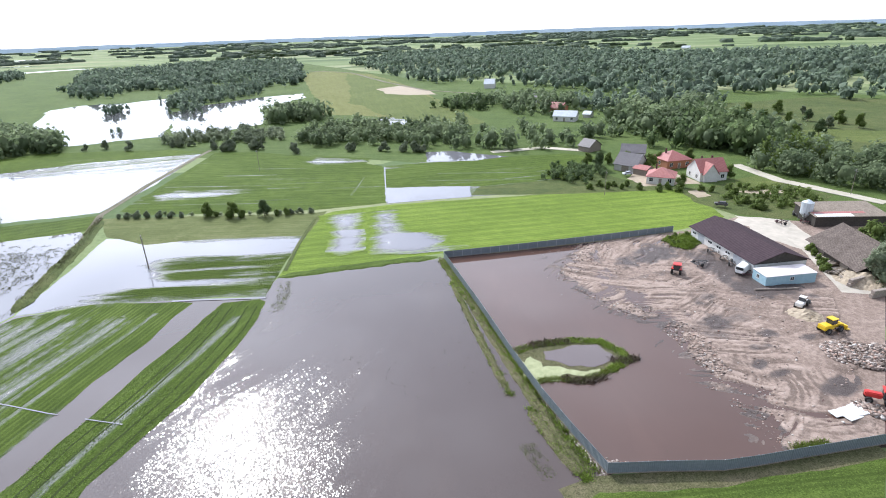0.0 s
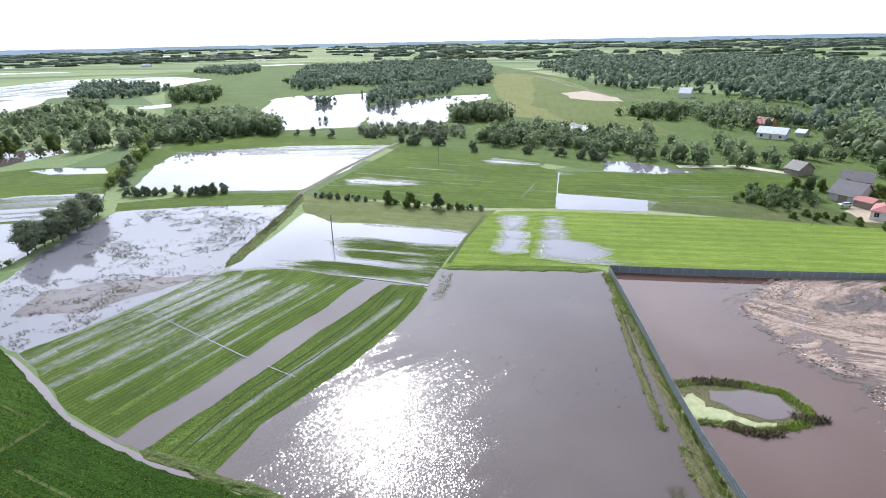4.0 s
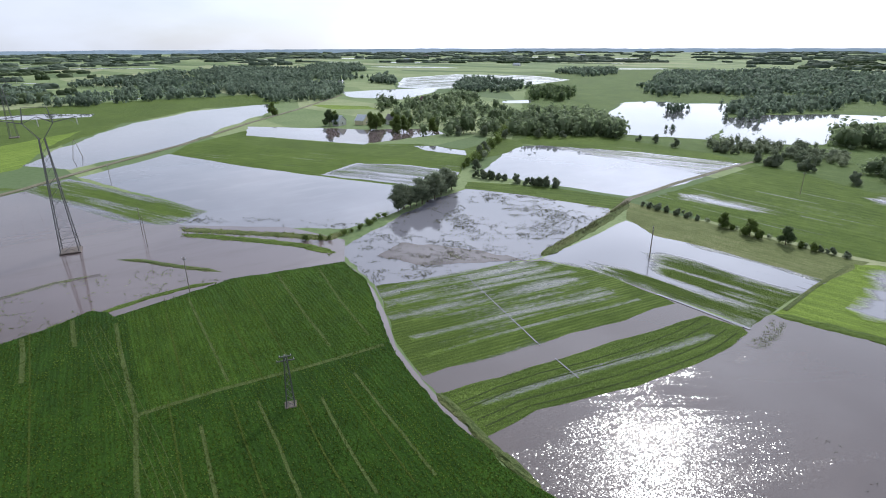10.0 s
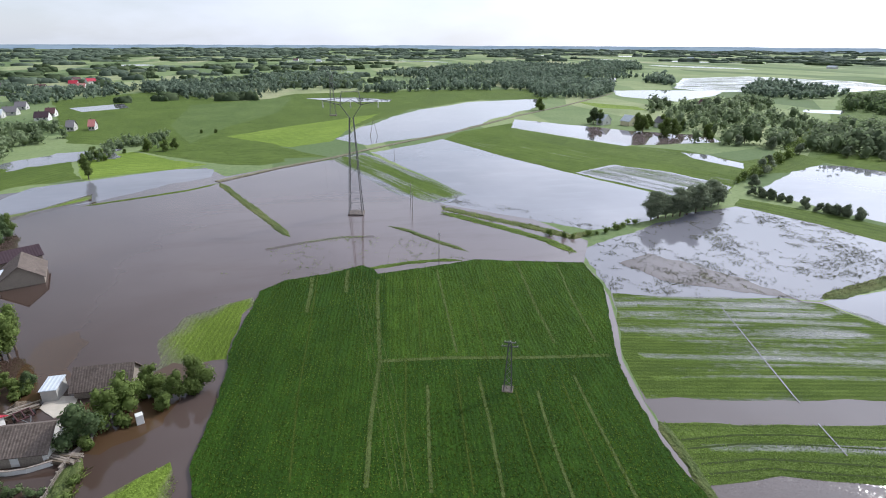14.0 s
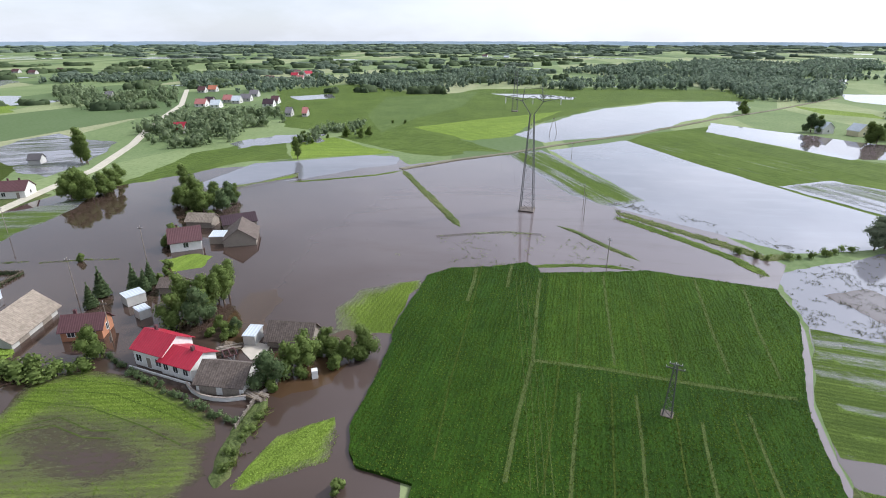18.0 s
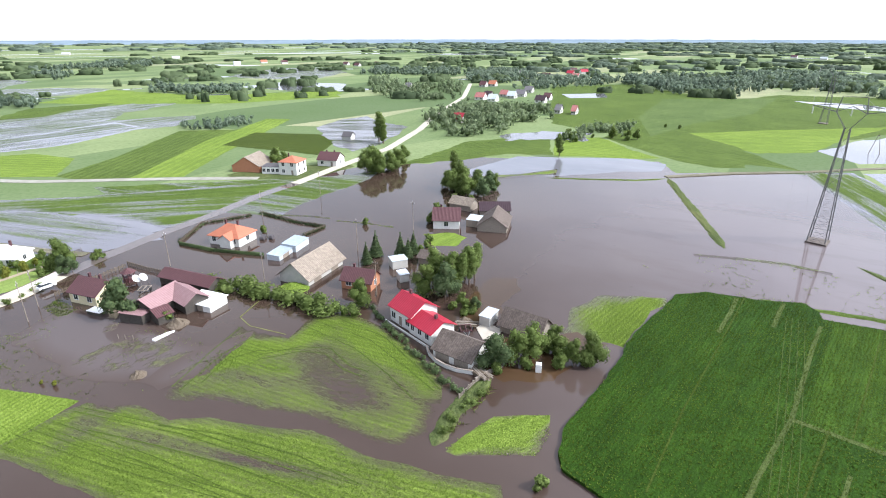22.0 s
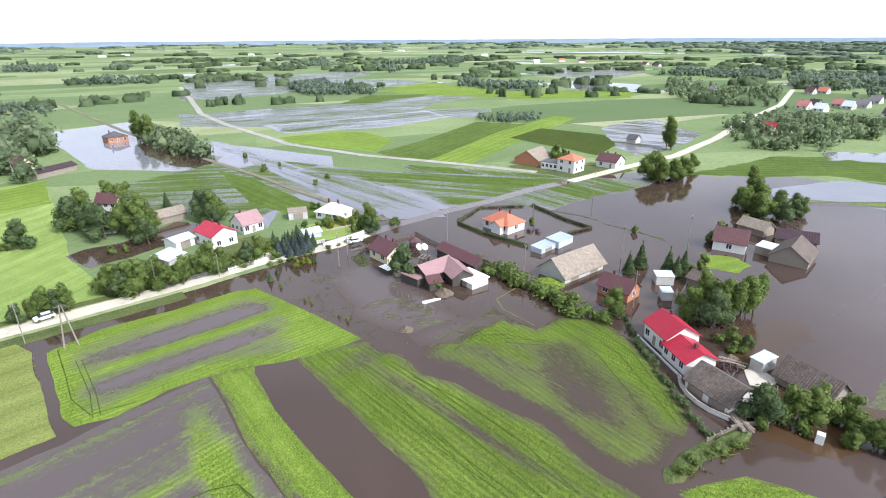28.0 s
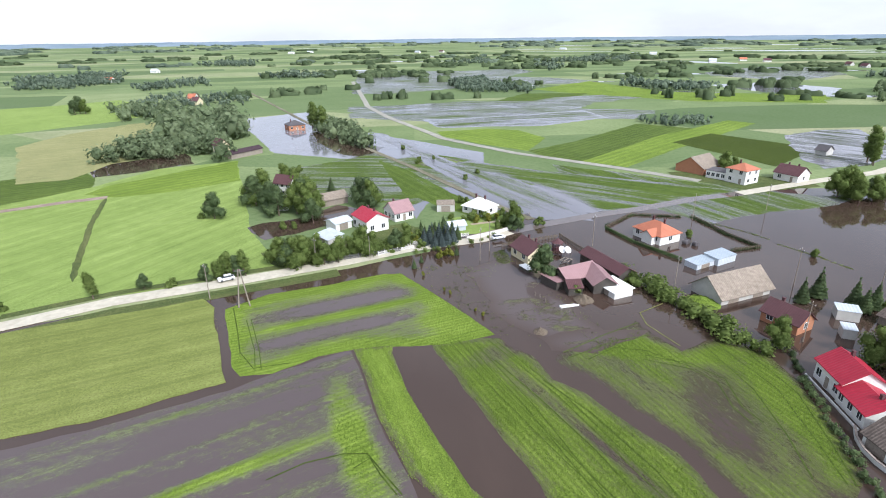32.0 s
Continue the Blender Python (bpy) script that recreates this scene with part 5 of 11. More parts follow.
# ---- extra parts of houses ----
def wing(root, x, y, L, W, wall, rise, roof, walls, n=2, turn=0):
    """A lower wing beside a house, moved by x and y in the house's own axes."""
    m = pose(x, y, 0, 0, 0, turn)
    bm = bmesh.new()
    k = [(-W / 2, -0.5), (W / 2, -0.5), (W / 2, wall), (0, wall + rise), (-W / 2, wall)]
    a = [bm.verts.new((-L / 2, p, q)) for p, q in k]
    b = [bm.verts.new((L / 2, p, q)) for p, q in k]
    bm.faces.new(a)
    bm.faces.new(b)
    for i in range(5):
        bm.faces.new((a[i], a[(i + 1) % 5], b[(i + 1) % 5], b[i]))
    bmesh.ops.recalc_face_normals(bm, faces=bm.faces)
    part("wall", bm, M[walls], root, "", m)
    bm = bmesh.new()
    gable(bm, L, W, wall + 0.02, wall + rise + 0.02, 0.4)
    part("roof", bm, M[roof], root, "", m)
    if n:
        bm = bmesh.new()
        box(bm, x + 1.2, y - 0.3, wall + 0.4, x + 1.7, y + 0.2, wall + rise + 0.8)
        part("chimney", bm, M["brown"], root)
    for i in range(0 if turn else n):
        opening(root, x + (-0.5 + (i + 0.5) / n) * L, y - W / 2, 0.9, 1.0, 1.2, 0)


def plinth_walk(root, L, W):
    bm = bmesh.new()
    box(bm, -3.6, -W / 2 - 1.2, 0, L - 3.6, -W / 2 - 0.95, 0.35)
    part("plinth", bm, M["white"], root, "low white garden wall")


def works_front(root, L, W, wall, rise):
    """Low windows and sheet doors of the barn's long side, and its dark gable."""
    for u, w in ((-10.6, 1.3), (-3.9, 1.6), (-0.4, 1.6), (3.1, 1.6)):
        opening(root, u, -W / 2, 1.35, w, 0.55, 0)
    for u, w in ((-7.6, 2.6), (6.6, 2.8), (10.2, 1.2)):
        bm = bmesh.new()
        box(bm, u - w / 2, -W / 2 - 0.06, 0.02, u + w / 2, -W / 2 + 0.02, 2.45)
        bmesh.ops.bevel(bm, geom=bm.edges[:], offset=0.02, segments=1, affect="EDGES")
        part("door", bm, M["door_pale"], root, "pale grey sheet door")
    bm = bmesh.new()
    x = L / 2 + 0.01
    a = [bm.verts.new((x, y, z)) for y, z in ((-W / 2, wall - 0.3), (W / 2, wall - 0.3), (W / 2, wall - 0.02), (0, wall + rise - 0.02), (-W / 2, wall - 0.02))]
    b = [bm.verts.new((x + 0.06, p.co.y, p.co.z)) for p in a]
    bm.faces.new(a)
    bm.faces.new(b)
    for k in range(5):
        bm.faces.new((a[k], a[(k + 1) % 5], b[(k + 1) % 5], b[k]))
    bmesh.ops.recalc_face_normals(bm, faces=bm.faces)
    part("gable_board", bm, M["darkwall"], root, "dark boarded gable")


def roof_strip(root, L, W, wall, rise, x0, x1, y0, y1, mat, label):
    """Sheets of another colour lying on a lean-to roof."""
    bm = bmesh.new()
    v = box(bm, x0, y0, wall + 0.145, x1, y1, wall + 0.18)
    for p in v:
        p.co.z += (p.co.y + W / 2) * rise / W
    part("roof_sheet", bm, M[mat], root, label)


# ---- masts and poles ----
def pylon(x, y, turn, h):
    root = tagged(new("pylon"), "tall grey lattice power pylon in the flood", "pylon")
    root.matrix_basis = pose(x, y, 0, 0, 0, turn)
    base, waist, zw = 2.1, 0.6, h * 0.8

    def corner(i, z):
        r = base + (waist - base) * z / zw
        return Vector(((1, 1, -1, -1)[i] * r, (1, -1, -1, 1)[i] * r, z))

    for i in range(4):
        bm = bmesh.new()
        beam(bm, corner(i, -0.5), corner(i, zw), 0.085)
        part("leg", bm, M["steel"], root)
    levels = [zw * (1 - (1 - q / 11) ** 1.15) for q in range(12)]
    for i in range(4):
        j = (i + 1) % 4
        for a, b in zip(levels, levels[1:]):
            for p, q in ((corner(i, a), corner(j, b)), (corner(j, a), corner(i, b)), (corner(i, b), corner(j, b))):
                bm = bmesh.new()
                beam(bm, p, q, 0.026)
                part("brace", bm, M["steel"], root)
    bars = [((-2.9, 0, h * 0.95), (2.9, 0, h * 0.95), 0.07), ((-2.6, 0, h), (2.6, 0, h), 0.05)]
    for s in (-1, 1):
        for yy in (-0.6, 0.6):
            bars += [((s * waist, yy, zw), (s * 3.2, yy * 0.6, h * 0.9), 0.055), ((s * 3.2, yy * 0.6, h * 0.9), (s * 2.6, 0, h), 0.07),
                     ((s * 3.2, yy * 0.6, h * 0.9), (s * 8.5, 0, h * 0.93), 0.07), ((s * 2.9, yy * 0.6, h * 0.95), (s * 8.5, 0, h * 0.93), 0.06),
                     ((s * 3.2, yy * 0.6, h * 0.9), (0, yy * 0.6, h * 0.94), 0.06)]
    for p, q, r in bars:
        bm = bmesh.new()
        beam(bm, p, q, r)
        part("crossarm_bar", bm, M["steel"], root)
    for px in (-8.3, 0, 8.3):
        bm = bmesh.new()
        for q in range(8):
            tube(bm, (px, 0, h * 0.925 - 0.1 - q * 0.22), (px, 0, h * 0.925 - 0.26 - q * 0.22), 0.14, 0.1, 8)
        part("insulator", bm, M["insulator"], root)
    bm = bmesh.new()
    box(bm, -base - 0.4, -base - 0.4, -0.3, base + 0.4, base + 0.4, 0.45)
    for v in bm.verts:
        v.co += Vector(noise.noise_vector(v.co)) * 0.3
    part("footing", bm, M["mud_dark"], root, "muddy footing")
    return root


def lattice_pole(x, y, turn, h):
    root = tagged(new("lattice_pole"), "small steel lattice power mast in the corn", "pylon")
    root.matrix_basis = pose(x, y, 0.5, 0, 0, turn)

    def corner(i, z):
        r = 0.6 - 0.4 * min(1.0, z / h * 1.1)
        return Vector(((1, 1, -1, -1)[i] * r, (1, -1, -1, 1)[i] * r, z))

    for i in range(4):
        bm = bmesh.new()
        beam(bm, corner(i, -0.3), corner(i, h), 0.06)
        part("leg", bm, M["steel"], root)
        for q in range(8):
            bm = bmesh.new()
            beam(bm, corner(i, h * q / 8), corner((i + 1) % 4, h * (q + 1) / 8), 0.03)
            part("brace", bm, M["steel"], root)
    for z, w in ((h - 0.2, 0.9), (h - 0.9, 1.3)):
        bm = bmesh.new()
        box(bm, -w, -0.07, z, w, 0.07, z + 0.14)
        part("crossarm", bm, M["steel"], root)
        for px in (-w + 0.1, 0, w - 0.1):
            bm = bmesh.new()
            tube(bm, (px, 0, z + 0.12), (px, 0, z + 0.4), 0.06, 0.04)
            part("insulator", bm, M["insulator"], root)
    bm = bmesh.new()
    box(bm, -0.9, -0.9, -0.5, 0.9, 0.9, 0.05)
    bmesh.ops.bevel(bm, geom=bm.edges[:], offset=0.06, segments=1, affect="EDGES")
    part("footing", bm, M["mud_dark"], root, "weathered concrete footing")
    return root


POLES = []


def power_pole(x, y, turn, h):
    if POLES:
        ob = copy_thing(POLES[0], pose(x, y, 0, 0, 0, turn))
        ob.matrix_basis = pose(x, y, 0, 0, 0, turn) @ Matrix.Diagonal((0.6, 0.6, h / 8.5, 1))
        return ob
    root = tagged(new("power_pole"), "weathered grey wooden power pole with a crossarm", "pole", "power poles")
    root.matrix_basis = pose(x, y, 0, 0, 0, turn)
    bm = bmesh.new()
    tube(bm, (0, 0, -0.6), (0, 0, 8.5), 0.16, 0.11, 10)
    part("post", bm, M["oldwood"], root)
    bm = bmesh.new()
    box(bm, -1.0, -0.06, 7.9, 1.0, 0.06, 8.02)
    part("crossarm", bm, M["steel"], root)
    for px in (-0.9, 0.0, 0.9):
        bm = bmesh.new()
        z = 8.02 if px else 8.5
        tube(bm, (px, 0, z), (px, 0, z + 0.28), 0.07, 0.04)
        part("insulator", bm, M["insulator"], root)
    POLES.append(root)
    return root


def a_pole(x0, y0, x1, y1, h):
    root = tagged(new("twin_leg_pole"), "pale concrete twin-leg power pole", "pole")
    cx, cy = (x0 + x1) / 2, (y0 + y1) / 2
    root.matrix_basis = pose(cx, cy, 0)
    for x, y in ((x0 - cx, y0 - cy), (x1 - cx, y1 - cy)):
        bm = bmesh.new()
        tube(bm, (x, y, -0.5), (x * 0.12, y * 0.12, h), 0.17, 0.1, 8)
        part("leg", bm, M["oldwood"], root)
    bm = bmesh.new()
    box(bm, -1.1, -0.07, h - 0.4, 1.1, 0.07, h - 0.25)
    part("crossarm", bm, M["steel"], root)
    for px in (-1.0, 0, 1.0):
        bm = bmesh.new()
        tube(bm, (px, 0, h - 0.25), (px, 0, h + 0.1), 0.1, 0.06)
        part("insulator", bm, M["brown"], root)
    return root


# ---- fences ----
def along(pts, step):
    out = []
    for (x0, y0), (x1, y1) in zip(pts, pts[1:]):
        d = math.hypot(x1 - x0, y1 - y0)
        n = max(1, round(d / step))
        out += [(x0 + (x1 - x0) * i / n, y0 + (y1 - y0) * i / n, math.degrees(math.atan2(y1 - y0, x1 - x0)), d / n) for i in range(n)]
    return out


def works_fence(pts):
    """A fence of ribbed sheets between posts."""
    root = tagged(new("works_fence"), "long grey-blue sheet fence round the flooded works yard", "fence")
    root.matrix_basis = pose(pts[0][0], pts[0][1], 0)
    data = {}
    for x, y, turn, d in along(pts, 2.5):
        key = round(d, 2)
        if key not in data:
            bm = bmesh.new()
            box(bm, 0, -0.02, 0.125, d, 0.02, 1.75)
            bmesh.ops.bevel(bm, geom=bm.edges[:], offset=0.008, segments=1, affect="EDGES")
            a = bpy.data.meshes.new("panel")
            bm.to_mesh(a)
            bm.free()
            a.materials.append(M["fence_panel"])
            bm = bmesh.new()
            box(bm, -0.04, 0.022, -0.4, 0.04, 0.1, 1.7)
            box(bm, -0.05, 0.022, 1.7, 0.05, 0.11, 1.73)
            b = bpy.data.meshes.new("post")
            bm.to_mesh(b)
            bm.free()
            b.materials.append(M["fence_post"])
            bm = bmesh.new()
            box(bm, 0.01, -0.06, -0.4, d - 0.01, 0.06, 0.12)
            c = bpy.data.meshes.new("plinth")
            bm.to_mesh(c)
            bm.free()
            c.materials.append(M["rubble"])
            data[key] = (a, b, c)
        for name, me in zip(("panel", "post", "plinth"), data[key]):
            ob = new(name, me)
            ob.parent = root
            ob.matrix_basis = pose(x - pts[0][0], y - pts[0][1], 0, 0, 0, turn)


def post_fence(pts, step, h, mat, label):
    root = tagged(new("garden_fence"), label, "fence")
    root.matrix_basis = pose(pts[0][0], pts[0][1], 0)
    data = {}

    def shape(name, *boxes):
        bm = bmesh.new()
        for b in boxes:
            box(bm, *b)
        me = bpy.data.meshes.new(name)
        bm.to_mesh(me)
        bm.free()
        me.materials.append(M[mat])
        return me

    for x, y, turn, d in along(pts, step):
        key, n = round(d, 2), int(d / 0.18)
        if key not in data:
            data[key] = (shape("rail", (0, -0.025, 0, d, 0.025, h * 0.07)),
                         shape("slat", (-0.2 * d / n, -0.03, 0.1, 0.2 * d / n, -0.01, h * 0.9)),
                         shape("post", (-0.08, -0.08, -0.3, 0.08, 0.08, h), (-0.11, -0.11, h, 0.11, 0.11, h + 0.05)))
        m = pose(x - pts[0][0], y - pts[0][1], 0, 0, 0, turn)
        rail, slat, post = data[key]
        pieces = [(post, 0, 0), (rail, 0, h * 0.75), (rail, 0, h * 0.3)] + [(slat, (i + 0.5) * d / n, 0) for i in range(n)]
        for me, along_x, up in pieces:
            ob = new(me.name.split(".")[0], me)
            ob.parent = root
            ob.matrix_basis = m @ pose(along_x, 0, up)


# ---- vehicles and loose things ----
def wheel(root, x, y, r, w):
    bm = bmesh.new()
    tube(bm, (x, y - w / 2, r), (x, y + w / 2, r), r, r, 16)
    t = part("wheel", bm, M["tyre"], root)
    bm = bmesh.new()
    tube(bm, (x, y - w / 2 - 0.02, r), (x, y + w / 2 + 0.02, r), r * 0.55, r * 0.55, 12)
    part("rim", bm, M["steel"], t)


def car(mat, x, y, turn):
    root = tagged(new("car"), "small %s parked hatchback on the road" % ("dark" if mat == "darkroof" else "pale" if mat == "tin" else "white"), "car")
    root.matrix_basis = pose(x, y, 0.15 + 0.42, 0, 0, turn)
    paint = M["carwhite"] if mat == "white" else M[mat]
    bm = bmesh.new()
    prof = [(-2.1, 0.3), (-2.15, 0.75), (-1.9, 0.95), (-0.9, 1.0), (1.9, 1.0), (2.1, 0.8), (2.1, 0.3)]
    for side in (-0.85, 0.85):
        bm.faces.new([bm.verts.new((px, side, pz)) for px, pz in prof])
    v = list(bm.verts)
    n = len(prof)
    for i in range(n):
        bm.faces.new((v[i], v[(i + 1) % n], v[n + (i + 1) % n], v[n + i]))
    bmesh.ops.recalc_face_normals(bm, faces=bm.faces)
    bmesh.ops.bevel(bm, geom=bm.edges[:], offset=0.07, segments=2, affect="EDGES")
    part("body", bm, paint, root)
    bm = bmesh.new()
    cab = [(-1.2, 1.0), (-0.5, 1.45), (1.3, 1.47), (1.85, 1.0)]
    a = [bm.verts.new((px, -0.78 + (0.14 if pz > 1.2 else 0), pz)) for px, pz in cab]
    b = [bm.verts.new((px, 0.78 - (0.14 if pz > 1.2 else 0), pz)) for px, pz in cab]
    bm.faces.new(a)
    bm.faces.new(b)
    for i in range(4):
        bm.faces.new((a[i], a[(i + 1) % 4], b[(i + 1) % 4], b[i]))
    bmesh.ops.recalc_face_normals(bm, faces=bm.faces)
    part("window", bm, M["glass"], root, "dark car windows")
    bm = bmesh.new()
    box(bm, -0.55, -0.64, 1.44, 1.33, 0.64, 1.5)
    bmesh.ops.bevel(bm, geom=bm.edges[:], offset=0.025, segments=1, affect="EDGES")
    part("roof", bm, paint, root)
    for wx in (-1.3, 1.35):
        for wy in (-0.8, 0.8):
            wheel(root, wx, wy, 0.31, 0.2)
    for s in (-0.6, 0.6):
        bm = bmesh.new()
        box(bm, -2.2, s - 0.16, 0.68, -2.1, s + 0.16, 0.82)
        part("headlight", bm, M["insulator"], root)
    return root


def loader(mat, x, y, turn):
    root = tagged(new("wheel_loader"), "%s wheel loader parked on the rubble" % ("yellow" if mat == "yellow" else "worn white-cabbed"), "loader")
    root.matrix_basis = pose(x, y, 0.1, 0, 0, turn)
    bm = bmesh.new()
    box(bm, -3.0, -1.0, 0.9, -0.2, 1.0, 2.0)
    bmesh.ops.bevel(bm, geom=bm.edges[:], offset=0.15, segments=2, affect="EDGES")
    part("engine_cover", bm, M[mat], root)
    bm = bmesh.new()
    box(bm, -0.4, -0.5, 0.8, 2.2, 0.5, 1.4)
    bmesh.ops.bevel(bm, geom=bm.edges[:], offset=0.1, segments=1, affect="EDGES")
    part("front_frame", bm, M[mat], root)
    bm = bmesh.new()
    box(bm, -0.9, -0.75, 1.9, 0.6, 0.75, 3.1)
    part("cab", bm, M["glass"], root)
    bm = bmesh.new()
    box(bm, -1.0, -0.85, 3.1, 0.7, 0.85, 3.25)
    part("cab_roof", bm, M[mat], root)
    for s in (-0.6, 0.6):
        bm = bmesh.new()
        beam(bm, (0.6, s, 1.9), (2.4, s, 1.5), 0.13)
        beam(bm, (2.4, s, 1.5), (3.2, s, 0.6), 0.13)
        part("boom", bm, M[mat], root)
    bm = bmesh.new()
    prof = [(3.1, 0.2), (3.1, 1.2), (3.3, 1.3), (3.3, 0.35), (4.2, 0.25), (4.2, 0.15)]
    a = [bm.verts.new((px, -1.35, pz)) for px, pz in prof]
    b = [bm.verts.new((px, 1.35, pz)) for px, pz in prof]
    bm.faces.new(a)
    bm.faces.new(b)
    for i in range(6):
        bm.faces.new((a[i], a[(i + 1) % 6], b[(i + 1) % 6], b[i]))
    bmesh.ops.recalc_face_normals(bm, faces=bm.faces)
    part("bucket", bm, M["steel"] if mat != "yellow" else M["yellow"], root)
    for wx in (-1.9, 1.6):
        for wy in (-1.05, 1.05):
            wheel(root, wx, wy, 0.72, 0.5)
    return root


def tractor(mat, x, y, turn):
    root = tagged(new("tractor"), "red farm machine standing in the yard", "tractor")
    root.matrix_basis = pose(x, y, 0.1, 0, 0, turn)
    bm = bmesh.new()
    box(bm, 0.2, -0.45, 0.8, 2.3, 0.45, 1.6)
    bmesh.ops.bevel(bm, geom=bm.edges[:], offset=0.12, segments=2, affect="EDGES")
    part("bonnet", bm, M[mat], root)
    bm = bmesh.new()
    box(bm, -1.2, -0.75, 1.0, 0.2, 0.75, 2.3)
    bmesh.ops.bevel(bm, geom=bm.edges[:], offset=0.1, segments=1, affect="EDGES")
    part("cab", bm, M["glass"], root)
    bm = bmesh.new()
    box(bm, -1.3, -0.85, 2.3, 0.3, 0.85, 2.45)
    part("cab_roof", bm, M[mat], root)
    for s in (-0.85, 0.85):
        bm = bmesh.new()
        box(bm, -1.5, s - 0.25, 1.45, -0.1, s + 0.25, 1.58)
        part("mudguard", bm, M[mat], root)
        wheel(root, -0.8, s, 0.8, 0.45)
        wheel(root, 1.7, s * 0.85, 0.5, 0.3)
    return root


def silo(x, y, r, h):
    root = tagged(new("silo"), "pale blue-grey round feed silo on legs", "silo")
    root.matrix_basis = pose(x, y, 0)
    bm = bmesh.new()
    tube(bm, (0, 0, 2.4), (0, 0, 1.0), r, 0.3, 20)
    tube(bm, (0, 0, 2.4), (0, 0, h), r, r, 20)
    tube(bm, (0, 0, h), (0, 0, h + 0.7), r, 0.25, 20)
    part("tank", bm, M["tin"], root)
    for i in range(4):
        a = math.pi / 4 + i * math.pi / 2
        bm = bmesh.new()
        beam(bm, (math.cos(a) * r, math.sin(a) * r, -0.2), (math.cos(a) * r, math.sin(a) * r, 2.8), 0.07)
        part("leg", bm, M["steel"], root)
    return root


def heap(label, x, y, r, h, mat, seed):
    bm = bmesh.new()
    bmesh.ops.create_grid(bm, x_segments=24, y_segments=24, size=r)
    for v in bm.verts:
        d = v.co.length / r
        n = noise.noise(v.co * (3.0 / r) + Vector((seed, 0, 0)))
        n2 = noise.noise(v.co * (9.0 / r) + Vector((0, seed, 0)))
        v.co.z = max(-0.3, h * (1 - d) * (1 + 0.5 * n) + 0.16 * h * n2 - 0.02)
    ob = part("earth_mound", bm, M[mat], None, "", pose(x, y, 0.12, 0, 0, seed * 40))
    return tagged(ob, label if len(label.split()) > 3 else label + " on bare ground", "heap")


def slab(x, y, turn):
    bm = bmesh.new()
    box(bm, -1.3, -0.7, 0.0, 1.3, 0.7, 0.16)
    bmesh.ops.bevel(bm, geom=bm.edges[:], offset=0.02, segments=1, affect="EDGES")
    return tagged(part("concrete_slab", bm, M["palewhite"], None, "", pose(x, y, 0.14, 2, 3, turn)), "pale concrete slab lying on the rubble", "slab", "concrete slabs")


def stones(label, pts, count, lo, hi, seed, pile=0.0):
    """Lumps of broken brick and concrete on the works ground; pile: how high they are heaped in the middle."""
    rng = np.random.default_rng(seed)
    r = np.array(pts)
    a, b = r.min(0), r.max(0)
    x, y = (a + (b - a) * rng.random((count * 6, 2))).T
    ok = within(pts, x, y) & (clouded(x / 3, y / 3, seed) + 0.12 * rng.normal(size=len(x)) > 0.42)
    x, y = x[ok][:count], y[ok][:count]
    n = len(x)
    s = lo + (hi - lo) * rng.random(n) ** 4
    z = works_lie(x, y)[0] + s * 0.1
    if pile:
        z = z + pile * np.clip(edge_gap(pts, x, y) / 2.5, 0, 1) * (0.5 + rng.random(n) * 0.5)
    cube = np.array([(-1, -1, -1), (1, -1, -1), (1, 1, -1), (-1, 1, -1), (-1, -1, 1), (1, -1, 1), (1, 1, 1), (-1, 1, 1)], float) * 0.5
    quads = np.array([(0, 3, 2, 1), (4, 5, 6, 7), (0, 1, 5, 4), (1, 2, 6, 5), (2, 3, 7, 6), (3, 0, 4, 7)])
    c = (cube[None] + rng.normal(size=(n, 8, 3)) * 0.13) * s[:, None, None] * np.array((1.4, 1, 0.75))
    t = rng.random(n) * 6.283
    co, si = np.cos(t)[:, None], np.sin(t)[:, None]
    v = np.stack([c[..., 0] * co - c[..., 1] * si + x[:, None], c[..., 0] * si + c[..., 1] * co + y[:, None], c[..., 2] + z[:, None]], 2).reshape(-1, 3)
    ob = new("rubble", mesh_from("rubble", v, (quads[None] + 8 * np.arange(n)[:, None, None]).reshape(-1, 4), M["stones"]))
    return tagged(ob, label, "rubble", kind="stuff")


def satellite_dish(x, y):
    root = tagged(new("satellite_dish"), "large white satellite dish on a post", "dish")
    root.matrix_basis = pose(x, y, 0, 0, 0, 200)
    bm = bmesh.new()
    tube(bm, (0, 0, -0.3), (0, 0, 1.7), 0.07, 0.07)
    part("post", bm, M["steel"], root)
    bm = bmesh.new()
    bmesh.ops.create_uvsphere(bm, u_segments=20, v_segments=10, radius=1.6)
    bmesh.ops.delete(bm, geom=[v for v in bm.verts if v.co.z > -1.15], context="VERTS")
    bmesh.ops.solidify(bm, geom=bm.faces[:], thickness=0.04)
    part("reflector", bm, M["palewhite"], root, "", pose(0, 0, 3.1, 50, 0, 0))
    return root


def gazebo(x, y):
    root = tagged(new("gazebo"), "small wooden gazebo with a red-brown roof", "gazebo")
    root.matrix_basis = pose(x, y, 0)
    for i in range(6):
        a = i * math.pi / 3
        bm = bmesh.new()
        beam(bm, (math.cos(a) * 1.3, math.sin(a) * 1.3, -0.3), (math.cos(a) * 1.3, math.sin(a) * 1.3, 2.1), 0.07)
        part("post", bm, M["brown"], root)
    bm = bmesh.new()
    tube(bm, (0, 0, 2.1), (0, 0, 3.1), 1.75, 0.1, 6)
    part("roof", bm, M["brown"], root)
    bm = bmesh.new()
    tube(bm, (0, 0, -0.2), (0, 0, 0.9), 1.32, 1.32, 6)
    part("railing", bm, M["brown"], root)
    return root


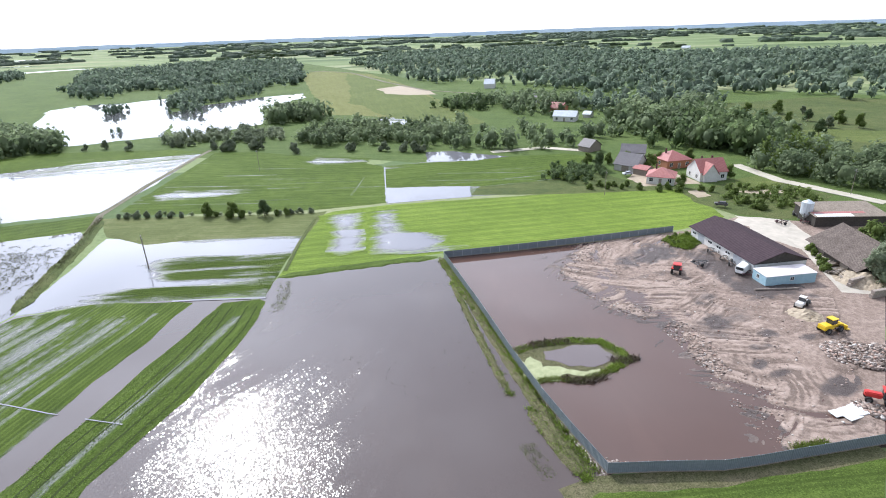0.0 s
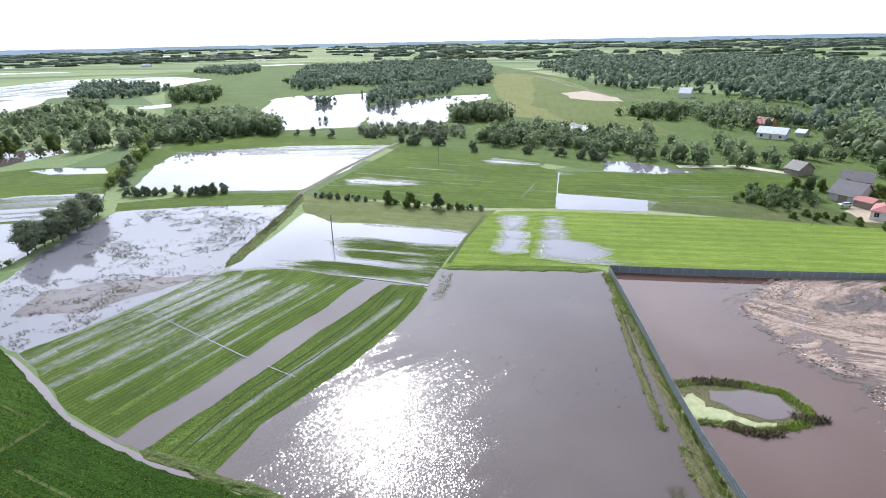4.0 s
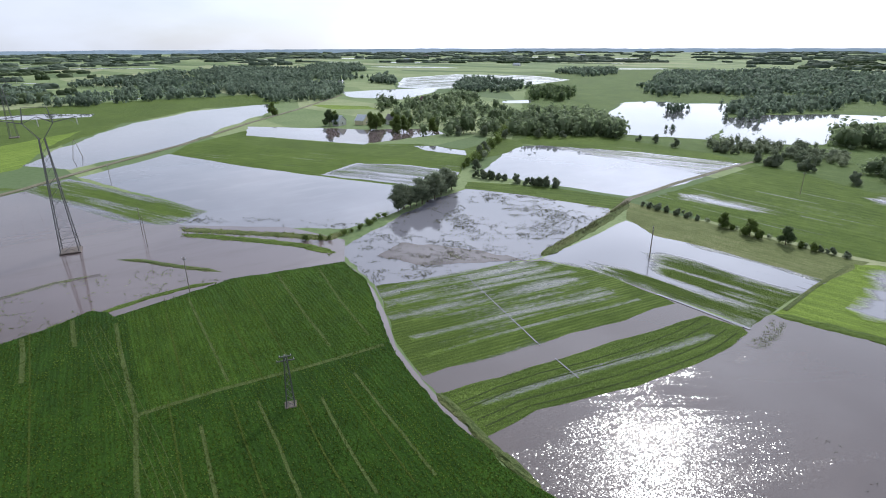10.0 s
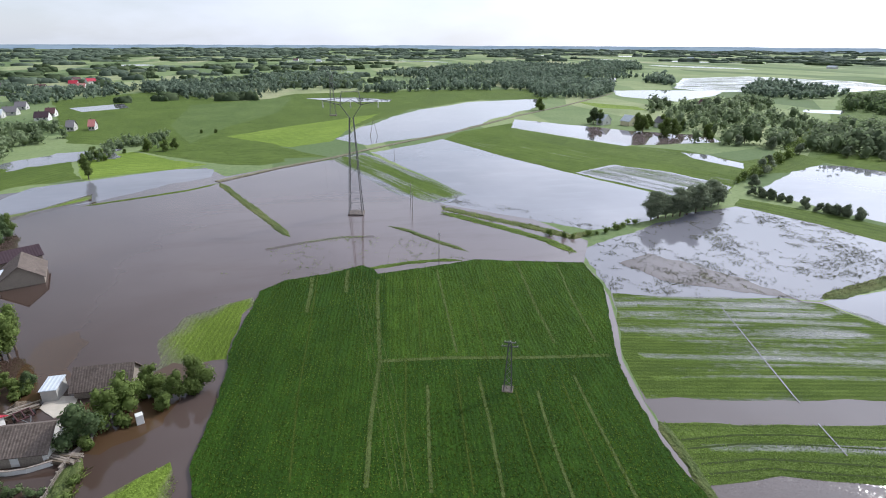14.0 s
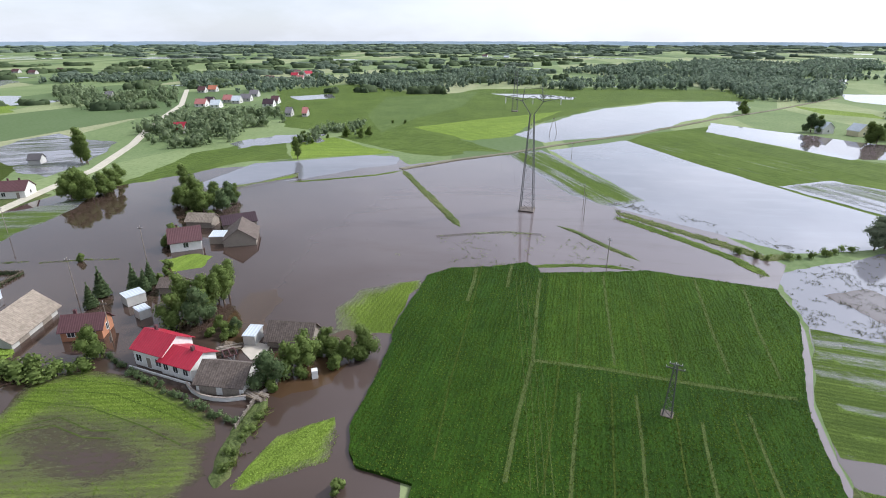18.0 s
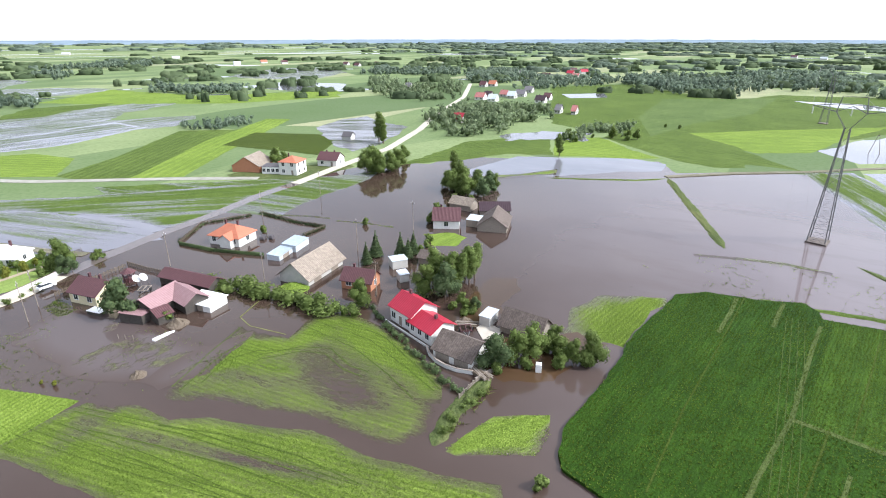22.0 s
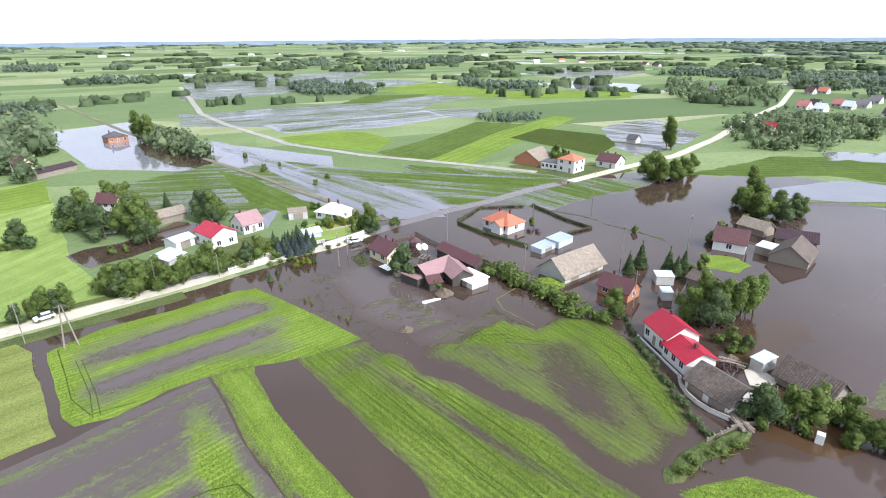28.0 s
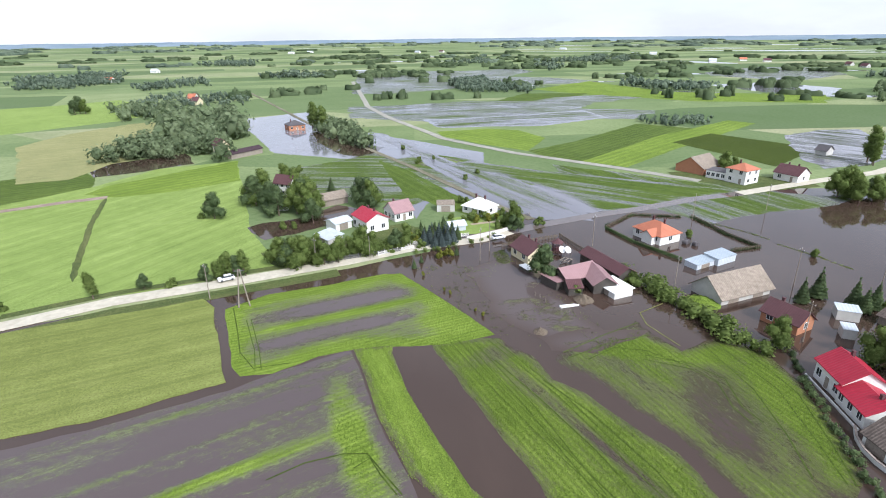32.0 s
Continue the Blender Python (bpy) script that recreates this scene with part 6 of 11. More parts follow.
def tank_trailer(x, y, turn):
    root = tagged(new("trailer"), "pale van body parked beside the barn", "trailer")
    root.matrix_basis = pose(x, y, 0.1, 0, 0, turn)
    bm = bmesh.new()
    box(bm, -2.2, -0.95, 0.5, 2.2, 0.95, 2.1)
    bmesh.ops.bevel(bm, geom=bm.edges[:], offset=0.15, segments=2, affect="EDGES")
    part("body", bm, M["palewhite"], root)
    bm = bmesh.new()
    box(bm, -2.23, -0.8, 1.3, -2.15, 0.8, 1.9)
    part("window", bm, M["glass"], root)
    for wx in (-1.4, 1.4):
        for wy in (-0.85, 0.85):
            wheel(root, wx, wy, 0.33, 0.22)


def round_bale(x, y):
    bm = bmesh.new()
    tube(bm, (-0.6, 0, 0.55), (0.6, 0, 0.55), 0.65, 0.65, 20)
    bmesh.ops.bevel(bm, geom=bm.edges[:], offset=0.05, segments=1, affect="EDGES")
    tagged(part("round_bale", bm, M["darkroof"], None, "", pose(x, y, -0.1, 0, 0, x * 9)), "dark wrapped round bale in the water", "bale", "round bales")


def box_thing(x, y):
    root = tagged(new("crate"), "small white cabin standing in the water", "crate")
    root.matrix_basis = pose(x, y, 0, 0, 0, 25)
    bm = bmesh.new()
    box(bm, -0.5, -0.5, -0.2, 0.5, 0.5, 1.5)
    bmesh.ops.bevel(bm, geom=bm.edges[:], offset=0.04, segments=1, affect="EDGES")
    part("body", bm, M["white"], root)
    bm = bmesh.new()
    box(bm, -0.25, -0.53, 0.7, 0.25, -0.49, 1.2)
    part("window", bm, M["glass"], root)


def wires():
    """Thin cables between the two pylons and beyond."""
    ends = [o.matrix_basis.translation.copy() for o in bpy.data.objects if o.name.startswith("pylon")]
    if len(ends) < 2:
        return
    a, b = ends[0], ends[1]
    d = (b - a).normalized()
    s = Vector((-d.y, d.x, 0))
    for off in (-8.3, 0, 8.3):
        cu = bpy.data.curves.new("cable", "CURVE")
        cu.dimensions, cu.bevel_depth = "3D", 0.03
        sp = cu.splines.new("POLY")
        sp.points.add(20)
        for i in range(21):
            q = i / 20
            p = a.lerp(b, q) + s * off
            sp.points[i].co = (p.x, p.y, 33.5 - 9 * 4 * q * (1 - q) * 0.4, 1)
        cu.materials.append(M["steel"])
        tagged(new("cable", cu), "thin grey high-voltage power cable", "cable", "power cables")


# ---- odds and ends of the yards ----
def implement(x, y, turn, mat):
    """A trailed farm implement: frame, drawbar, wheels and tines."""
    root = tagged(new("farm_implement"), "rusty trailed farm implement parked by the works barn", "implement")
    root.matrix_basis = pose(x, y, 0.1, 0, 0, turn)
    bm = bmesh.new()
    for yy in (-1.0, 0.0, 1.0):
        beam(bm, (-1.2, yy, 0.7), (1.2, yy, 0.7), 0.07)
    for xx in (-1.2, 1.2):
        beam(bm, (xx, -1.1, 0.7), (xx, 1.1, 0.7), 0.07)
    part("frame", bm, M[mat], root)
    bm = bmesh.new()
    beam(bm, (1.2, 0.6, 0.7), (3.0, 0, 0.5), 0.06)
    beam(bm, (1.2, -0.6, 0.7), (3.0, 0, 0.5), 0.06)
    part("drawbar", bm, M["steel"], root)
    for i in range(6):
        bm = bmesh.new()
        beam(bm, (-0.9 + 0.4 * i, -0.9 + 0.35 * i, 0.7), (-1.0 + 0.4 * i, -0.9 + 0.35 * i, 0.05), 0.04)
        part("tine", bm, M["steel"], root)
    for yy in (-1.25, 1.25):
        bm = bmesh.new()
        tube(bm, (0, yy - 0.12, 0.42), (0, yy + 0.12, 0.42), 0.42, 0.42, 14)
        part("wheel", bm, M["tyre"], root)
    return root


def terrace(x, y, turn):
    """A raised terrace with a pale floor before a house."""
    root = tagged(new("terrace"), "low raised terrace with a pale floor, dark beneath", "terrace")
    root.matrix_basis = pose(x, y, 0, 0, 0, turn)
    bm = bmesh.new()
    box(bm, -1.7, -0.9, -0.4, 1.7, 0.9, 0.75)
    part("base", bm, M["darkwall"], root)
    bm = bmesh.new()
    box(bm, -1.8, -1.0, 0.753, 1.8, 1.0, 0.88)
    bmesh.ops.bevel(bm, geom=bm.edges[:], offset=0.02, segments=1, affect="EDGES")
    part("floor_slab", bm, M["palewhite"], root)
    return root


def timber_stack(x, y, turn, seed):
    rng = np.random.default_rng(seed)
    root = tagged(new("timber_stack"), "untidy stack of old boards and beams", "timber")
    root.matrix_basis = pose(x, y, 0.05, 0, 0, turn)
    for i in range(22):
        bm = bmesh.new()
        z, yy = 0.1 + 0.16 * (i // 6), -0.9 + 0.36 * (i % 6)
        box(bm, -2.2 + 0.5 * rng.random(), -0.14, -0.07, 1.6 + 0.9 * rng.random(), 0.14, 0.07)
        part("board", bm, M["oldwood" if i % 3 else "bark"], root, "", pose(0, yy, z, 0, 0, rng.normal() * 5))
    return root


def block_wall(x, y, turn, n):
    root = tagged(new("bunker_wall"), "short wall of grey concrete blocks by the sand", "wall")
    root.matrix_basis = pose(x, y, 0.05, 0, 0, turn)
    for i in range(n):
        for k in range(2):
            bm = bmesh.new()
            box(bm, 0.02, -0.4, 0.02, 1.58, 0.4, 0.78)
            bmesh.ops.bevel(bm, geom=bm.edges[:], offset=0.04, segments=1, affect="EDGES")
            part("block", bm, M["rubble"], root, "", pose(i * 1.6 + 0.8 * k * (n > 1) * 0.3, 0, k * 0.8))
    return root


def long_pipe(x, y, turn, length):
    bm = bmesh.new()
    tube(bm, (-length / 2, 0, 0.25), (length / 2, 0, 0.25), 0.2, 0.2, 12)
    return tagged(part("long_pipe", bm, M["rubble"], None, "", pose(x, y, 0.05, 0, 0, turn)), "long pale pipe lying beside the annex", "pipe")


def floating_board(x, y, turn):
    bm = bmesh.new()
    prof = [(-2.2, 0), (-2.0, 0.45), (1.2, 0.5), (2.3, 0.1), (2.0, -0.4), (-2.0, -0.45)]
    f = bm.faces.new([bm.verts.new((px, py, 0.18)) for px, py in prof])
    ext = bmesh.ops.extrude_face_region(bm, geom=[f])["geom"]
    bmesh.ops.translate(bm, verts=[g for g in ext if isinstance(g, bmesh.types.BMVert)], vec=(0, 0, -0.25))
    bmesh.ops.recalc_face_normals(bm, faces=bm.faces)
    return tagged(part("upturned_boat", bm, M["palewhite"], None, "", pose(x, y, 0.02, 4, 3, turn)), "long white upturned boat afloat by the scrap", "boat")


def garden_wall(label, pts, h, mat):
    """A low wall along a line, one coped length after another."""
    root = tagged(new("garden_wall"), label, "wall")
    for (x0, y0), (x1, y1) in zip(pts, pts[1:]):
        n = math.hypot(x1 - x0, y1 - y0) / 2
        m = pose((x0 + x1) / 2, (y0 + y1) / 2, 0, 0, 0, math.degrees(math.atan2(y1 - y0, x1 - x0)))
        bm = bmesh.new()
        box(bm, -n, -0.1, -0.4, n, 0.1, h)
        part("wall_length", bm, M[mat], root, "", m)
        bm = bmesh.new()
        box(bm, -n - 0.05, -0.15, h, n + 0.05, 0.15, h + 0.07)
        part("coping", bm, M["rubble"], root, "", m)
    return root


def stake_row(pts, step, seed):
    rng = np.random.default_rng(seed)
    for x, y, turn, dd in along(pts, step):
        bm = bmesh.new()
        h = 0.7 + 0.5 * rng.random()
        tube(bm, (0, 0, -0.5), (rng.normal() * 0.08, rng.normal() * 0.08, h), 0.07, 0.05, 7)
        tagged(part("stake", bm, M["oldwood"], None, "", pose(x, y, 0)), "weathered wooden stake standing in the flood", "stake", "old stakes")


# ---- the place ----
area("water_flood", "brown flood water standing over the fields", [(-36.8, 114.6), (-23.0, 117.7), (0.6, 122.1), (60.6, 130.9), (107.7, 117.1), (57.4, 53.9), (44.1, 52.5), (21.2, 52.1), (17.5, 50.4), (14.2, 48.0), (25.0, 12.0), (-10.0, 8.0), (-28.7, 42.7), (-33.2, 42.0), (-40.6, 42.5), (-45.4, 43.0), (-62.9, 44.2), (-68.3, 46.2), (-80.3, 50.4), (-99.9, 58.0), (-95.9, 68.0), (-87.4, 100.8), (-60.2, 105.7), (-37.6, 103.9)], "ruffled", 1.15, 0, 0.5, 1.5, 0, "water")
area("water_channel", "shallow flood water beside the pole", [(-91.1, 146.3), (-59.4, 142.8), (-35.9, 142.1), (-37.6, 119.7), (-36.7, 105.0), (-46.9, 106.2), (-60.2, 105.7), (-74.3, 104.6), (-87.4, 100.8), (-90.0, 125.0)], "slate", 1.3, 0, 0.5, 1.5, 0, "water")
sward("field_strips", "green strips with standing water between the rows", [(-99.6, 58.2), (-95.9, 68.0), (-92.3, 84.0), (-86.7, 99.9), (-74.3, 104.6), (-59.7, 104.8), (-52.0, 103.9), (-54.7, 85.9), (-58.3, 67.7), (-61.3, 55.1), (-63.5, 44.9), (-69.8, 46.3), (-82.8, 51.2)], 78.6, 2.15, 0.16, 0.22, 0.5, 0.0, 2.0, ((-90.0, 78.0, 30.0, 6.5, 75, 0.42), (-78.0, 76.0, 24.0, 4.0, 76, 0.2), (-60.0, 84.0, 20.0, 4.5, 78, -0.3), (-72.0, 52.0, 10.0, 8.0, 0, -0.3), (-72.0, 101.0, 18.0, 3.0, 5, -0.3)), 62, thick=-6.0, mat="sward_slate", leaf="sward_mid")
LOW_STRIP = [(-45.4, 102.7), (-37.6, 103.9), (-36.0, 102.7), (-35.7, 95.4), (-36.8, 83.3), (-39.1, 71.4), (-42.3, 61.7), (-45.0, 53.3), (-45.4, 43.0), (-50.9, 43.0), (-57.8, 44.1), (-54.5, 58.3), (-50.1, 78.3)]
area("field_strip_low", "bright green crop strip along the brown water", LOW_STRIP, "crop_mid", 2.3, -102, 0.4, 1.5, 0, "field")
ribbon("water_strip", "shallow water lying in a sunken row", [(-40.2, 97.1), (-43.7, 80.1), (-48.5, 61.1), (-51.3, 46.8)], 2.4, "pool_row", 4.15, 0, "water", 0.15)
for pts, w in (([(-82.6, 99.6), (-87.0, 82.0), (-92.6, 60.4)], 1.9), ([(-76.7, 101.2), (-80.8, 86.0), (-85.0, 68.0), (-88.0, 56.5)], 2.3), ([(-70.6, 100.0), (-73.9, 84.0), (-77.6, 68.0), (-80.4, 55.0)], 1.1), ([(-63.8, 98.4), (-67.6, 80.6), (-71.8, 61.0), (-74.6, 50.4)], 2.6), ([(-57.8, 99.6), (-62.0, 80.8), (-65.9, 62.0), (-68.0, 49.0)], 1.5), ([(-90.0, 88.0), (-93.4, 74.0), (-96.6, 62.0)], 1.6)):
    ribbon("water_row", "shallow water shining in a sunken row", pts, w, "pool_row", 4.3, 0, "water", 0.2)
for off in (0.0, 2.1, 5.6, 7.7):
    ribbon("wheel_row", "dark wheel row through the crop", [(-37.4 - off * 0.95, 101.0), (-37.2 - off, 92.0), (-38.6 - off, 82.0), (-40.8 - off * 1.02, 71.4), (-44.0 - off * 1.0, 61.0), (-46.6 - off * 0.85, 53.0), (-47.2 - off * 0.85, 44.6)], 0.34, "wheel_green", 4.8, 0, "track", 0.1)
sward("field_flooded_grass", "half-flooded grass round the lone pole", [(-93.0, 145.6), (-59.4, 142.6), (-36.1, 141.9), (-37.4, 119.7), (-36.6, 105.2), (-46.9, 106.0), (-60.2, 105.5), (-74.3, 104.4), (-87.0, 101.2), (-90.0, 125.0)], 3, 2.45, 0.12, 0.35, 0.55, 0.0, 3.0, ((-86.0, 128.0, 15.0, 30.0, 0, 1.5), (-60.0, 136.0, 34.0, 6.5, 0, 1.1), (-57.0, 113.8, 15.0, 1.8, 1, 1.0), (-72.0, 116.0, 9.0, 6.0, 10, 0.8), (-46.0, 131.0, 12.0, 2.5, 2, 0.6), (-56.0, 121.5, 12.0, 0.6, 1, 0.6)), 61, mat="sward_slate", leaf="sward_mid")
area("field_rough", "rough grass behind a row of bushes", [(-104.9, 165.2), (-72.3, 163.6), (-38.7, 162.1), (-33.8, 164.2), (-35.9, 142.1), (-59.4, 142.8), (-79.2, 140.2), (-93.8, 147.2)], "straw_green", 2.6, -1.5, 0.4, 1.5, 0, "field")
area("field_mid", "green crop field with wet patches", [(-103.0, 172.2), (-103.5, 209.9), (-104.6, 264.5), (-84.7, 262.1), (-49.6, 244.0), (-20.4, 223.7), (-15.1, 170.3), (-34.2, 165.9), (-62.7, 165.5), (-94.1, 167.2)], "wet_thin", 2.75, -1.9, 0.4, 1.5, 0, "field")
for pts, w in (([(-84.0, 215.4), (-62.0, 214.6)], 1.8), ([(-101.0, 201.0), (-60.0, 198.6)], 1.6), ([(-88.0, 177.0), (-40.0, 174.6)], 1.3), ([(-46.0, 238.0), (-27.0, 232.0)], 2.2), ([(-74.0, 226.0), (-52.0, 224.0)], 1.4), ([(-28.0, 180.0), (-26.6, 205.0)], 1.2), ([(-2.0, 196.0), (44.0, 192.0)], 1.5), ([(2.0, 206.0), (50.0, 202.6)], 1.5)):
    ribbon("water_row", "thin line of water shining in the crop", pts, w, "pool_row", 9.6, 0, "water", 0.3)
area("water_patch", "water lying in the crop", [(-103.9, 187.4), (-95.7, 199.2), (-62.9, 196.3), (-57.6, 190.2), (-74.7, 184.9), (-95.6, 179.0)], "pool_mid", 9.15, -1.9, 0.8, 1.5, 0, "water")
area("water_patch_b", "water lying in the crop", [(-57.4, 234.5), (-53.4, 249.2), (-27.1, 238.3), (-28.0, 229.0), (-50.8, 227.6)], "pool_mid", 9.3, -1.9, 0.8, 1.5, 0, "water")
area("field_far_strips", "long crop strips with wet furrows", [(-19.4, 222.1), (-0.7, 227.8), (27.1, 224.7), (53.7, 219.9), (45.3, 176.2), (13.2, 173.7), (-15.0, 169.1)], "wet_strips", 2, 4.3, 0.4, 1.5, 0, "field")
area("water_block", "flooded strip of field", [(-16.4, 186.6), (-0.9, 187.5), (13.5, 186.4), (13.2, 173.7), (-14.8, 169.2)], "slate", 6.15, 0, 0.5, 1.5, 0, "water")
area("field_bright", "bright yellow-green crop field", [(-37.6, 158.3), (-31.5, 163.0), (-15.8, 167.5), (34.5, 172.7), (84.5, 172.4), (82.3, 143.4), (65.4, 135.1), (34.0, 131.0), (2.1, 125.5), (-16.6, 121.0), (-36.8, 115.5), (-36.4, 136.8)], "crop_bright", 2.15, 8.6, 0.4, 1.5, 0, "field")
area("water_pool", "sky-bright water over the young crop", [(-36.1, 159.2), (-29.4, 161.1), (-21.1, 162.3), (-18.0, 128.8), (-24.2, 125.7), (-28.6, 128.8), (-27.8, 140.1), (-31.9, 149.8)], "pool_lime", 10.15, 8.6, 0.6, 1.5, 0, "water")
area("water_pool_b", "sky-bright water over the young crop", [(-19.9, 162.1), (-11.1, 163.3), (-7.5, 144.6), (-2.2, 141.6), (4.7, 137.3), (1.5, 131.8), (10.1, 128.8), (1.4, 126.0), (-17.1, 126.1)], "pool_lime", 10.3, 8.6, 0.6, 1.5, 0, "water")
area("field_orchard", "strips of grass with small orchard trees", [(13.1, 175.7), (16.9, 185.8), (41.8, 189.8), (61.0, 199.4), (73.6, 181.2), (84.5, 172.4), (34.5, 172.7)], "rough", 2.3, -2.6, 0.4, 1.5, 0, "field")
area("field_north", "long green strips", [(-19.4, 216.8), (-1.0, 221.7), (23.4, 230.3), (58.3, 233.2), (69.9, 222.2), (48.7, 192.8), (16.9, 185.8), (-17.1, 190.8)], "wet_thin", 2.45, 11.9, 0.4, 1.5, 0, "field")
area("water_north", "flooded strip beside the strips", [(-16.9, 188.5), (12.5, 186.4), (13.1, 174.3), (-15.8, 171.8)], "slate", 3.15, 0, 0.5, 1.5, 0, "water")
area("water_pond_small", "small bright pond", [(-2.9, 246.7), (9.5, 246.9), (21.7, 238.6), (33.4, 231.9), (19.4, 226.6), (-1.9, 227.0)], "slate", 3.3, 0, 0.5, 1.5, 0, "water")
area("water_reeds", "flooded meadow with broken reeds", [(-155.4, 133.1), (-132.5, 144.4), (-104.4, 153.1), (-98.4, 148.1), (-91.7, 116.2), (-87.9, 101.5), (-92.3, 84.0), (-95.9, 68.0), (-99.6, 58.2), (-112.8, 60.3), (-125.8, 62.2), (-133.7, 76.9), (-139.6, 90.1), (-151.1, 113.8)], "wet_reed", 1.45, 43.4, 0.8, 1.5, 0, "water")
ribbon("bank", "reedy green bank beside a thin channel", [(-104.1, 163.8), (-98.0, 143.3), (-91.7, 116.2), (-88.4, 102.1)], 3.5, "rough", 3.45, 0.25, "bank", 0.15)
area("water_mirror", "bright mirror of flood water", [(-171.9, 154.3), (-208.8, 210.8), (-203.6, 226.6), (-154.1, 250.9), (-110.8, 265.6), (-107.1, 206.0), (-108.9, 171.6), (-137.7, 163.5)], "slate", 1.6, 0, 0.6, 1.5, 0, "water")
area("field_beyond", "green field beyond the mirror water", [(-218.4, 220.9), (-232.0, 249.4), (-195.1, 278.6), (-132.4, 276.2), (-104.0, 264.7), (-110.9, 262.1), (-155.0, 252.4), (-191.9, 231.1)], "wet_thin", 2.6, 25, 0.4, 1.5, 0, "field")
area("field_gap", "narrow green strip with a hedge", [(-163.6, 140.7), (-149.4, 151.1), (-134.8, 159.9), (-107.1, 168.7), (-103.0, 153.7), (-132.5, 144.4), (-156.4, 132.7)], "crop_mid", 2.75, 28.7, 0.4, 1.5, 0, "field")
ribbon("track_pale", "pale wet farm track", [(-99.1, 145.0), (-107.1, 168.7), (-109.4, 205.1), (-110.0, 249.1), (-109.3, 271.6)], 2.2, "track", 12.15, 0, "track", 0.15)
CORN_FIELD = [(-113.7, -18.5), (-119.1, -13.4), (-121.1, -3.6), (-124.8, 4.4), (-122.0, 6.9), (-118.9, 7.9), (-121.0, 21.8), (-123.4, 32.5), (-116.4, 59.0), (-103.0, 57.6), (-87.4, 51.5), (-75.3, 46.2), (-62.2, 43.0), (-50.7, 41.4), (-42.3, 41.5), (-39.8, 40.7), (-33.1, 41.8), (-28.7, 42.7), (-10.0, 10.0), (-12.0, -8.0), (-51.0, -10.6), (-52.1, -14.5), (-53.1, -18.4), (-56.0, -20.1), (-61.7, -21.3), (-71.9, -20.4), (-84.4, -20.4), (-88.5, -21.1)]
THIN_CORN = [(-81.2, 6.6), (-118.5, 9.6), (-121.0, 21.8), (-123.0, 32.5), (-116.0, 58.6), (-103.0, 57.2), (-87.4, 51.0), (-75.8, 45.8)]
area("field_corn", "dark green corn with narrow tramlines", CORN_FIELD, "crop_dark", 3.6, -6.4, 0.22, 0.6, 0.45, "field")
area("field_corn_thin", "younger part of the corn, lighter and thinner", THIN_CORN, "crop_dark_b", 4.2, -6.4, 0.2, 0.6, 0.45, "field")
ribbon("tramline", "pale trodden line through the corn", [(-115.4, 7.6), (-100.1, 6.3), (-81.3, 5.1), (-65.5, 2.4), (-52.8, 0.9)], 0.67, "tram", 62.15, 0, "tramline", 0.4)
ribbon("tramline", "pale trodden line through the corn", [(-80.9, 5.2), (-79.8, 16.8), (-77.2, 30.5), (-75.3, 45.0)], 0.90, "tram", 62.3, 0, "tramline", 0.4)
ribbon("tramline", "pale trodden line through the corn", [(-73.1, 20.6), (-60.7, 19.2), (-48.1, 17.2)], 0.45, "tram", 62.45, 0, "tramline", 0.6)
ribbon("tramline", "pale trodden line through the corn", [(-67.8, 28.8), (-57.2, 26.9), (-45.8, 25.4)], 0.45, "tram", 62.6, 0, "tramline", 0.6)
ribbon("tramline", "pale trodden line through the corn", [(-70.7, 36.2), (-58.2, 34.6), (-43.6, 32.9)], 0.45, "tram", 62.75, 0, "tramline", 0.6)
ribbon("tramline", "pale trodden line through the corn", [(-72.6, 12.0), (-61.9, 10.4), (-50.5, 8.7)], 0.51, "tram", 62, 0, "tramline", 0.6)
ribbon("tramline", "pale trodden line through the corn", [(-119.1, 22.1), (-93.8, 19.9), (-81.2, 18.7)], 0.45, "tram", 62.15, 0, "tramline", 0.6)
ribbon("tramline", "pale trodden line through the corn", [(-119.4, 42.5), (-96.2, 38.9), (-81.0, 37.0)], 0.56, "tram", 62.3, 0, "tramline", 0.6)
ribbon("tramline", "pale trodden line through the corn", [(-116.7, 52.1), (-96.6, 47.5), (-80.0, 44.6)], 0.45, "tram", 62.45, 0, "tramline", 0.6)
ribbon("tramline", "wet gap in the corn", [(-119.6, -7.3), (-112.0, -7.4), (-101.7, -8.1)], 0.80, "tram", 63.15, 0, "tramline", 0.6)
ribbon("tramline", "wet gap in the corn", [(-122.2, 1.0), (-109.9, 0.2)], 0.80, "tram", 63.3, 0, "tramline", 0.6)
ribbon("track_field", "silty wet track along the corn", [(-119.3, 58.7), (-109.8, 58.1), (-98.7, 56.1), (-86.1, 51.5), (-74.3, 46.2), (-62.1, 43.5), (-50.6, 41.8), (-42.2, 41.8)], 1.4, "water", 4.3, 0, "track", 0.15)
ribbon("bank_field", "trampled grass bank by the brown water", [(-58.0, 44.0), (-49.1, 43.2), (-44.4, 42.4), (-36.8, 42.2), (-32.6, 41.1)], 1.6, "rough", 4.45, 0.15, "bank", 0.15)
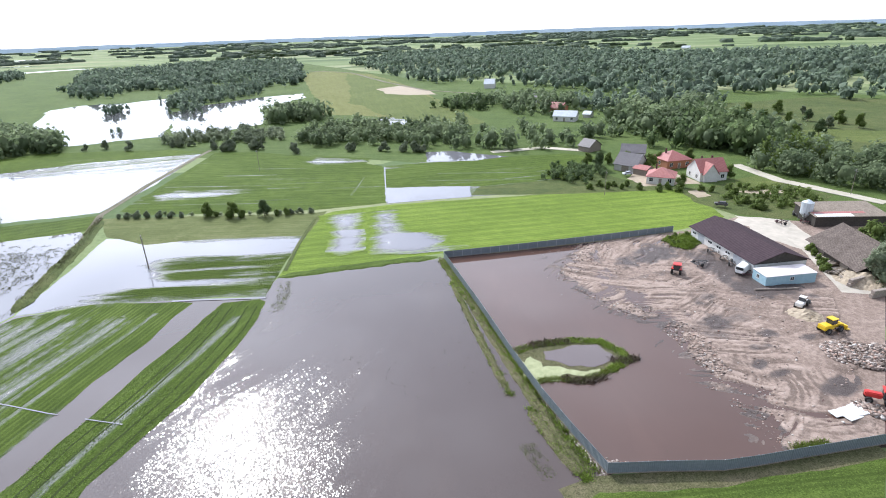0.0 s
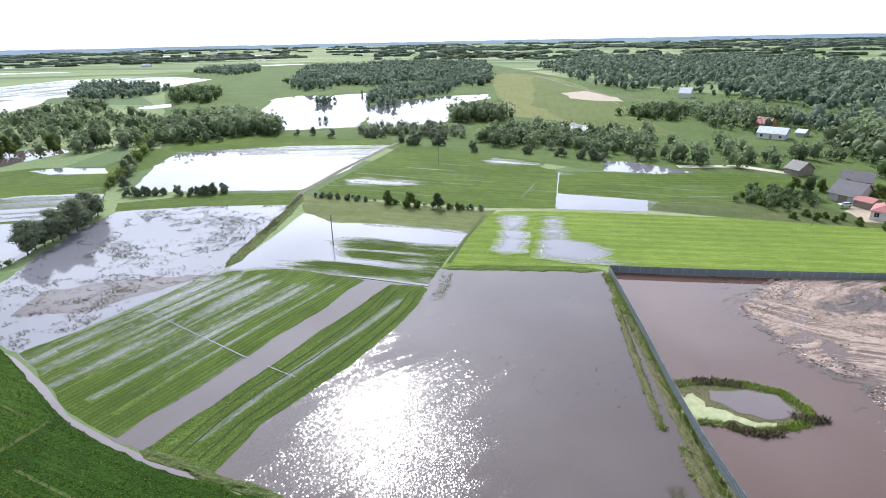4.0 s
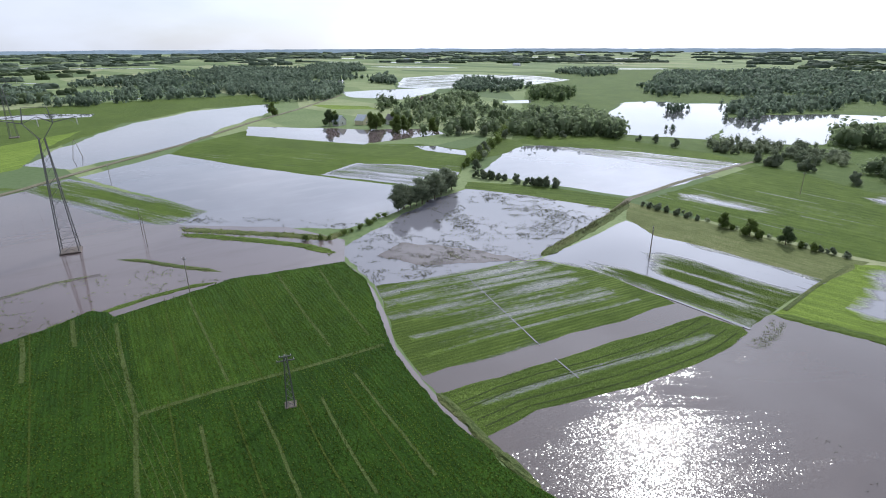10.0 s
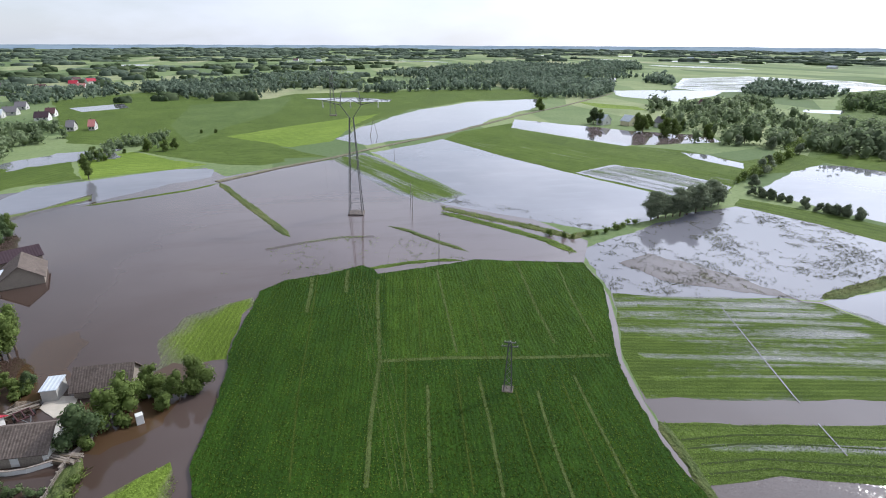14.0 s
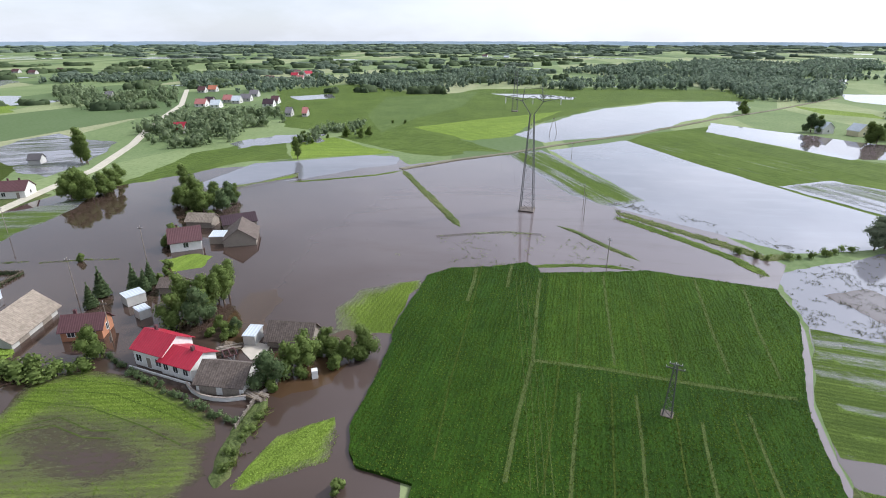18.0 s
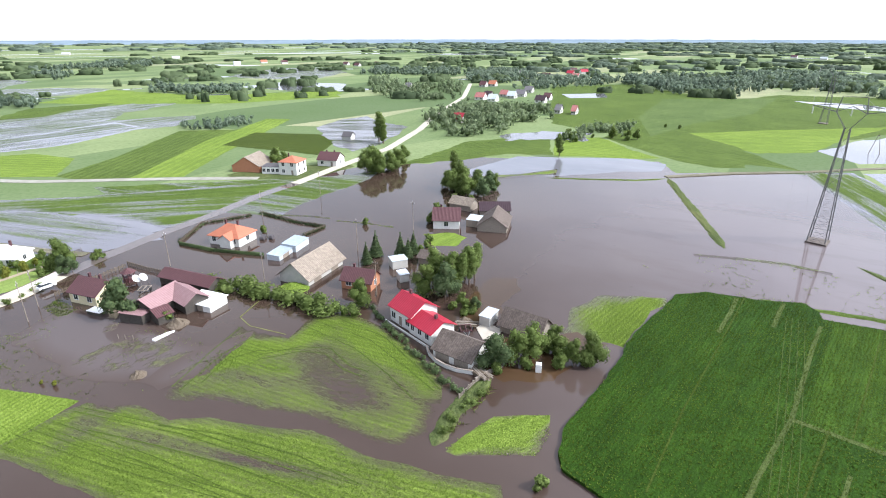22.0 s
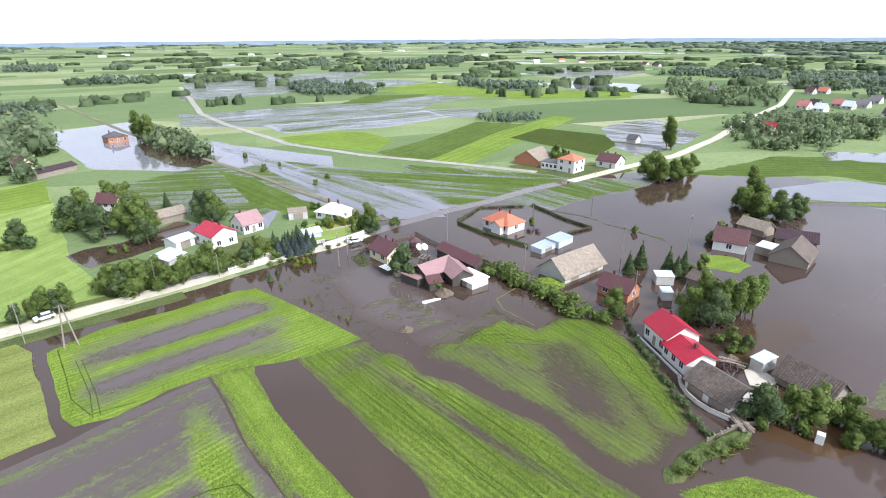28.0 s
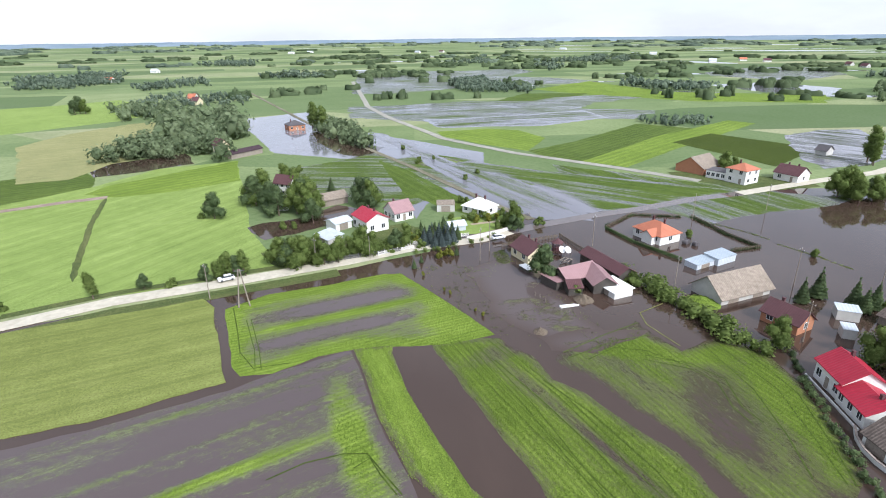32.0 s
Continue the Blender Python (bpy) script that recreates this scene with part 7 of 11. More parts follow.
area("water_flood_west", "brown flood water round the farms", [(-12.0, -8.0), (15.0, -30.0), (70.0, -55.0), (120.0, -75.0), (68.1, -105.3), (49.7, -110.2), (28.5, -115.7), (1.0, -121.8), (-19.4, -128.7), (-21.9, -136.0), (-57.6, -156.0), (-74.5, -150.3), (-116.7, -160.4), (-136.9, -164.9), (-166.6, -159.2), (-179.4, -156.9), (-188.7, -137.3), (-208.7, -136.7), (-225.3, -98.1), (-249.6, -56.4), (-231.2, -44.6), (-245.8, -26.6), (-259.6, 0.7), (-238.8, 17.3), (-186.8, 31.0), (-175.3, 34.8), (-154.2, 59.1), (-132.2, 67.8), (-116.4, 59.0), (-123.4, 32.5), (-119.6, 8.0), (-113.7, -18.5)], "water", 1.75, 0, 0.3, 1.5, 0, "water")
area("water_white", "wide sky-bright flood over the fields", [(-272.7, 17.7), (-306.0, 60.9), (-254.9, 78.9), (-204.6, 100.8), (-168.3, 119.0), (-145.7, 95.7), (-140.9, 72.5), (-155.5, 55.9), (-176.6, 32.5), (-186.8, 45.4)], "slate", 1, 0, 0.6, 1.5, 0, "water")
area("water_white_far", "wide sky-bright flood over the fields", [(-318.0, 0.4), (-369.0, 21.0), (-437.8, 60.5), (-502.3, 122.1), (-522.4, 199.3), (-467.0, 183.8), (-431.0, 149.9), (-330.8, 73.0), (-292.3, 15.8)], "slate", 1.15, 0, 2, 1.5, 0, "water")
area("field_wedge", "green wedge of crop between the waters", [(-262.7, -3.1), (-272.1, 14.4), (-223.2, 32.0), (-186.8, 45.4), (-177.3, 32.7), (-189.6, 20.7), (-218.7, 10.8)], "wet_half_mid", 2.15, 22.1, 0.4, 1.5, 0, "field")
ribbon("track_causeway", "pale track on a causeway through the flood", [(-222.2, -46.7), (-244.2, -25.2), (-262.3, -1.8), (-279.5, 14.9), (-303.5, 41.2), (-330.8, 73.0), (-400.1, 137.0), (-454.7, 194.9), (-565, 299)], 3, "track", 6.3, 0.2, "track", 0.15)
area("field_dark_far", "dark green field between two floods", [(-306.0, 60.9), (-329.9, 76.4), (-362.7, 120.2), (-295.1, 125.7), (-267.1, 157.7), (-249.3, 177.9), (-221.7, 186.3), (-205.5, 175.6), (-173.0, 143.6), (-168.3, 119.0), (-204.6, 100.8), (-254.9, 78.9)], "wet_thin", 2.3, 27.1, 0.4, 1.5, 0, "field")
area("field_striped", "flooded furrows shining between crop rows", [(-224.4, 124.6), (-204.8, 141.8), (-179.0, 149.6), (-171.8, 141.4), (-168.7, 120.5), (-191.8, 109.7), (-212.8, 99.3)], "wet_most", 9.45, 28.1, 0.8, 1.5, 0, "field")
area("water_streak_b", "sky-bright water beside the field", [(-245.7, 172.1), (-238.6, 180.7), (-216.5, 184.4), (-206.6, 176.4), (-230.9, 168.6)], "slate", 10.6, 0, 0.6, 1.5, 0, "water")
ribbon("bank_a", "grass bank standing out of the flood", [(-171.4, 33.5), (-158.4, 45.4), (-146.5, 56.3), (-136.1, 64.7), (-139.5, 71.7)], 3.5, "rough", 3.75, 0.3, "bank", 0.15)
ribbon("bank_b", "grass bank standing out of the flood", [(-166.4, 32.4), (-149.2, 46.4), (-136.0, 55.9), (-124.3, 60.7)], 3, "crop_mid", 3, 0.3, "bank", 0.15)
ribbon("bank_c", "grass bank standing out of the flood", [(-155.5, 13.9), (-150.3, 19.1), (-138.3, 26.7), (-130.3, 32.7)], 1.8, "rough", 3.15, 0.3, "bank", 0.15)
ribbon("bank_d", "drowned field boundary", [(-220.0, -45.4), (-189.3, -31.7), (-165.1, -20.8), (-150.7, -14.5)], 2.6, "rough", 3.3, 0.25, "bank", 0.15)
ribbon("bank_e", "faint line of drowned grass", [(-141.3, -20.2), (-145.0, -10.6), (-147.7, -0.2), (-146.6, 9.0)], 1.8, "wet_half", 3.45, 0, "bank", 0.15)
ribbon("bank_f", "grass bank along the corn", [(-122.8, -3.5), (-122.7, 4.3), (-125.4, 15.5), (-125.7, 24.2), (-124.5, 29.8)], 1.6, "crop_mid", 3.6, 0.25, "bank", 0.15)
ribbon("bank_g", "thin line of drowned grass", [(-194.3, -84.9), (-201.9, -70.0), (-210.2, -54.7), (-220.0, -45.4)], 1.5, "crop_mid", 3.75, 0.1, "bank", 0.15)
BRIGHT_BANK = [(1.3, -85.0), (-5.7, -85.0), (-5.3, -82.2), (-6.6, -71.7), (-9.6, -58.0), (-12.1, -49.8), (-17.0, -42.0), (-12.0, -43.0), (-4.7, -53.4), (-2.0, -64.8), (-0.5, -75.0)]
area("bank_bright", "bright grass strip between flooded plots", BRIGHT_BANK, "fringe", 4, 102.9, 0.15, 1.5, 0, "field")
sward("field_yard_grass", "bright half-drowned grass before the farm", [(-33.6, -76.4), (-42.3, -80.9), (-53.2, -85.0), (-53.5, -79.4), (-55.3, -73.4), (-64.2, -75.4), (-69.3, -70.7), (-68.1, -61.7), (-64.1, -49.9), (-59.7, -41.3), (-56.1, -39.4), (-49.4, -37.0), (-43.7, -38.4), (-43.6, -45.9), (-42.7, -50.1), (-38.6, -58.6), (-36.0, -67.1), (-32.0, -73.9)], 100, 2.45, 0.50, 0.26, 0.16, 0.5, 3.0, [(-51.0, -56.0, 14.0, 4.5, 75, 0.32), (-57.0, -47.5, 8.0, 2.2, 70, 0.35), (-62.5, -55.0, 18.0, 3.8, 70, -0.5), (-44.0, -77.0, 14.0, 3.5, 157, -0.5), (-58.5, -71.0, 7.0, 3.0, 10, -0.3), (-47.5, -68.0, 7.0, 2.6, 120, -0.25), (-46.5, -45.0, 5.0, 3.5, 90, -0.25)], 501)
sward("field_front", "bright half-drowned grass field with wheel tracks", [(-12.6, -83.7), (-16.9, -84.9), (-25.0, -83.7), (-29.2, -76.8), (-29.8, -68.9), (-33.4, -65.4), (-35.4, -59.6), (-40.0, -50.9), (-41.1, -47.1), (-41.2, -41.4), (-43.1, -34.9), (-46.5, -23.5), (-43.9, -21.8), (-18.0, -32.0), (-20.0, -42.0), (-20.6, -48.2), (-17.4, -63.0), (-14.4, -74.5)], 106, 2.6, 0.2, 0.13, 0.1, 0.45, 2.2, [(-24.0, -79.0, 9.0, 2.6, 20, 0.3), (-28.5, -62.0, 18.0, 1.3, 108, 0.4), (-33.5, -48.0, 12.0, 1.0, 112, 0.3), (-23.5, -71.0, 8.0, 1.2, 110, 0.25)], 502)
sward("field_plot", "bright grass plot by the road with water between the rows", [(26.6, -105.5), (18.8, -111.1), (6.9, -112.8), (-6.7, -116.8), (-10.8, -116.3), (-18.4, -100.0), (-24.7, -84.9), (-15.9, -83.3), (-5.6, -84.6), (-1.1, -85.0), (7.4, -83.8), (15.0, -80.0), (20.0, -80.4), (21.6, -83.3)], 14, 3, 0.52, 0.16, 0.26, -0.75, 5.0, [(-18.0, -90.0, 9.0, 5.0, 115, -0.5), (5.0, -98.0, 20.0, 1.1, 14, -0.6), (2.0, -104.0, 18.0, 3.2, 14, 0.5), (4.0, -92.5, 17.0, 2.6, 14, 0.45)], 503, 0.25, mat="sward_grey")
sward("field_brown", "silty flooded plot with rows of drowned grass", [(49.3, -68.3), (36.3, -71.8), (21.1, -76.8), (13.2, -80.8), (1.7, -84.7), (-0.5, -72.5), (-2.9, -59.2), (-5.4, -49.6), (5.0, -42.0), (60.0, -50.0), (110.0, -70.0)], 22, 2.75, 0.88, 0.1, 0.34, 0.0, 1.0, [(2.6, -66.0, 12.0, 2.6, 100, -0.45), (0.5, -55.0, 11.0, 3.2, 103, -0.5), (26.0, -72.5, 26.0, 0.9, 20, -0.25), (16.0, -59.0, 17.0, 1.4, 22, -0.55), (22.0, -64.5, 22.0, 0.6, 22, -0.3), (30.0, -54.0, 20.0, 1.0, 22, -0.3)], 504, 0.3, mat="sward_grey")
sward("field_drowned", "bright green grass drowning at the edge of the flood", [(-85.0, -32.1), (-96.6, -35.1), (-104.8, -31.4), (-112.4, -19.1), (-101.5, -20.7), (-87.4, -21.0), (-86.8, -25.5)], -6.4, 2, 0.15, 0.15, 0.06, 0.6, 5.0, [(-100.0, -22.0, 14.0, 3.5, 0, -0.6), (-90.0, -23.0, 6.0, 4.0, 0, -0.5)], 505, 1.2)
ROAD_FIELD = [(67.3, -103.6), (50.7, -107.0), (32.3, -111.4), (29.1, -106.8), (25.7, -93.5), (22.1, -79.2), (37.0, -73.6), (50.4, -70.5), (120.0, -80.0)]
area("field_sw", "pale green field beside the road", ROAD_FIELD, "crop_sw", 3.15, -163.9, 0.4, 1.5, 0.1, "field")
SMALL_PLOT = [(-47.9, -32.9), (-52.7, -32.2), (-57.6, -30.9), (-62.5, -24.3), (-58.7, -22.3), (-53.7, -22.1), (-48.1, -31.2)]
area("field_corn_bit", "bright grass plot between silty puddles", SMALL_PLOT, "fringe", 2, 149.4, 0.3, 1.5, 0, "field")
ribbon("road", "pale worn village road", [(87.8, -94.0), (68.7, -106.5), (51.0, -113.9), (29.0, -118.8), (0.9, -126.1), (-15.3, -131.6), (-34.2, -134.0), (-43.6, -138.5)], 4.3, "road", 14.15, 0.1, "road", 0.03)
ribbon("road_sunk", "wet road just under the flood", [(-43.6, -138.5), (-55.1, -142.6), (-75.3, -148.0), (-90.9, -150.7), (-114.3, -157.2), (-132.2, -159.3)], 4.3, "wetroad", 6.6, 0, "road", 0.03)
ribbon("road_wet", "wet road running out of the flood", [(-132.2, -159.3), (-170.6, -168.0), (-204.7, -174.5), (-259.8, -196.7), (-319.3, -226.7), (-430.3, -274.5), (-558, -347)], 4.3, "road", 14.3, 0.1, "road", 0.03)
area("water_silver", "silver flood over the striped fields", [(70.0, -393.0), (25.1, -421.8), (16.1, -375.8), (-15.9, -310.4), (-37.7, -285.7), (-64.4, -247.0), (-56.5, -213.3), (-80.7, -196.7), (-97.0, -170.4), (-116.9, -153.0), (-100.8, -136.8), (-70.5, -122.8), (-53.9, -127.6), (-48.2, -154.8), (-43.3, -170.4), (-29.0, -184.2), (-20.4, -155.3), (-20.5, -191.9), (-6.7, -245.1), (33.6, -270.0), (46.1, -311.6)], "slate", 1.3, 0, 1, 1.5, 0, "water")
area("field_striped_west", "green field with long shining furrows", [(-86.3, -216.7), (-110.2, -194.2), (-141.4, -161.5), (-166.2, -146.7), (-154.3, -140.5), (-127.4, -139.0), (-102.6, -133.4), (-92.5, -154.5), (-80.6, -185.0)], "wet_strips", 2.15, 103.8, 0.6, 1.5, 0, "field")
area("field_striped_mid", "green field with long shining furrows", [(-10.6, -239.1), (-41.0, -250.1), (-57.0, -230.0), (-64.2, -204.1), (-77.3, -188.3), (-57.5, -183.6), (-30.3, -191.5), (-16.7, -210.7)], "wet_strips", 2.3, 143, 0.6, 1.5, 0, "field")
area("field_striped_low", "green field with long shining furrows", [(-28.0, -233.7), (-42.6, -245.1), (-54.3, -223.6), (-60.7, -185.8), (-47.8, -178.9), (-37.0, -219.5)], "wet_half", 2.45, 108.8, 0.6, 1.5, 0, "field")
area("field_yellow", "yellow-green field", [(-52.6, -311.8), (-83.6, -315.5), (-99.9, -305.8), (-106.1, -277.3), (-85.9, -246.4), (-67.7, -269.7), (-53.8, -295.9)], "crop_bright", 2.6, 116.9, 0.4, 1.5, 0, "field")
area("field_green_w", "green field strips", [(-85.9, -246.4), (-118.1, -265.1), (-176.7, -310.6), (-206.4, -280.0), (-145.9, -236.7), (-107.7, -211.7), (-88.4, -234.4)], "crop_mid", 3.3, -144.7, 0.4, 1.5, 0, "field")
area("field_light_w", "light green field strip", [(-101.5, -219.5), (-166.0, -268.1), (-238.6, -309.8), (-246.0, -294.0), (-160.0, -237.5), (-114.5, -204.8)], "crop_bright", 3.45, -146.6, 0.4, 1.5, 0, "field")
area("field_olive", "dark olive field by the farm", [(-163.5, -250.4), (-198.3, -269.2), (-217.0, -229.5), (-215.8, -217.1), (-173.9, -192.0), (-171.7, -210.4)], "crop_olive", 4.3, 109.2, 0.4, 1.5, 0, "field")
area("field_lawn", "light green grass by the road", [(130.8, -171.6), (116.0, -199.2), (94.2, -220.6), (79.2, -245.7), (48.5, -255.7), (37.6, -199.8), (28.4, -154.5), (17.3, -127.0), (27.1, -122.2), (52.0, -116.8), (71.1, -111.2), (86.0, -103.6)], "crop_pale", 3.6, -127.1, 0.5, 1.5, 0, "field")
area("field_lawn_b", "long green field beyond the lawn", [(93.4, -208.4), (89.9, -219.6), (48.5, -255.7), (41.3, -217.4), (64.1, -205.7), (81.8, -202.1)], "crop_bright", 3.75, -146.5, 0.5, 1.5, 0, "field")
ribbon("grass_line", "taller grass along a field boundary", [(84.2, -202.6), (76.8, -170.0), (67.6, -137.5), (64.1, -126.7)], 1.6, "rough", 9.6, 0.2, "bank", 0.15)
ribbon("grass_line", "bare strip along a field boundary", [(112.3, -192.0), (95.2, -199.4), (83.8, -202.6)], 4, "mud", 9.75, 0, "bank", 0.15)
area("field_dull", "dull green field", [(136.2, -238.9), (109.4, -249.5), (100.2, -235.4), (90.8, -204.1), (113.4, -194.1), (128.9, -192.6)], "crop_mid", 3, -157.2, 0.5, 1.5, 0, "field")
area("field_straw", "straw-coloured rough field", [(160.2, -355.7), (138.0, -390.0), (124.4, -397.6), (99.2, -327.9), (90.6, -287.2), (100.3, -260.1), (110.3, -234.4), (126.6, -231.0), (168.4, -317.8)], "straw", 3.15, -162.6, 1, 1.5, 0, "field")
area("field_far_pale", "pale green fields", [(229.2, -523.3), (199.9, -554.8), (129.8, -455.7), (149.4, -405.5), (172.4, -385.2), (201.5, -359.4), (275.6, -503.0)], "crop_pale", 3.3, -169.4, 1, 1.5, 0, "field")
area("water_pond_yard", "brown flood round the tree-hidden farm", [(30.4, -157.4), (25.3, -161.5), (13.8, -164.6), (3.5, -176.4), (-3.7, -168.5), (3.5, -156.8), (14.7, -150.5), (23.5, -146.3)], "water", 5.15, 0, 0.6, 1.5, 0, "water")
area("water_far_pond", "brown pond beside the trees", [(106.1, -246.7), (102.9, -262.5), (75.8, -279.0), (66.3, -253.9), (84.7, -241.8), (100.8, -235.6)], "water", 5.3, 0, 0.6, 1.5, 0, "water")
area("water_brown_house", "brown flood before the dark-roofed house", [(18.2, -337.0), (8.6, -327.8), (-8.4, -281.7), (-18.9, -272.4), (-9.3, -248.0), (2.9, -260.7), (13.9, -293.3)], "water", 4.45, 0, 1, 1.5, 0, "water")
area("water_ne", "silver floods far across the fields", [(-46.3, -444.5), (-96.2, -456.8), (-150.1, -446.2), (-205.6, -470.9), (-231.0, -470.1), (-256.2, -443.8), (-200.5, -419.2), (-173.1, -390.2), (-223.3, -365.6), (-184.8, -330.1), (-146.8, -341.3), (-97.8, -343.3), (-73.5, -337.6), (-48.6, -353.6), (-35.7, -364.5), (-3.6, -381.9), (-6.5, -445.2)], "wet_far", 2.75, 0, 3, 1.5, 0, "water")
area("field_streaks", "drowned rows among the silver flood", [(-49.9, -361.6), (-79.6, -362.0), (-121.8, -367.0), (-171.9, -378.6), (-172.5, -339.1), (-119.0, -316.2), (-83.1, -323.0), (-58.1, -326.3)], "wet_most", 4.6, -176.1, 1.5, 1.5, 0, "field")
area("water_ne_b", "silver floods far across the fields", [(-105, -891), (-177, -855), (-277, -891), (-288, -811), (-214, -714), (-257, -692), (-297, -627), (-249, -594), (-196, -588), (-126.5, -585.8), (-59.0, -540.4), (-11.1, -544.6), (-28, -911)], "wet_far", 2, 0, 4, 1.5, 0, "water")
area("water_ne_c", "flooded far field", [(-497, -710), (-637, -788), (-731, -741), (-626, -610), (-491, -550), (-467, -653)], "wet_far", 2.15, 0, 3, 1.5, 0, "water")
area("water_ne_d", "flooded far field", [(-383, -536), (-463, -551), (-474, -462), (-409.5, -407.0), (-381.7, -454.7)], "slate", 2.3, 0, 3, 1.5, 0, "water")
area("field_lemon", "yellow-green far field", [(-189.2, -541.4), (-285, -617), (-300.5, -478.6), (-373.4, -445.0), (-416.1, -418.5), (-367.5, -369.7), (-278.1, -408.0), (-220.5, -481.0)], "crop_bright", 2.45, 141.2, 2, 1.5, 0, "field")
area("field_mid_far", "green far field", [(-123.6, -450.2), (-171.6, -506.2), (-224.8, -490.1), (-196.4, -450.7), (-148.9, -442.6)], "crop_mid", 2.6, -170.2, 2, 1.5, 0, "field")
area("water_sheds", "flooded ground round the dark shed", [(-231.1, -254.6), (-263.0, -264.6), (-285.5, -261.4), (-270.8, -237.9), (-265.2, -209.9), (-237.0, -195.4), (-211.2, -185.2), (-190.3, -185.2), (-194.9, -201.9)], "wet_reed_b", 4.75, 121, 1, 1.5, 0, "field")
area("field_west_green", "green field by the village road", [(-179.8, -147.7), (-215.6, -149.5), (-241.7, -154.0), (-286.1, -124.9), (-236.1, -101.7), (-226.6, -119.9), (-195.3, -135.0)], "crop_mid", 2.75, 157.3, 1, 1.5, 0, "field")
area("field_west_lime", "light green field beyond the flood", [(-234.4, -100.2), (-274.2, -116.4), (-295.4, -99.2), (-268.8, -73.5), (-257.2, -56.9), (-249.6, -67.6), (-241.7, -87.8)], "crop_bright", 2, 97.2, 0.6, 1.5, 0, "field")
area("field_west_c", "wide green field beyond the flood", [(-296.4, -98.2), (-340.1, -89.8), (-334.6, -59.2), (-299.4, -29.2), (-257.7, -23.4), (-250.7, -34.1), (-256.4, -50.5), (-273.2, -72.5)], "crop_mid", 2.15, 81.9, 0.6, 1.5, 0, "field")
area("field_west_d", "lime field", [(-343.5, -61.5), (-388.3, -54.0), (-376.5, -39.9), (-306.4, -30.1), (-320.6, -42.5)], "crop_bright", 2.3, 44.9, 0.6, 1.5, 0, "field")
area("water_narrow", "narrow flood beyond the bank", [(-190.4, -117.6), (-224.7, -113.3), (-233.1, -96.6), (-249.6, -67.6), (-245.7, -51.9), (-231.3, -50.1), (-220.6, -64.6), (-200.1, -81.8), (-179.9, -110.8)], "slate", 2.45, 0, 0.6, 1.5, 0, "water")
area("field_rim", "green strip at the flood's edge", [(-176.1, -114.7), (-193.7, -96.8), (-210.5, -87.6), (-201.1, -84.4), (-185.2, -96.9), (-168.9, -109.8)], "wet_half", 3.45, 139.5, 0.6, 1.5, 0, "field")
area("water_pools", "small pools among the trees", [(-270.8, -148.0), (-296.4, -134.6), (-303.9, -106.7), (-277.7, -102.2), (-274.2, -120.9), (-256.6, -136.7)], "slate", 3.6, 0, 2, 1.5, 0, "water")
area("field_nw_far", "wide green field under the woods", [(-568, -251), (-650, -195), (-532.6, -69.2), (-611, -40), (-640, 92), (-636, 243), (-515.0, 206.3), (-524.2, 139.5), (-452.0, 64.0), (-359.9, 12.0), (-309.6, -4.8), (-297.2, -30.9), (-264.6, -2.2), (-265.8, -47.0), (-315.1, -69.1), (-310.6, -101.9), (-326.8, -143.4)], "crop_mid", 2.6, 63.9, 2, 1.5, 0, "field")
area("field_nw_dark", "dark green field", [(-387.9, -104.9), (-512.1, -119.8), (-580.3, -38.1), (-450.1, -42.7), (-375.2, -67.5), (-313.4, -77.5)], "crop_olive2", 3.75, 158.8, 1, 1.5, 0, "field")
area("field_nw_lime", "lime field by the white flood", [(-336.4, -61.5), (-373.2, -27.3), (-413.3, 18.5), (-431.1, 35.7), (-367.2, 12.3), (-308.6, -2.0), (-294.5, -23.1)], "crop_bright", 3, 129.9, 1, 1.5, 0, "field")
area("water_line", "thin bright pool in the field", [(-559.7, -25.2), (-561.3, 22.0), (-534.0, 55.6), (-514.7, 50.9), (-524.1, 5.9)], "slate", 5.45, 0, 0.6, 1.5, 0, "water")
area("water_line_b", "thin bright pool in the field", [(-505.0, -211.6), (-535.4, -179.9), (-499.6, -165.0), (-475.1, -190.4)], "slate", 5.6, 0, 0.6, 1.5, 0, "water")
area("field_striped_farm", "green strips and shining furrows behind the gardens", [(22.4, -191.4), (23.0, -231.8), (-15.2, -259.2), (-24.0, -225.0), (-30.7, -181.0), (-17.2, -166.6), (-3.8, -183.8)], "wet_strips", 5.2, 165, 0.8, 1.5, 0, "field")
area("field_lane_side", "green strip along the wet lane", [(-14.0, -242.9), (-24.1, -222.9), (-32.8, -192.2), (-47.8, -147.1), (-41.4, -146.2), (-28.3, -167.8), (-19.3, -184.3)], "wet_thin", 5.5, -72, 0.6, 1.5, 0, "field")
area("water_lane", "grey flood with drowned furrows between two lanes", [(-13.4, -320.9), (-28.3, -257.9), (-36.7, -214.0), (-48.7, -172.1), (-56.1, -147.5), (-71.7, -143.0), (-72.8, -165.1), (-61.7, -201.6), (-45.3, -233.5), (-33.8, -278.7), (-22.3, -312.2)], "wet_most", 5.35, 108, 1, 1.5, 0, "field")
area("field_lane_wide", "wide green field with shining furrows", [(-40.7, -229.0), (-61.7, -201.6), (-74.1, -168.3), (-76.6, -151.3), (-94.1, -148.7), (-120.7, -158.6), (-136.7, -161.6), (-124.7, -170.8), (-100.2, -190.2), (-77.9, -206.8), (-54.9, -230.6)], "wet_half_mid", 5.6, 137, 0.8, 1.5, 0, "field")
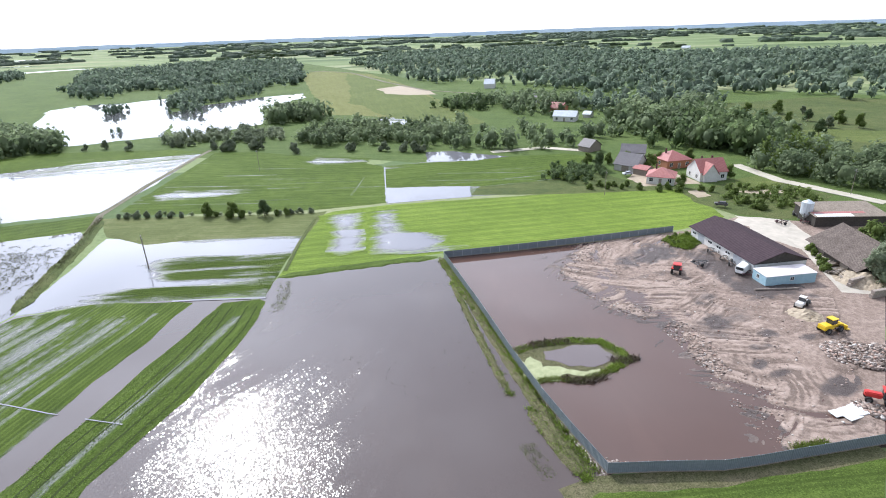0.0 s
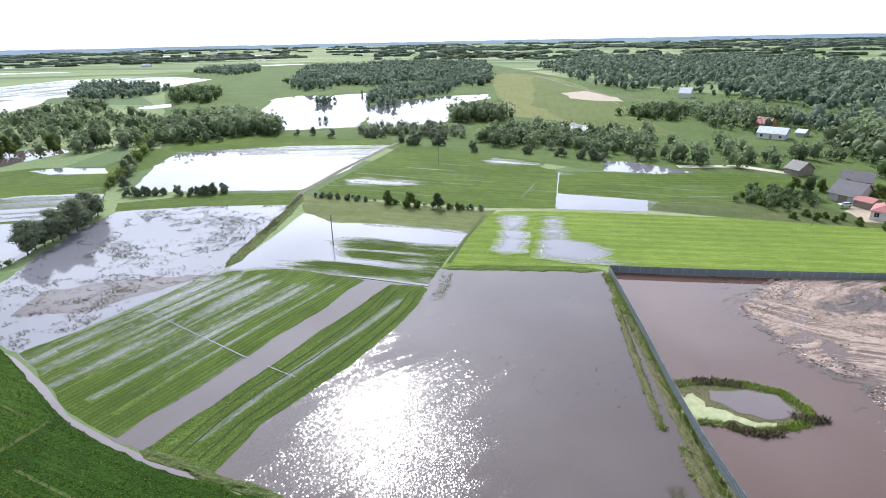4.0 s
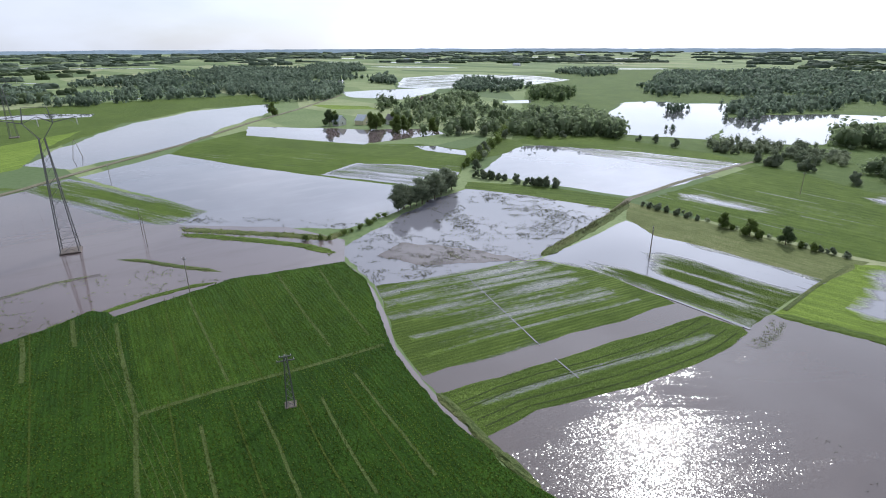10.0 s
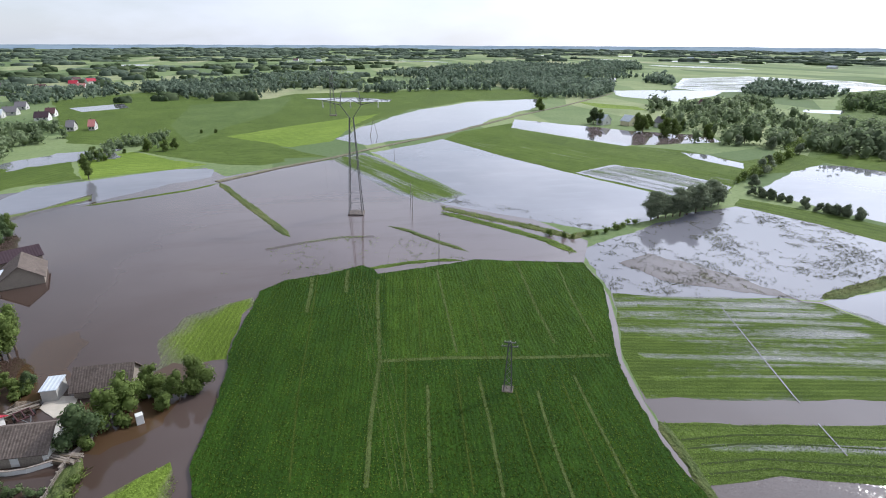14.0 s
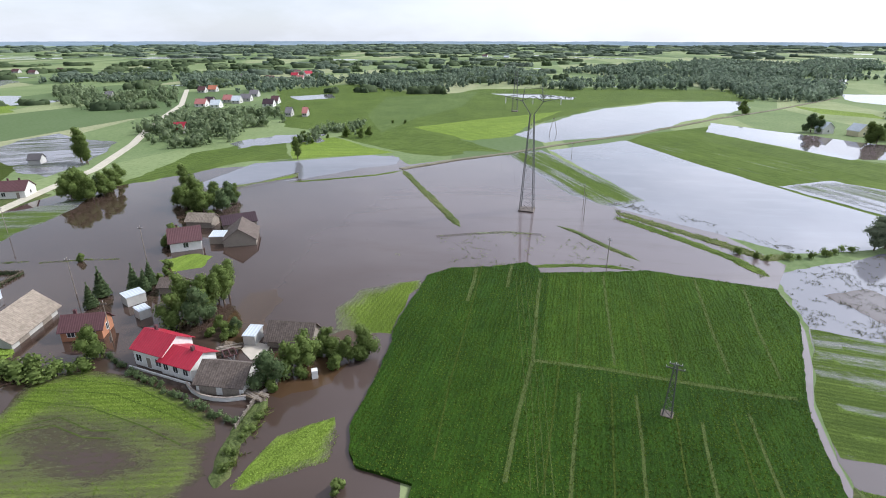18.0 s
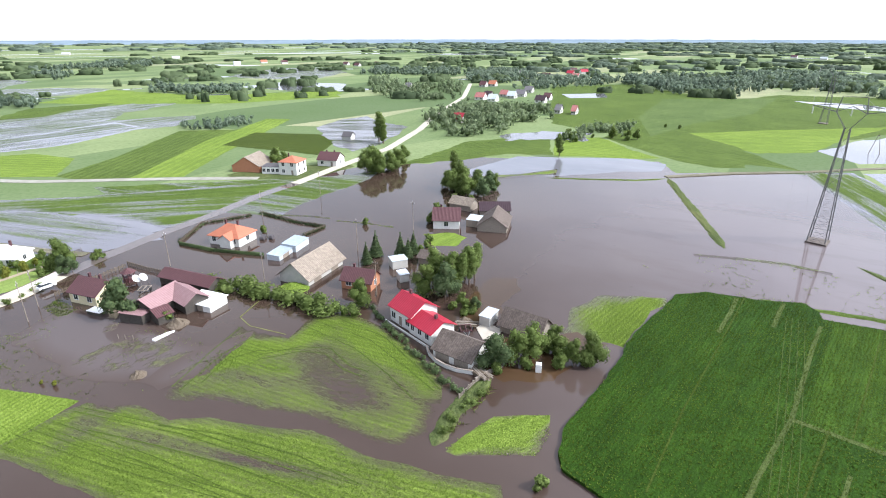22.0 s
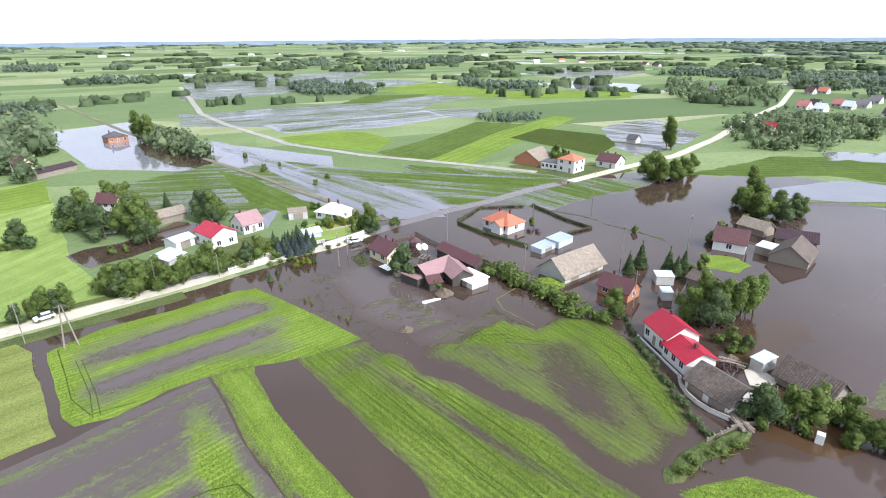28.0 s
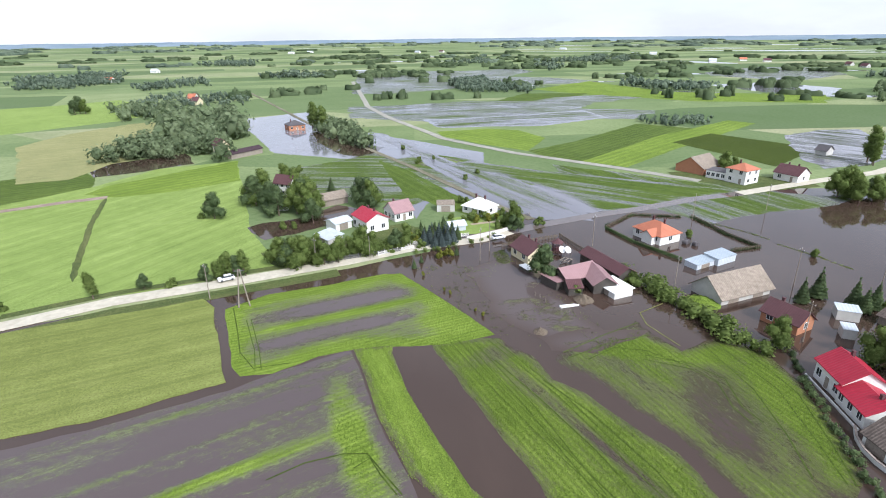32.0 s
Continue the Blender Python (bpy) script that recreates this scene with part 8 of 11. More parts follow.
ribbon("track_w", "grassy track with pale ruts", [(-15, -700), (-18.5, -556.4), (-20.1, -441.2), (-31.2, -374.0), (-47.6, -310.3), (-52.2, -288.8), (-77.7, -243.7), (-109.5, -205.4), (-129.7, -177.8)], 4.2, "lane", 7.15, 0.1, "track", 0.15)
ribbon("track_w2", "narrow pale lane through the wet fields", [(91, -594), (52.5, -465.1), (26.8, -379.2), (8.5, -321.8), (-10.6, -270.5), (-27.0, -226.0), (-40.0, -185.0), (-48.5, -160.0), (-53.5, -148.0)], 2.6, "track", 7.3, 0.1, "track", 0.15)
area("water_stripes_n", "shining flooded strips far off", [(-628, 415), (-801, 542), (-832, 682), (-695, 756), (-580, 709), (-545, 591), (-561, 484), (-567, 422)], "wet_most", 3.15, 88.5, 2, 1.5, 0, "field")
area("water_n_a", "sky-bright flood far off", [(-602, 316), (-600, 371), (-582, 449), (-529, 400), (-478.2, 322.4), (-528, 291)], "slate", 3.3, 0, 2, 1.5, 0, "water")
area("water_n_b", "sky-bright flood far off", [(-842, 410), (-822, 439), (-741, 398), (-737, 364)], "slate", 3.45, 0, 2, 1.5, 0, "water")
area("water_n_c", "sky-bright flood far off", [(-400.4, 388.6), (-386.9, 417.8), (-369.2, 390.6), (-382.3, 374.3)], "slate", 3.6, 0, 2, 1.5, 0, "water")
area("water_n_d", "flooded field by the farm", [(-381.1, 127.3), (-358.6, 146.9), (-338.7, 165.4), (-309.8, 157.9), (-270.7, 158.3), (-267.6, 153.4), (-342.2, 112.9)], "slate", 3.75, 0, 1, 1.5, 0, "water")
area("water_n_e", "brown pond by the farm", [(-338.7, 165.4), (-311.8, 187.6), (-292.1, 220.7), (-269.7, 213.1), (-269.7, 187.9), (-268.0, 159.7), (-295.4, 145.6)], "water", 4, 0, 1, 1.5, 0, "water")
area("field_n_dark", "olive field by the flooded farm", [(-340.3, 112.3), (-266.2, 152.5), (-241.2, 173.7), (-221.2, 185.6), (-226.6, 206.0), (-231.2, 228.0), (-212.7, 226.8), (-197.1, 193.2), (-194.8, 162.4), (-261.0, 127.3), (-310.3, 101.2)], "crop_mid", 2.75, 32.3, 1, 1.5, 0, "field")
area("field_n_lime", "lime field strip", [(-493.9, 224.1), (-441.4, 260.2), (-414.6, 253.1), (-440.4, 222.9)], "crop_bright", 2, 30.6, 1, 1.5, 0, "field")
area("water_works", "red-brown flood inside the works fence", [(3.0, 122.0), (18.3, 124.6), (40.8, 128.7), (60.0, 130.4), (70.0, 120.0), (70.0, 62.0), (57.4, 54.5), (43.9, 52.6), (39.2, 51.9), (34.7, 51.4), (27.7, 51.7), (20.6, 51.8), (17.9, 59.3), (15.5, 66.9), (12.5, 78.6), (8.8, 95.4)], "works_water", 2.6, 0, 0, 1.5, 0, "water")
area("yard", "bare trodden ground beside the works", [(70.2, 135.4), (85.0, 143.0), (119.4, 131.8), (57.4, 54.1), (60.0, 75.0), (70.0, 100.0)], "mud", 3, 0, 0, 1.5, 0, "yard")
works_ground()
area("pond_rim", "weedy mud rim of the algae pond", [(12.3, 78.8), (17.3, 82.0), (23.5, 83.0), (28.4, 82.3), (31.6, 78.3), (31.7, 75.9), (27.4, 72.7), (21.9, 69.4), (18.4, 71.3), (14.7, 70.9)], "weedy_mud", 3.15, 0, 0.8, 1.5, 0, "bank")
area("pond_pool", "brown pool inside the weedy rim", [(17.7, 78.9), (23.0, 80.8), (27.8, 80.4), (29.2, 76.8), (25.6, 74.4), (21.5, 74.8), (17.6, 76.4)], "water", 9, 0, 0.5, 0.6, 0, "water")
area("pond_algae", "pale green algae on the pool", [(12.8, 77.7), (13.9, 76.6), (15.6, 78.2), (17.0, 76.4), (17.0, 74.8), (19.1, 74.3), (21.2, 73.5), (25.9, 73.8), (23.5, 72.1), (20.8, 72.0), (18.2, 70.7), (15.0, 70.3), (13.2, 72.7)], "algae", 9.75, 0, 0.7, 0.5, 0, "water")
area("grass_verge", "grass outside the works fence", [(18.4, 48.6), (34.1, 48.6), (55.8, 51.8), (51.0, 45.9), (58.1, 44.0), (13.3, 44.3)], "crop_mid", 3.3, 4.1, 0.4, 1.5, 0.05, "field")
ribbon("verge_path", "muddy path outside the fence", [(14.2, 48.0), (18.7, 49.7), (27.2, 50.0), (35.5, 49.9), (43.1, 50.9), (56.7, 52.9)], 3, "weedy_mud", 2.15, 0, "path", 0.15)
ribbon("bank_works", "weedy strip beside the works fence", [(1.0, 123.1), (6.6, 99.9), (10.3, 82.2), (12.9, 70.5), (15.7, 59.3), (18.3, 50.8)], 1.7, "weedy_mud", 3.45, 0.12, "bank", 0.15)
ribbon("bank_works_b", "weedy strip in the brown water", [(3.4, 108.3), (6.8, 88.4), (9.3, 73.8), (10.7, 67.8)], 1.2, "weedy_mud", 3.6, 0.1, "bank", 0.15)
ribbon("bank_works_c", "weedy strip in the brown water", [(12.8, 65.0), (13.9, 60.0), (15.7, 54.5), (17.6, 50.6)], 1.4, "weedy_mud", 3.75, 0.1, "bank", 0.15)
ribbon("bank_north", "grass bank behind the brown water", [(-36.7, 114.9), (-23.1, 118.3), (-9.8, 121.4), (0.6, 123.1)], 3, "crop_mid", 4.15, 0.2, "bank", 0.15)
area("yard_pale", "pale concrete yard", [(85.0, 143.0), (98.6, 138.9), (95.0, 124.1), (89.8, 108.8), (88.8, 119.1), (84.0, 127.4)], "hardcore", 7.45, 0, 1, 1.5, 0, "yard")
area("yard_green", "weeds behind the works barn", [(58.4, 128.2), (68.1, 132.6), (66.9, 125.3), (60.9, 121.4)], "rough", 9.3, 0, 1, 1.5, 0.2, "bank")
ribbon("water_furrow", "water in a plough furrow", [(-90.6, 78.0), (-73.5, 72.7), (-59.4, 68.3), (-57.8, 67.9)], 0.2, "slate", 12.3, 0, "water", 0.5)
ribbon("water_furrow", "water in a plough furrow", [(-53.0, 66.6), (-46.6, 65.0)], 0.2, "slate", 12.45, 0, "water", 0.5)
ribbon("track_yellow", "trodden tracks through the young crop", [(-35.9, 158.0), (-36.4, 136.8), (-35.8, 118.3)], 1, "rough", 12.6, 0, "track", 0.15)
ribbon("ditch_line", "thin line of water along the field edge", [(-19.4, 220.1), (-17.5, 196.1), (-15.1, 170.3)], 0.4, "slate", 12.75, 0, "water", 0.15)
ribbon("ditch_line", "thin line of water along the strips", [(-56.6, 104.7), (-46.3, 104.7), (-36.5, 104.4)], 0.7, "slate", 12, 0, "water", 0.4)
ribbon("verge_road", "rough grass verge along the road", [(80.9, -96.1), (66.3, -101.7), (49.2, -108.6), (28.1, -113.6), (3.7, -119.6)], 4.2, "rough", 5.75, 0, "verge", 0.15)
ribbon("verge_road_b", "grass verge along the road", [(71.1, -111.2), (52.6, -118.3), (29.8, -123.4), (17.2, -126.2)], 2.5, "rough", 5, 0, "verge", 0.15)
ribbon("drive", "pale concrete drive", [(-16.2, -132.3), (-19.0, -136.0), (-21.0, -139.1)], 4, "road", 15.15, 0.1, "path", 0.15)
ribbon("garden_path", "pale garden path", [(-51.1, -149.2), (-39.9, -147.7), (-34.6, -147.0)], 1.5, "sand", 15.3, 0, "path", 0.15)
area("garden", "lawn of the white bungalow", [(-24.9, -140.4), (-29.4, -154.5), (-45.5, -154.3), (-45.8, -143.9), (-34.3, -139.3)], "crop_pale", 5.15, 0, 0.5, 1.5, 0, "garden")
area("garden_b", "gardens behind the fence", [(23.2, -137.1), (7.6, -137.1), (-4.1, -145.8), (-14.0, -152.0), (-19.8, -147.3), (-24.0, -136.1), (-11.3, -130.1), (6.3, -123.8), (18.5, -125.0)], "rough", 5.3, 0, 0.8, 1.5, 0, "garden")
area("garden_c", "bright grass by the flooded farm", [(-115.6, -85.9), (-121.0, -80.0), (-119.3, -75.2), (-111.9, -73.8), (-108.6, -80.5)], "crop_bright", 3, 0, 1, 1.5, 0, "garden")
area("farm_yard", "bare ground of the works village", [(76.8, 201.3), (89.0, 199.3), (92.1, 178.5), (72.3, 177.7), (70.5, 189.5)], "sand", 3.15, 0, 1, 1.5, 0, "yard")
area("garden_w", "gardens of the white farm", [(-126.1, -193.2), (-141.4, -192.2), (-168.7, -170.6), (-166.3, -161.3), (-139.6, -160.6), (-123.7, -183.9)], "rough", 4.3, 0, 0.6, 1.5, 0, "garden")
area("water_weeds", "yellowish weeds standing in the flood", [(-26.4, -115.8), (-37.4, -120.5), (-42.9, -106.7), (-44.7, -90.5), (-45.8, -80.0), (-35.1, -77.3), (-31.2, -86.3), (-25.5, -97.5)], "wet_weeds", 4.45, 0, 1.5, 1.5, 0, "water")
area("water_weeds_b", "yellowish weeds standing in the flood", [(-33.0, -78.0), (-32.5, -83.1), (-41.2, -84.2), (-50.2, -82.1), (-52.9, -81.1), (-40.5, -75.8)], "wet_weeds", 4.6, 0, 1, 1.5, 0, "water")
area("water_reed_band", "broken reeds along the flooded meadow", [(-114.8, 67.7), (-101.8, 74.1), (-93.9, 90.1), (-86.9, 97.9), (-90.5, 96.5), (-104.9, 89.1), (-120.1, 79.1)], "wet_weeds", 6.75, 0, 1.5, 1.5, 0, "water")
area("water_edge", "wet rows at the edge of the mirror water", [(-203.6, 226.6), (-155.0, 252.4), (-109.5, 262.6), (-109.0, 227.2), (-141.1, 229.2), (-172.4, 224.9)], "wet_most", 5.45, 21, 0.8, 1.5, 0, "field")
ribbon("wheel_track", "dark wheel track pressed into the grass", [(-16.1, -83.9), (-20.2, -68.2), (-25.2, -51.9), (-28.9, -41.3)], 0.16, "pressed", 5.6, 0, "track", 0.3)
ribbon("wheel_track", "dark wheel track pressed into the grass", [(-17.7, -84.1), (-21.6, -68.3), (-26.6, -51.8), (-29.9, -41.0)], 0.16, "pressed", 5.75, 0, "track", 0.3)
ribbon("wheel_track", "dark wheel track pressed into the grass", [(-23.1, -83.1), (-29.4, -65.2), (-32.9, -50.5), (-35.6, -39.1)], 0.16, "pressed", 5, 0, "track", 0.3)
ribbon("wheel_track", "dark wheel track pressed into the grass", [(-24.4, -82.4), (-30.6, -64.6), (-33.9, -50.2), (-36.4, -39.1)], 0.16, "pressed", 5.15, 0, "track", 0.3)
ribbon("wheel_track", "dark wheel track pressed into the grass", [(-19.2, -82.1), (-23.6, -63.7), (-26.9, -45.6)], 0.16, "pressed", 5.3, 0, "track", 0.3)
ribbon("wheel_track", "dark wheel track pressed into the grass", [(-20.6, -82.2), (-24.9, -64.0), (-27.9, -45.6)], 0.16, "pressed", 5.45, 0, "track", 0.3)
ribbon("wheel_track", "dark wheel track pressed into the grass", [(21.8, -100.0), (18.6, -87.8), (17.7, -81.3)], 0.16, "pressed", 5.6, 0, "track", 0.3)
ribbon("wheel_track", "dark wheel track pressed into the grass", [(20.9, -100.0), (17.8, -87.7), (16.7, -81.5)], 0.16, "pressed", 5.75, 0, "track", 0.3)
for line in ([(-62.8, -72.1), (-63.5, -60.2), (-60.1, -48.9), (-57.6, -41.6)], [(-66.1, -70.6), (-65.8, -58.8), (-61.5, -47.7), (-58.5, -41.2)], [(-60.3, -74.3), (-59.8, -60.8), (-57.0, -50.5), (-54.2, -43.2)],
             [(-34.8, -76.6), (-44.8, -80.9), (-52.8, -83.7)], [(-34.9, -74.7), (-45.7, -78.5), (-52.6, -79.0)], [(-38.2, -73.7), (-44.4, -76.4), (-49.3, -74.3), (-54.0, -68.3)],
             [(-48.4, -73.0), (-54.6, -69.0), (-57.3, -64.1), (-55.2, -57.4), (-55.7, -53.7)], [(-47.6, -71.8), (-53.6, -67.8), (-55.6, -63.8), (-53.8, -57.5), (-54.1, -53.5)],
             [(-28.6, -69.5), (-32.6, -60.6), (-35.9, -48.2), (-36.9, -37.9)], [(-22.4, -76.7), (-26.1, -66.1), (-29.9, -53.2), (-32.9, -37.6)], 
             [(25.2, -105.7), (22.9, -96.1), (21.1, -87.8), (18.1, -82.2), (12.0, -82.7)], [(13.0, -56.1), (8.4, -58.2), (3.4, -58.9), (0.2, -58.3), (-1.9, -53.9), (-3.6, -50.5)], [(2.1, -56.0), (-0.1, -57.4), (-1.3, -54.1), (-3.0, -50.6)]):
    ribbon("wheel_track", "dark wheel track pressed into the wet grass", line, 0.22, "pressed", 5.2, 0, "track", 0.4)
# four thin ribbons on the corn stand in for cables overhead
ribbon("wheel_track", "thin pale line laid on the corn in place of a power cable", [(-115.4, 2.0), (-101.2, 2.4), (-73.5, 3.6), (-51.9, 4.1)], 0.11, "tram", 62.6, 0, "track", 0.3)
ribbon("wheel_track", "thin pale line laid on the corn in place of a power cable", [(-115.8, 2.9), (-100.9, 3.5), (-73.2, 4.6), (-51.6, 5.0)], 0.11, "tram", 62.75, 0, "track", 0.3)
ribbon("wheel_track", "thin pale line laid on the corn in place of a power cable", [(-116.1, 4.0), (-100.6, 4.6), (-72.9, 5.6), (-51.3, 5.9)], 0.11, "tram", 62, 0, "track", 0.3)
ribbon("wheel_track", "thin pale line laid on the corn in place of a power cable", [(-116.1, 5.0), (-100.3, 5.7), (-72.6, 6.6), (-51.1, 6.9)], 0.11, "tram", 62.15, 0, "track", 0.3)
ribbon("wheel_track", "faint darker row in the corn", [(-120.9, -6.1), (-94.6, -7.2), (-73.9, -8.3), (-55.4, -8.4)], 0.25, "crop_olive", 62.3, 0, "track", 0.3)
ribbon("wheel_track", "faint darker row in the corn", [(-114.5, 16.6), (-81.1, 12.3)], 0.25, "crop_olive", 62.45, 0, "track", 0.3)
ribbon("wheel_track", "faint darker row in the corn", [(-111.7, 26.6), (-77.9, 23.5)], 0.25, "crop_olive", 62.6, 0, "track", 0.3)
ribbon("wheel_track", "faint darker row in the corn", [(-116.7, 33.5), (-78.3, 28.8)], 0.25, "crop_olive", 62.75, 0, "track", 0.3)
ribbon("wheel_track", "faint darker row in the corn", [(-81.8, 9.7), (-64.1, 7.3), (-51.4, 5.5)], 0.25, "crop_olive", 62, 0, "track", 0.3)
ribbon("wheel_track", "faint darker row in the corn", [(-76.0, 17.4), (-59.4, 15.1), (-49.1, 13.8)], 0.25, "crop_olive", 62.15, 0, "track", 0.3)
ribbon("wheel_track", "faint darker row in the corn", [(-68.8, 25.5), (-55.8, 23.4), (-46.6, 22.5)], 0.25, "crop_olive", 62.3, 0, "track", 0.3)
ribbon("wheel_track", "faint darker row in the corn", [(-69.7, 33.7), (-57.1, 31.7), (-44.4, 30.1)], 0.25, "crop_olive", 62.45, 0, "track", 0.3)
area("lake", "bright lake among the woods", [(-250.8, 343.0), (-291.1, 421.8), (-314.6, 467.0), (-302.4, 496.4), (-271.6, 498.7), (-245.5, 529.4), (-195.1, 421.3), (-175.6, 388.3), (-154.4, 314.7), (-175.5, 308.0), (-195.6, 296.3), (-212.3, 312.3)], "lake", 2.3, 0, 2, 1.5, 0, "water")
area("lake_b", "bright lake among the woods", [(-176.0, 388.0), (-195.8, 424.0), (-188.2, 459.0), (-153.7, 512.0), (-117.6, 532.0), (-110.0, 499.0), (-122.0, 440.0), (-112.0, 376.0), (-104.0, 348.0), (-127.0, 326.0), (-141.0, 308.0), (-156.0, 332.0)], "lake", 2.45, 0, 2, 1.5, 0, "water")
area("pool_meadow", "half-flooded plot behind the willows", [(-31.0, 328.0), (-11.8, 329.0), (-17.0, 359.0), (-33.0, 356.0)], "wet_most", 5.0, 5, 1, 1.5, 0, "field")
area("meadow", "pale dry meadow on a slope", [(-178, 797), (-159, 859), (-80, 761), (-31, 611), (17.9, 398.9), (31.0, 322.0), (7.8, 315.2), (-35.9, 366.2), (-75.7, 386.0), (-94.4, 474.2)], "meadow", 3.3, 100.7, 2, 1.5, 0, "field")
area("meadow_green", "green side of the meadow", [(-112, 773), (-50, 661), (-30.0, 584.8), (17.9, 398.9), (31.0, 322.0), (7.8, 315.2), (-28.3, 365.0), (-61.7, 447.9)], "meadow_g", 6, 98.6, 3, 1.5, 0, "field")
area("sand_patch", "bare sandy patch in the meadow", [(-49.9, 549.2), (-29.4, 572.4), (-2.8, 521.3), (7.1, 481.4), (-17.3, 487.0), (-38.1, 500.8)], "sand", 9.45, 0, 1.5, 1.5, 0, "ground")
area("field_scrub", "scrubby grassland beyond the road", [(193.8, 366.8), (272.0, 380.6), (321.0, 343.6), (180.8, 184.7), (157.1, 211.2), (141.2, 222.4), (156.1, 256.5), (160.6, 294.8)], "rough", 2.6, 10.1, 2, 1.5, 0, "field")
area("field_scrub_b", "open scrub before the wood", [(164.6, 262.5), (194.4, 266.3), (236.5, 247.8), (213.1, 221.3), (176.0, 239.2), (156.8, 241.1)], "meadow_g", 3.45, -6.2, 1, 1.5, 0, "field")
ribbon("track_hill", "pale lane beside the meadow", [(-187, 871), (-107, 792), (-47, 623), (-2.8, 521.3), (44.8, 472.8)], 4, "track", 7.6, 0.1, "track", 0.15)
ribbon("lane_village", "pale village lane", [(116.5, 202.2), (119.4, 178.1), (125.3, 166.6), (134.0, 150.0)], 4.5, "road", 7.75, 0.1, "road", 0.15)
ribbon("lane_village_b", "pale village lane", [(27.1, 241.2), (51.1, 246.7), (71.4, 235.5)], 4.5, "road", 7, 0.1, "road", 0.15)
ribbon("lane_works", "pale gravel drive", [(83.8, 140.7), (93.2, 130.5), (91.4, 118.8), (87.8, 106.0), (84.8, 95.2)], 6, "hardcore", 8.15, 0, "road", 0.15)
wood_in("dense far mixed wood", [(-138, 1029), (-61, 1399), (218, 1358), (405, 947), (615, 886), (791, 835), (315.8, 321.0), (263.3, 367.7), (233.5, 422.1), (200.3, 379.8), (152.8, 411.3), (122.7, 467.4), (88.3, 540.0), (25.4, 569.2), (-34, 672)], 12, 13, "leaf_far_hazed", "far", 11, 0.8)
wood_in("grey-green wood beside the lake", [(-390, 618), (-568, 968), (-504, 1097), (-465, 1237), (-276, 1181), (-181, 820), (-139, 616), (-184, 615), (-256, 603), (-322, 620), (-306, 543), (-365, 583)], 9.6, 11, "leaf_far_hazed", "far", 12, 0.8)
wood_in("wooded tongue of land in the lake", [(-239.0, 518.5), (-243, 570), (-184, 615), (-159.4, 529.2), (-190.1, 466.0), (-175.8, 417.9), (-195.1, 421.3)], 8, 9, "leaf_far_hazed", "mid", 30, 0.8)
wood_in("small wooded island", [(-249.6, 434.0), (-257.4, 479.2), (-240.3, 446.1), (-236.8, 418.9)], 6, 7, "leaf_far_hazed", "mid", 31, 0.8)
wood_in("small wooded island", [(-197.6, 340.3), (-191.6, 341.7), (-186.8, 332.6), (-193.8, 333.5)], 4, 4, "leaf_far_hazed", "mid", 32, 0.8)
wood_in("low grey willows along the lake shore", [(-147.0, 286.0), (-143.0, 304.0), (-124.0, 320.0), (-101.0, 334.0), (-84.0, 318.0), (-78.0, 288.0), (-90.0, 279.0), (-116.0, 291.0)], 5.5, 6.0, "leaf_grey", "near", 13, 0.95)
wood_in("alders and willows behind the meadow", [(-64.0, 282.0), (-72.0, 300.0), (-62.0, 326.0), (-44.0, 334.0), (-34.0, 312.0), (-5.0, 304.0), (20.0, 302.0), (24.0, 280.0), (9.0, 272.0), (-8.0, 272.0), (-27.0, 272.0), (-46.0, 270.0)], 6.0, 8.5, "leaf_wood", "near", 213, 0.85)
wood_in("grey willows among the alders", [(-40.0, 270.0), (-10.0, 271.0), (18.0, 272.0), (26.0, 276.0), (20.0, 284.0), (-12.0, 284.0), (-38.0, 284.0)], 6.5, 6.0, "leaf_grey", "near", 214, 0.95)
wood_in("tall trees by the lake", [(-100.0, 347.0), (-112.0, 378.0), (-104.0, 398.0), (-70.0, 388.0), (-66.0, 366.0), (-80.0, 348.0)], 6, 12, "leaf_wood", "mid", 33, 0.8)
wood_in("wood at the field edge", [(-278.2, 284.0), (-283.1, 313.1), (-299.5, 356.0), (-283.1, 360.8), (-239.8, 327.0), (-204.3, 307.7), (-188.7, 275.2), (-222.2, 278.5), (-213.8, 244.4), (-220.6, 239.1), (-238.6, 240.5)], 6.5, 9.5, "leaf_wood", "mid", 34, 0.8)
wood_in("block of planted trees", [(5.9, 401.1), (19.1, 424.6), (40.6, 427.3), (38.0, 377.9), (16.9, 376.0)], 6, 9, "leaf_dark", "mid", 35, 0.8)
wood_in("trees round the village", [(40.6, 427.3), (74.0, 449.9), (96.4, 430.0), (109.1, 413.5), (98.4, 357.1), (81.3, 360.0), (67.7, 327.2), (56.6, 339.8), (46.0, 365.8)], 8, 10, "leaf_wood", "mid", 14, 0.8)
wood_in("trees round the village", [(-11.3, 304.4), (11.4, 324.7), (39.4, 310.9), (58.9, 282.2), (81.6, 271.9), (107.9, 292.9), (102.5, 269.5), (75.2, 249.1), (52.9, 239.1), (24.0, 246.6), (11.3, 247.8), (-10.2, 271.6)], 7, 10, "leaf_wood", "mid", 36, 0.8)
wood_in("dense tree mass behind the houses", [(104.0, 308.0), (122.2, 334.3), (172.8, 344.8), (157.9, 295.2), (173.4, 268.8), (154.5, 241.3), (135.9, 220.8), (116.1, 229.9), (113.5, 245.3), (102.0, 268.1)], 7, 13, "leaf_wood", "mid", 37, 0.8)
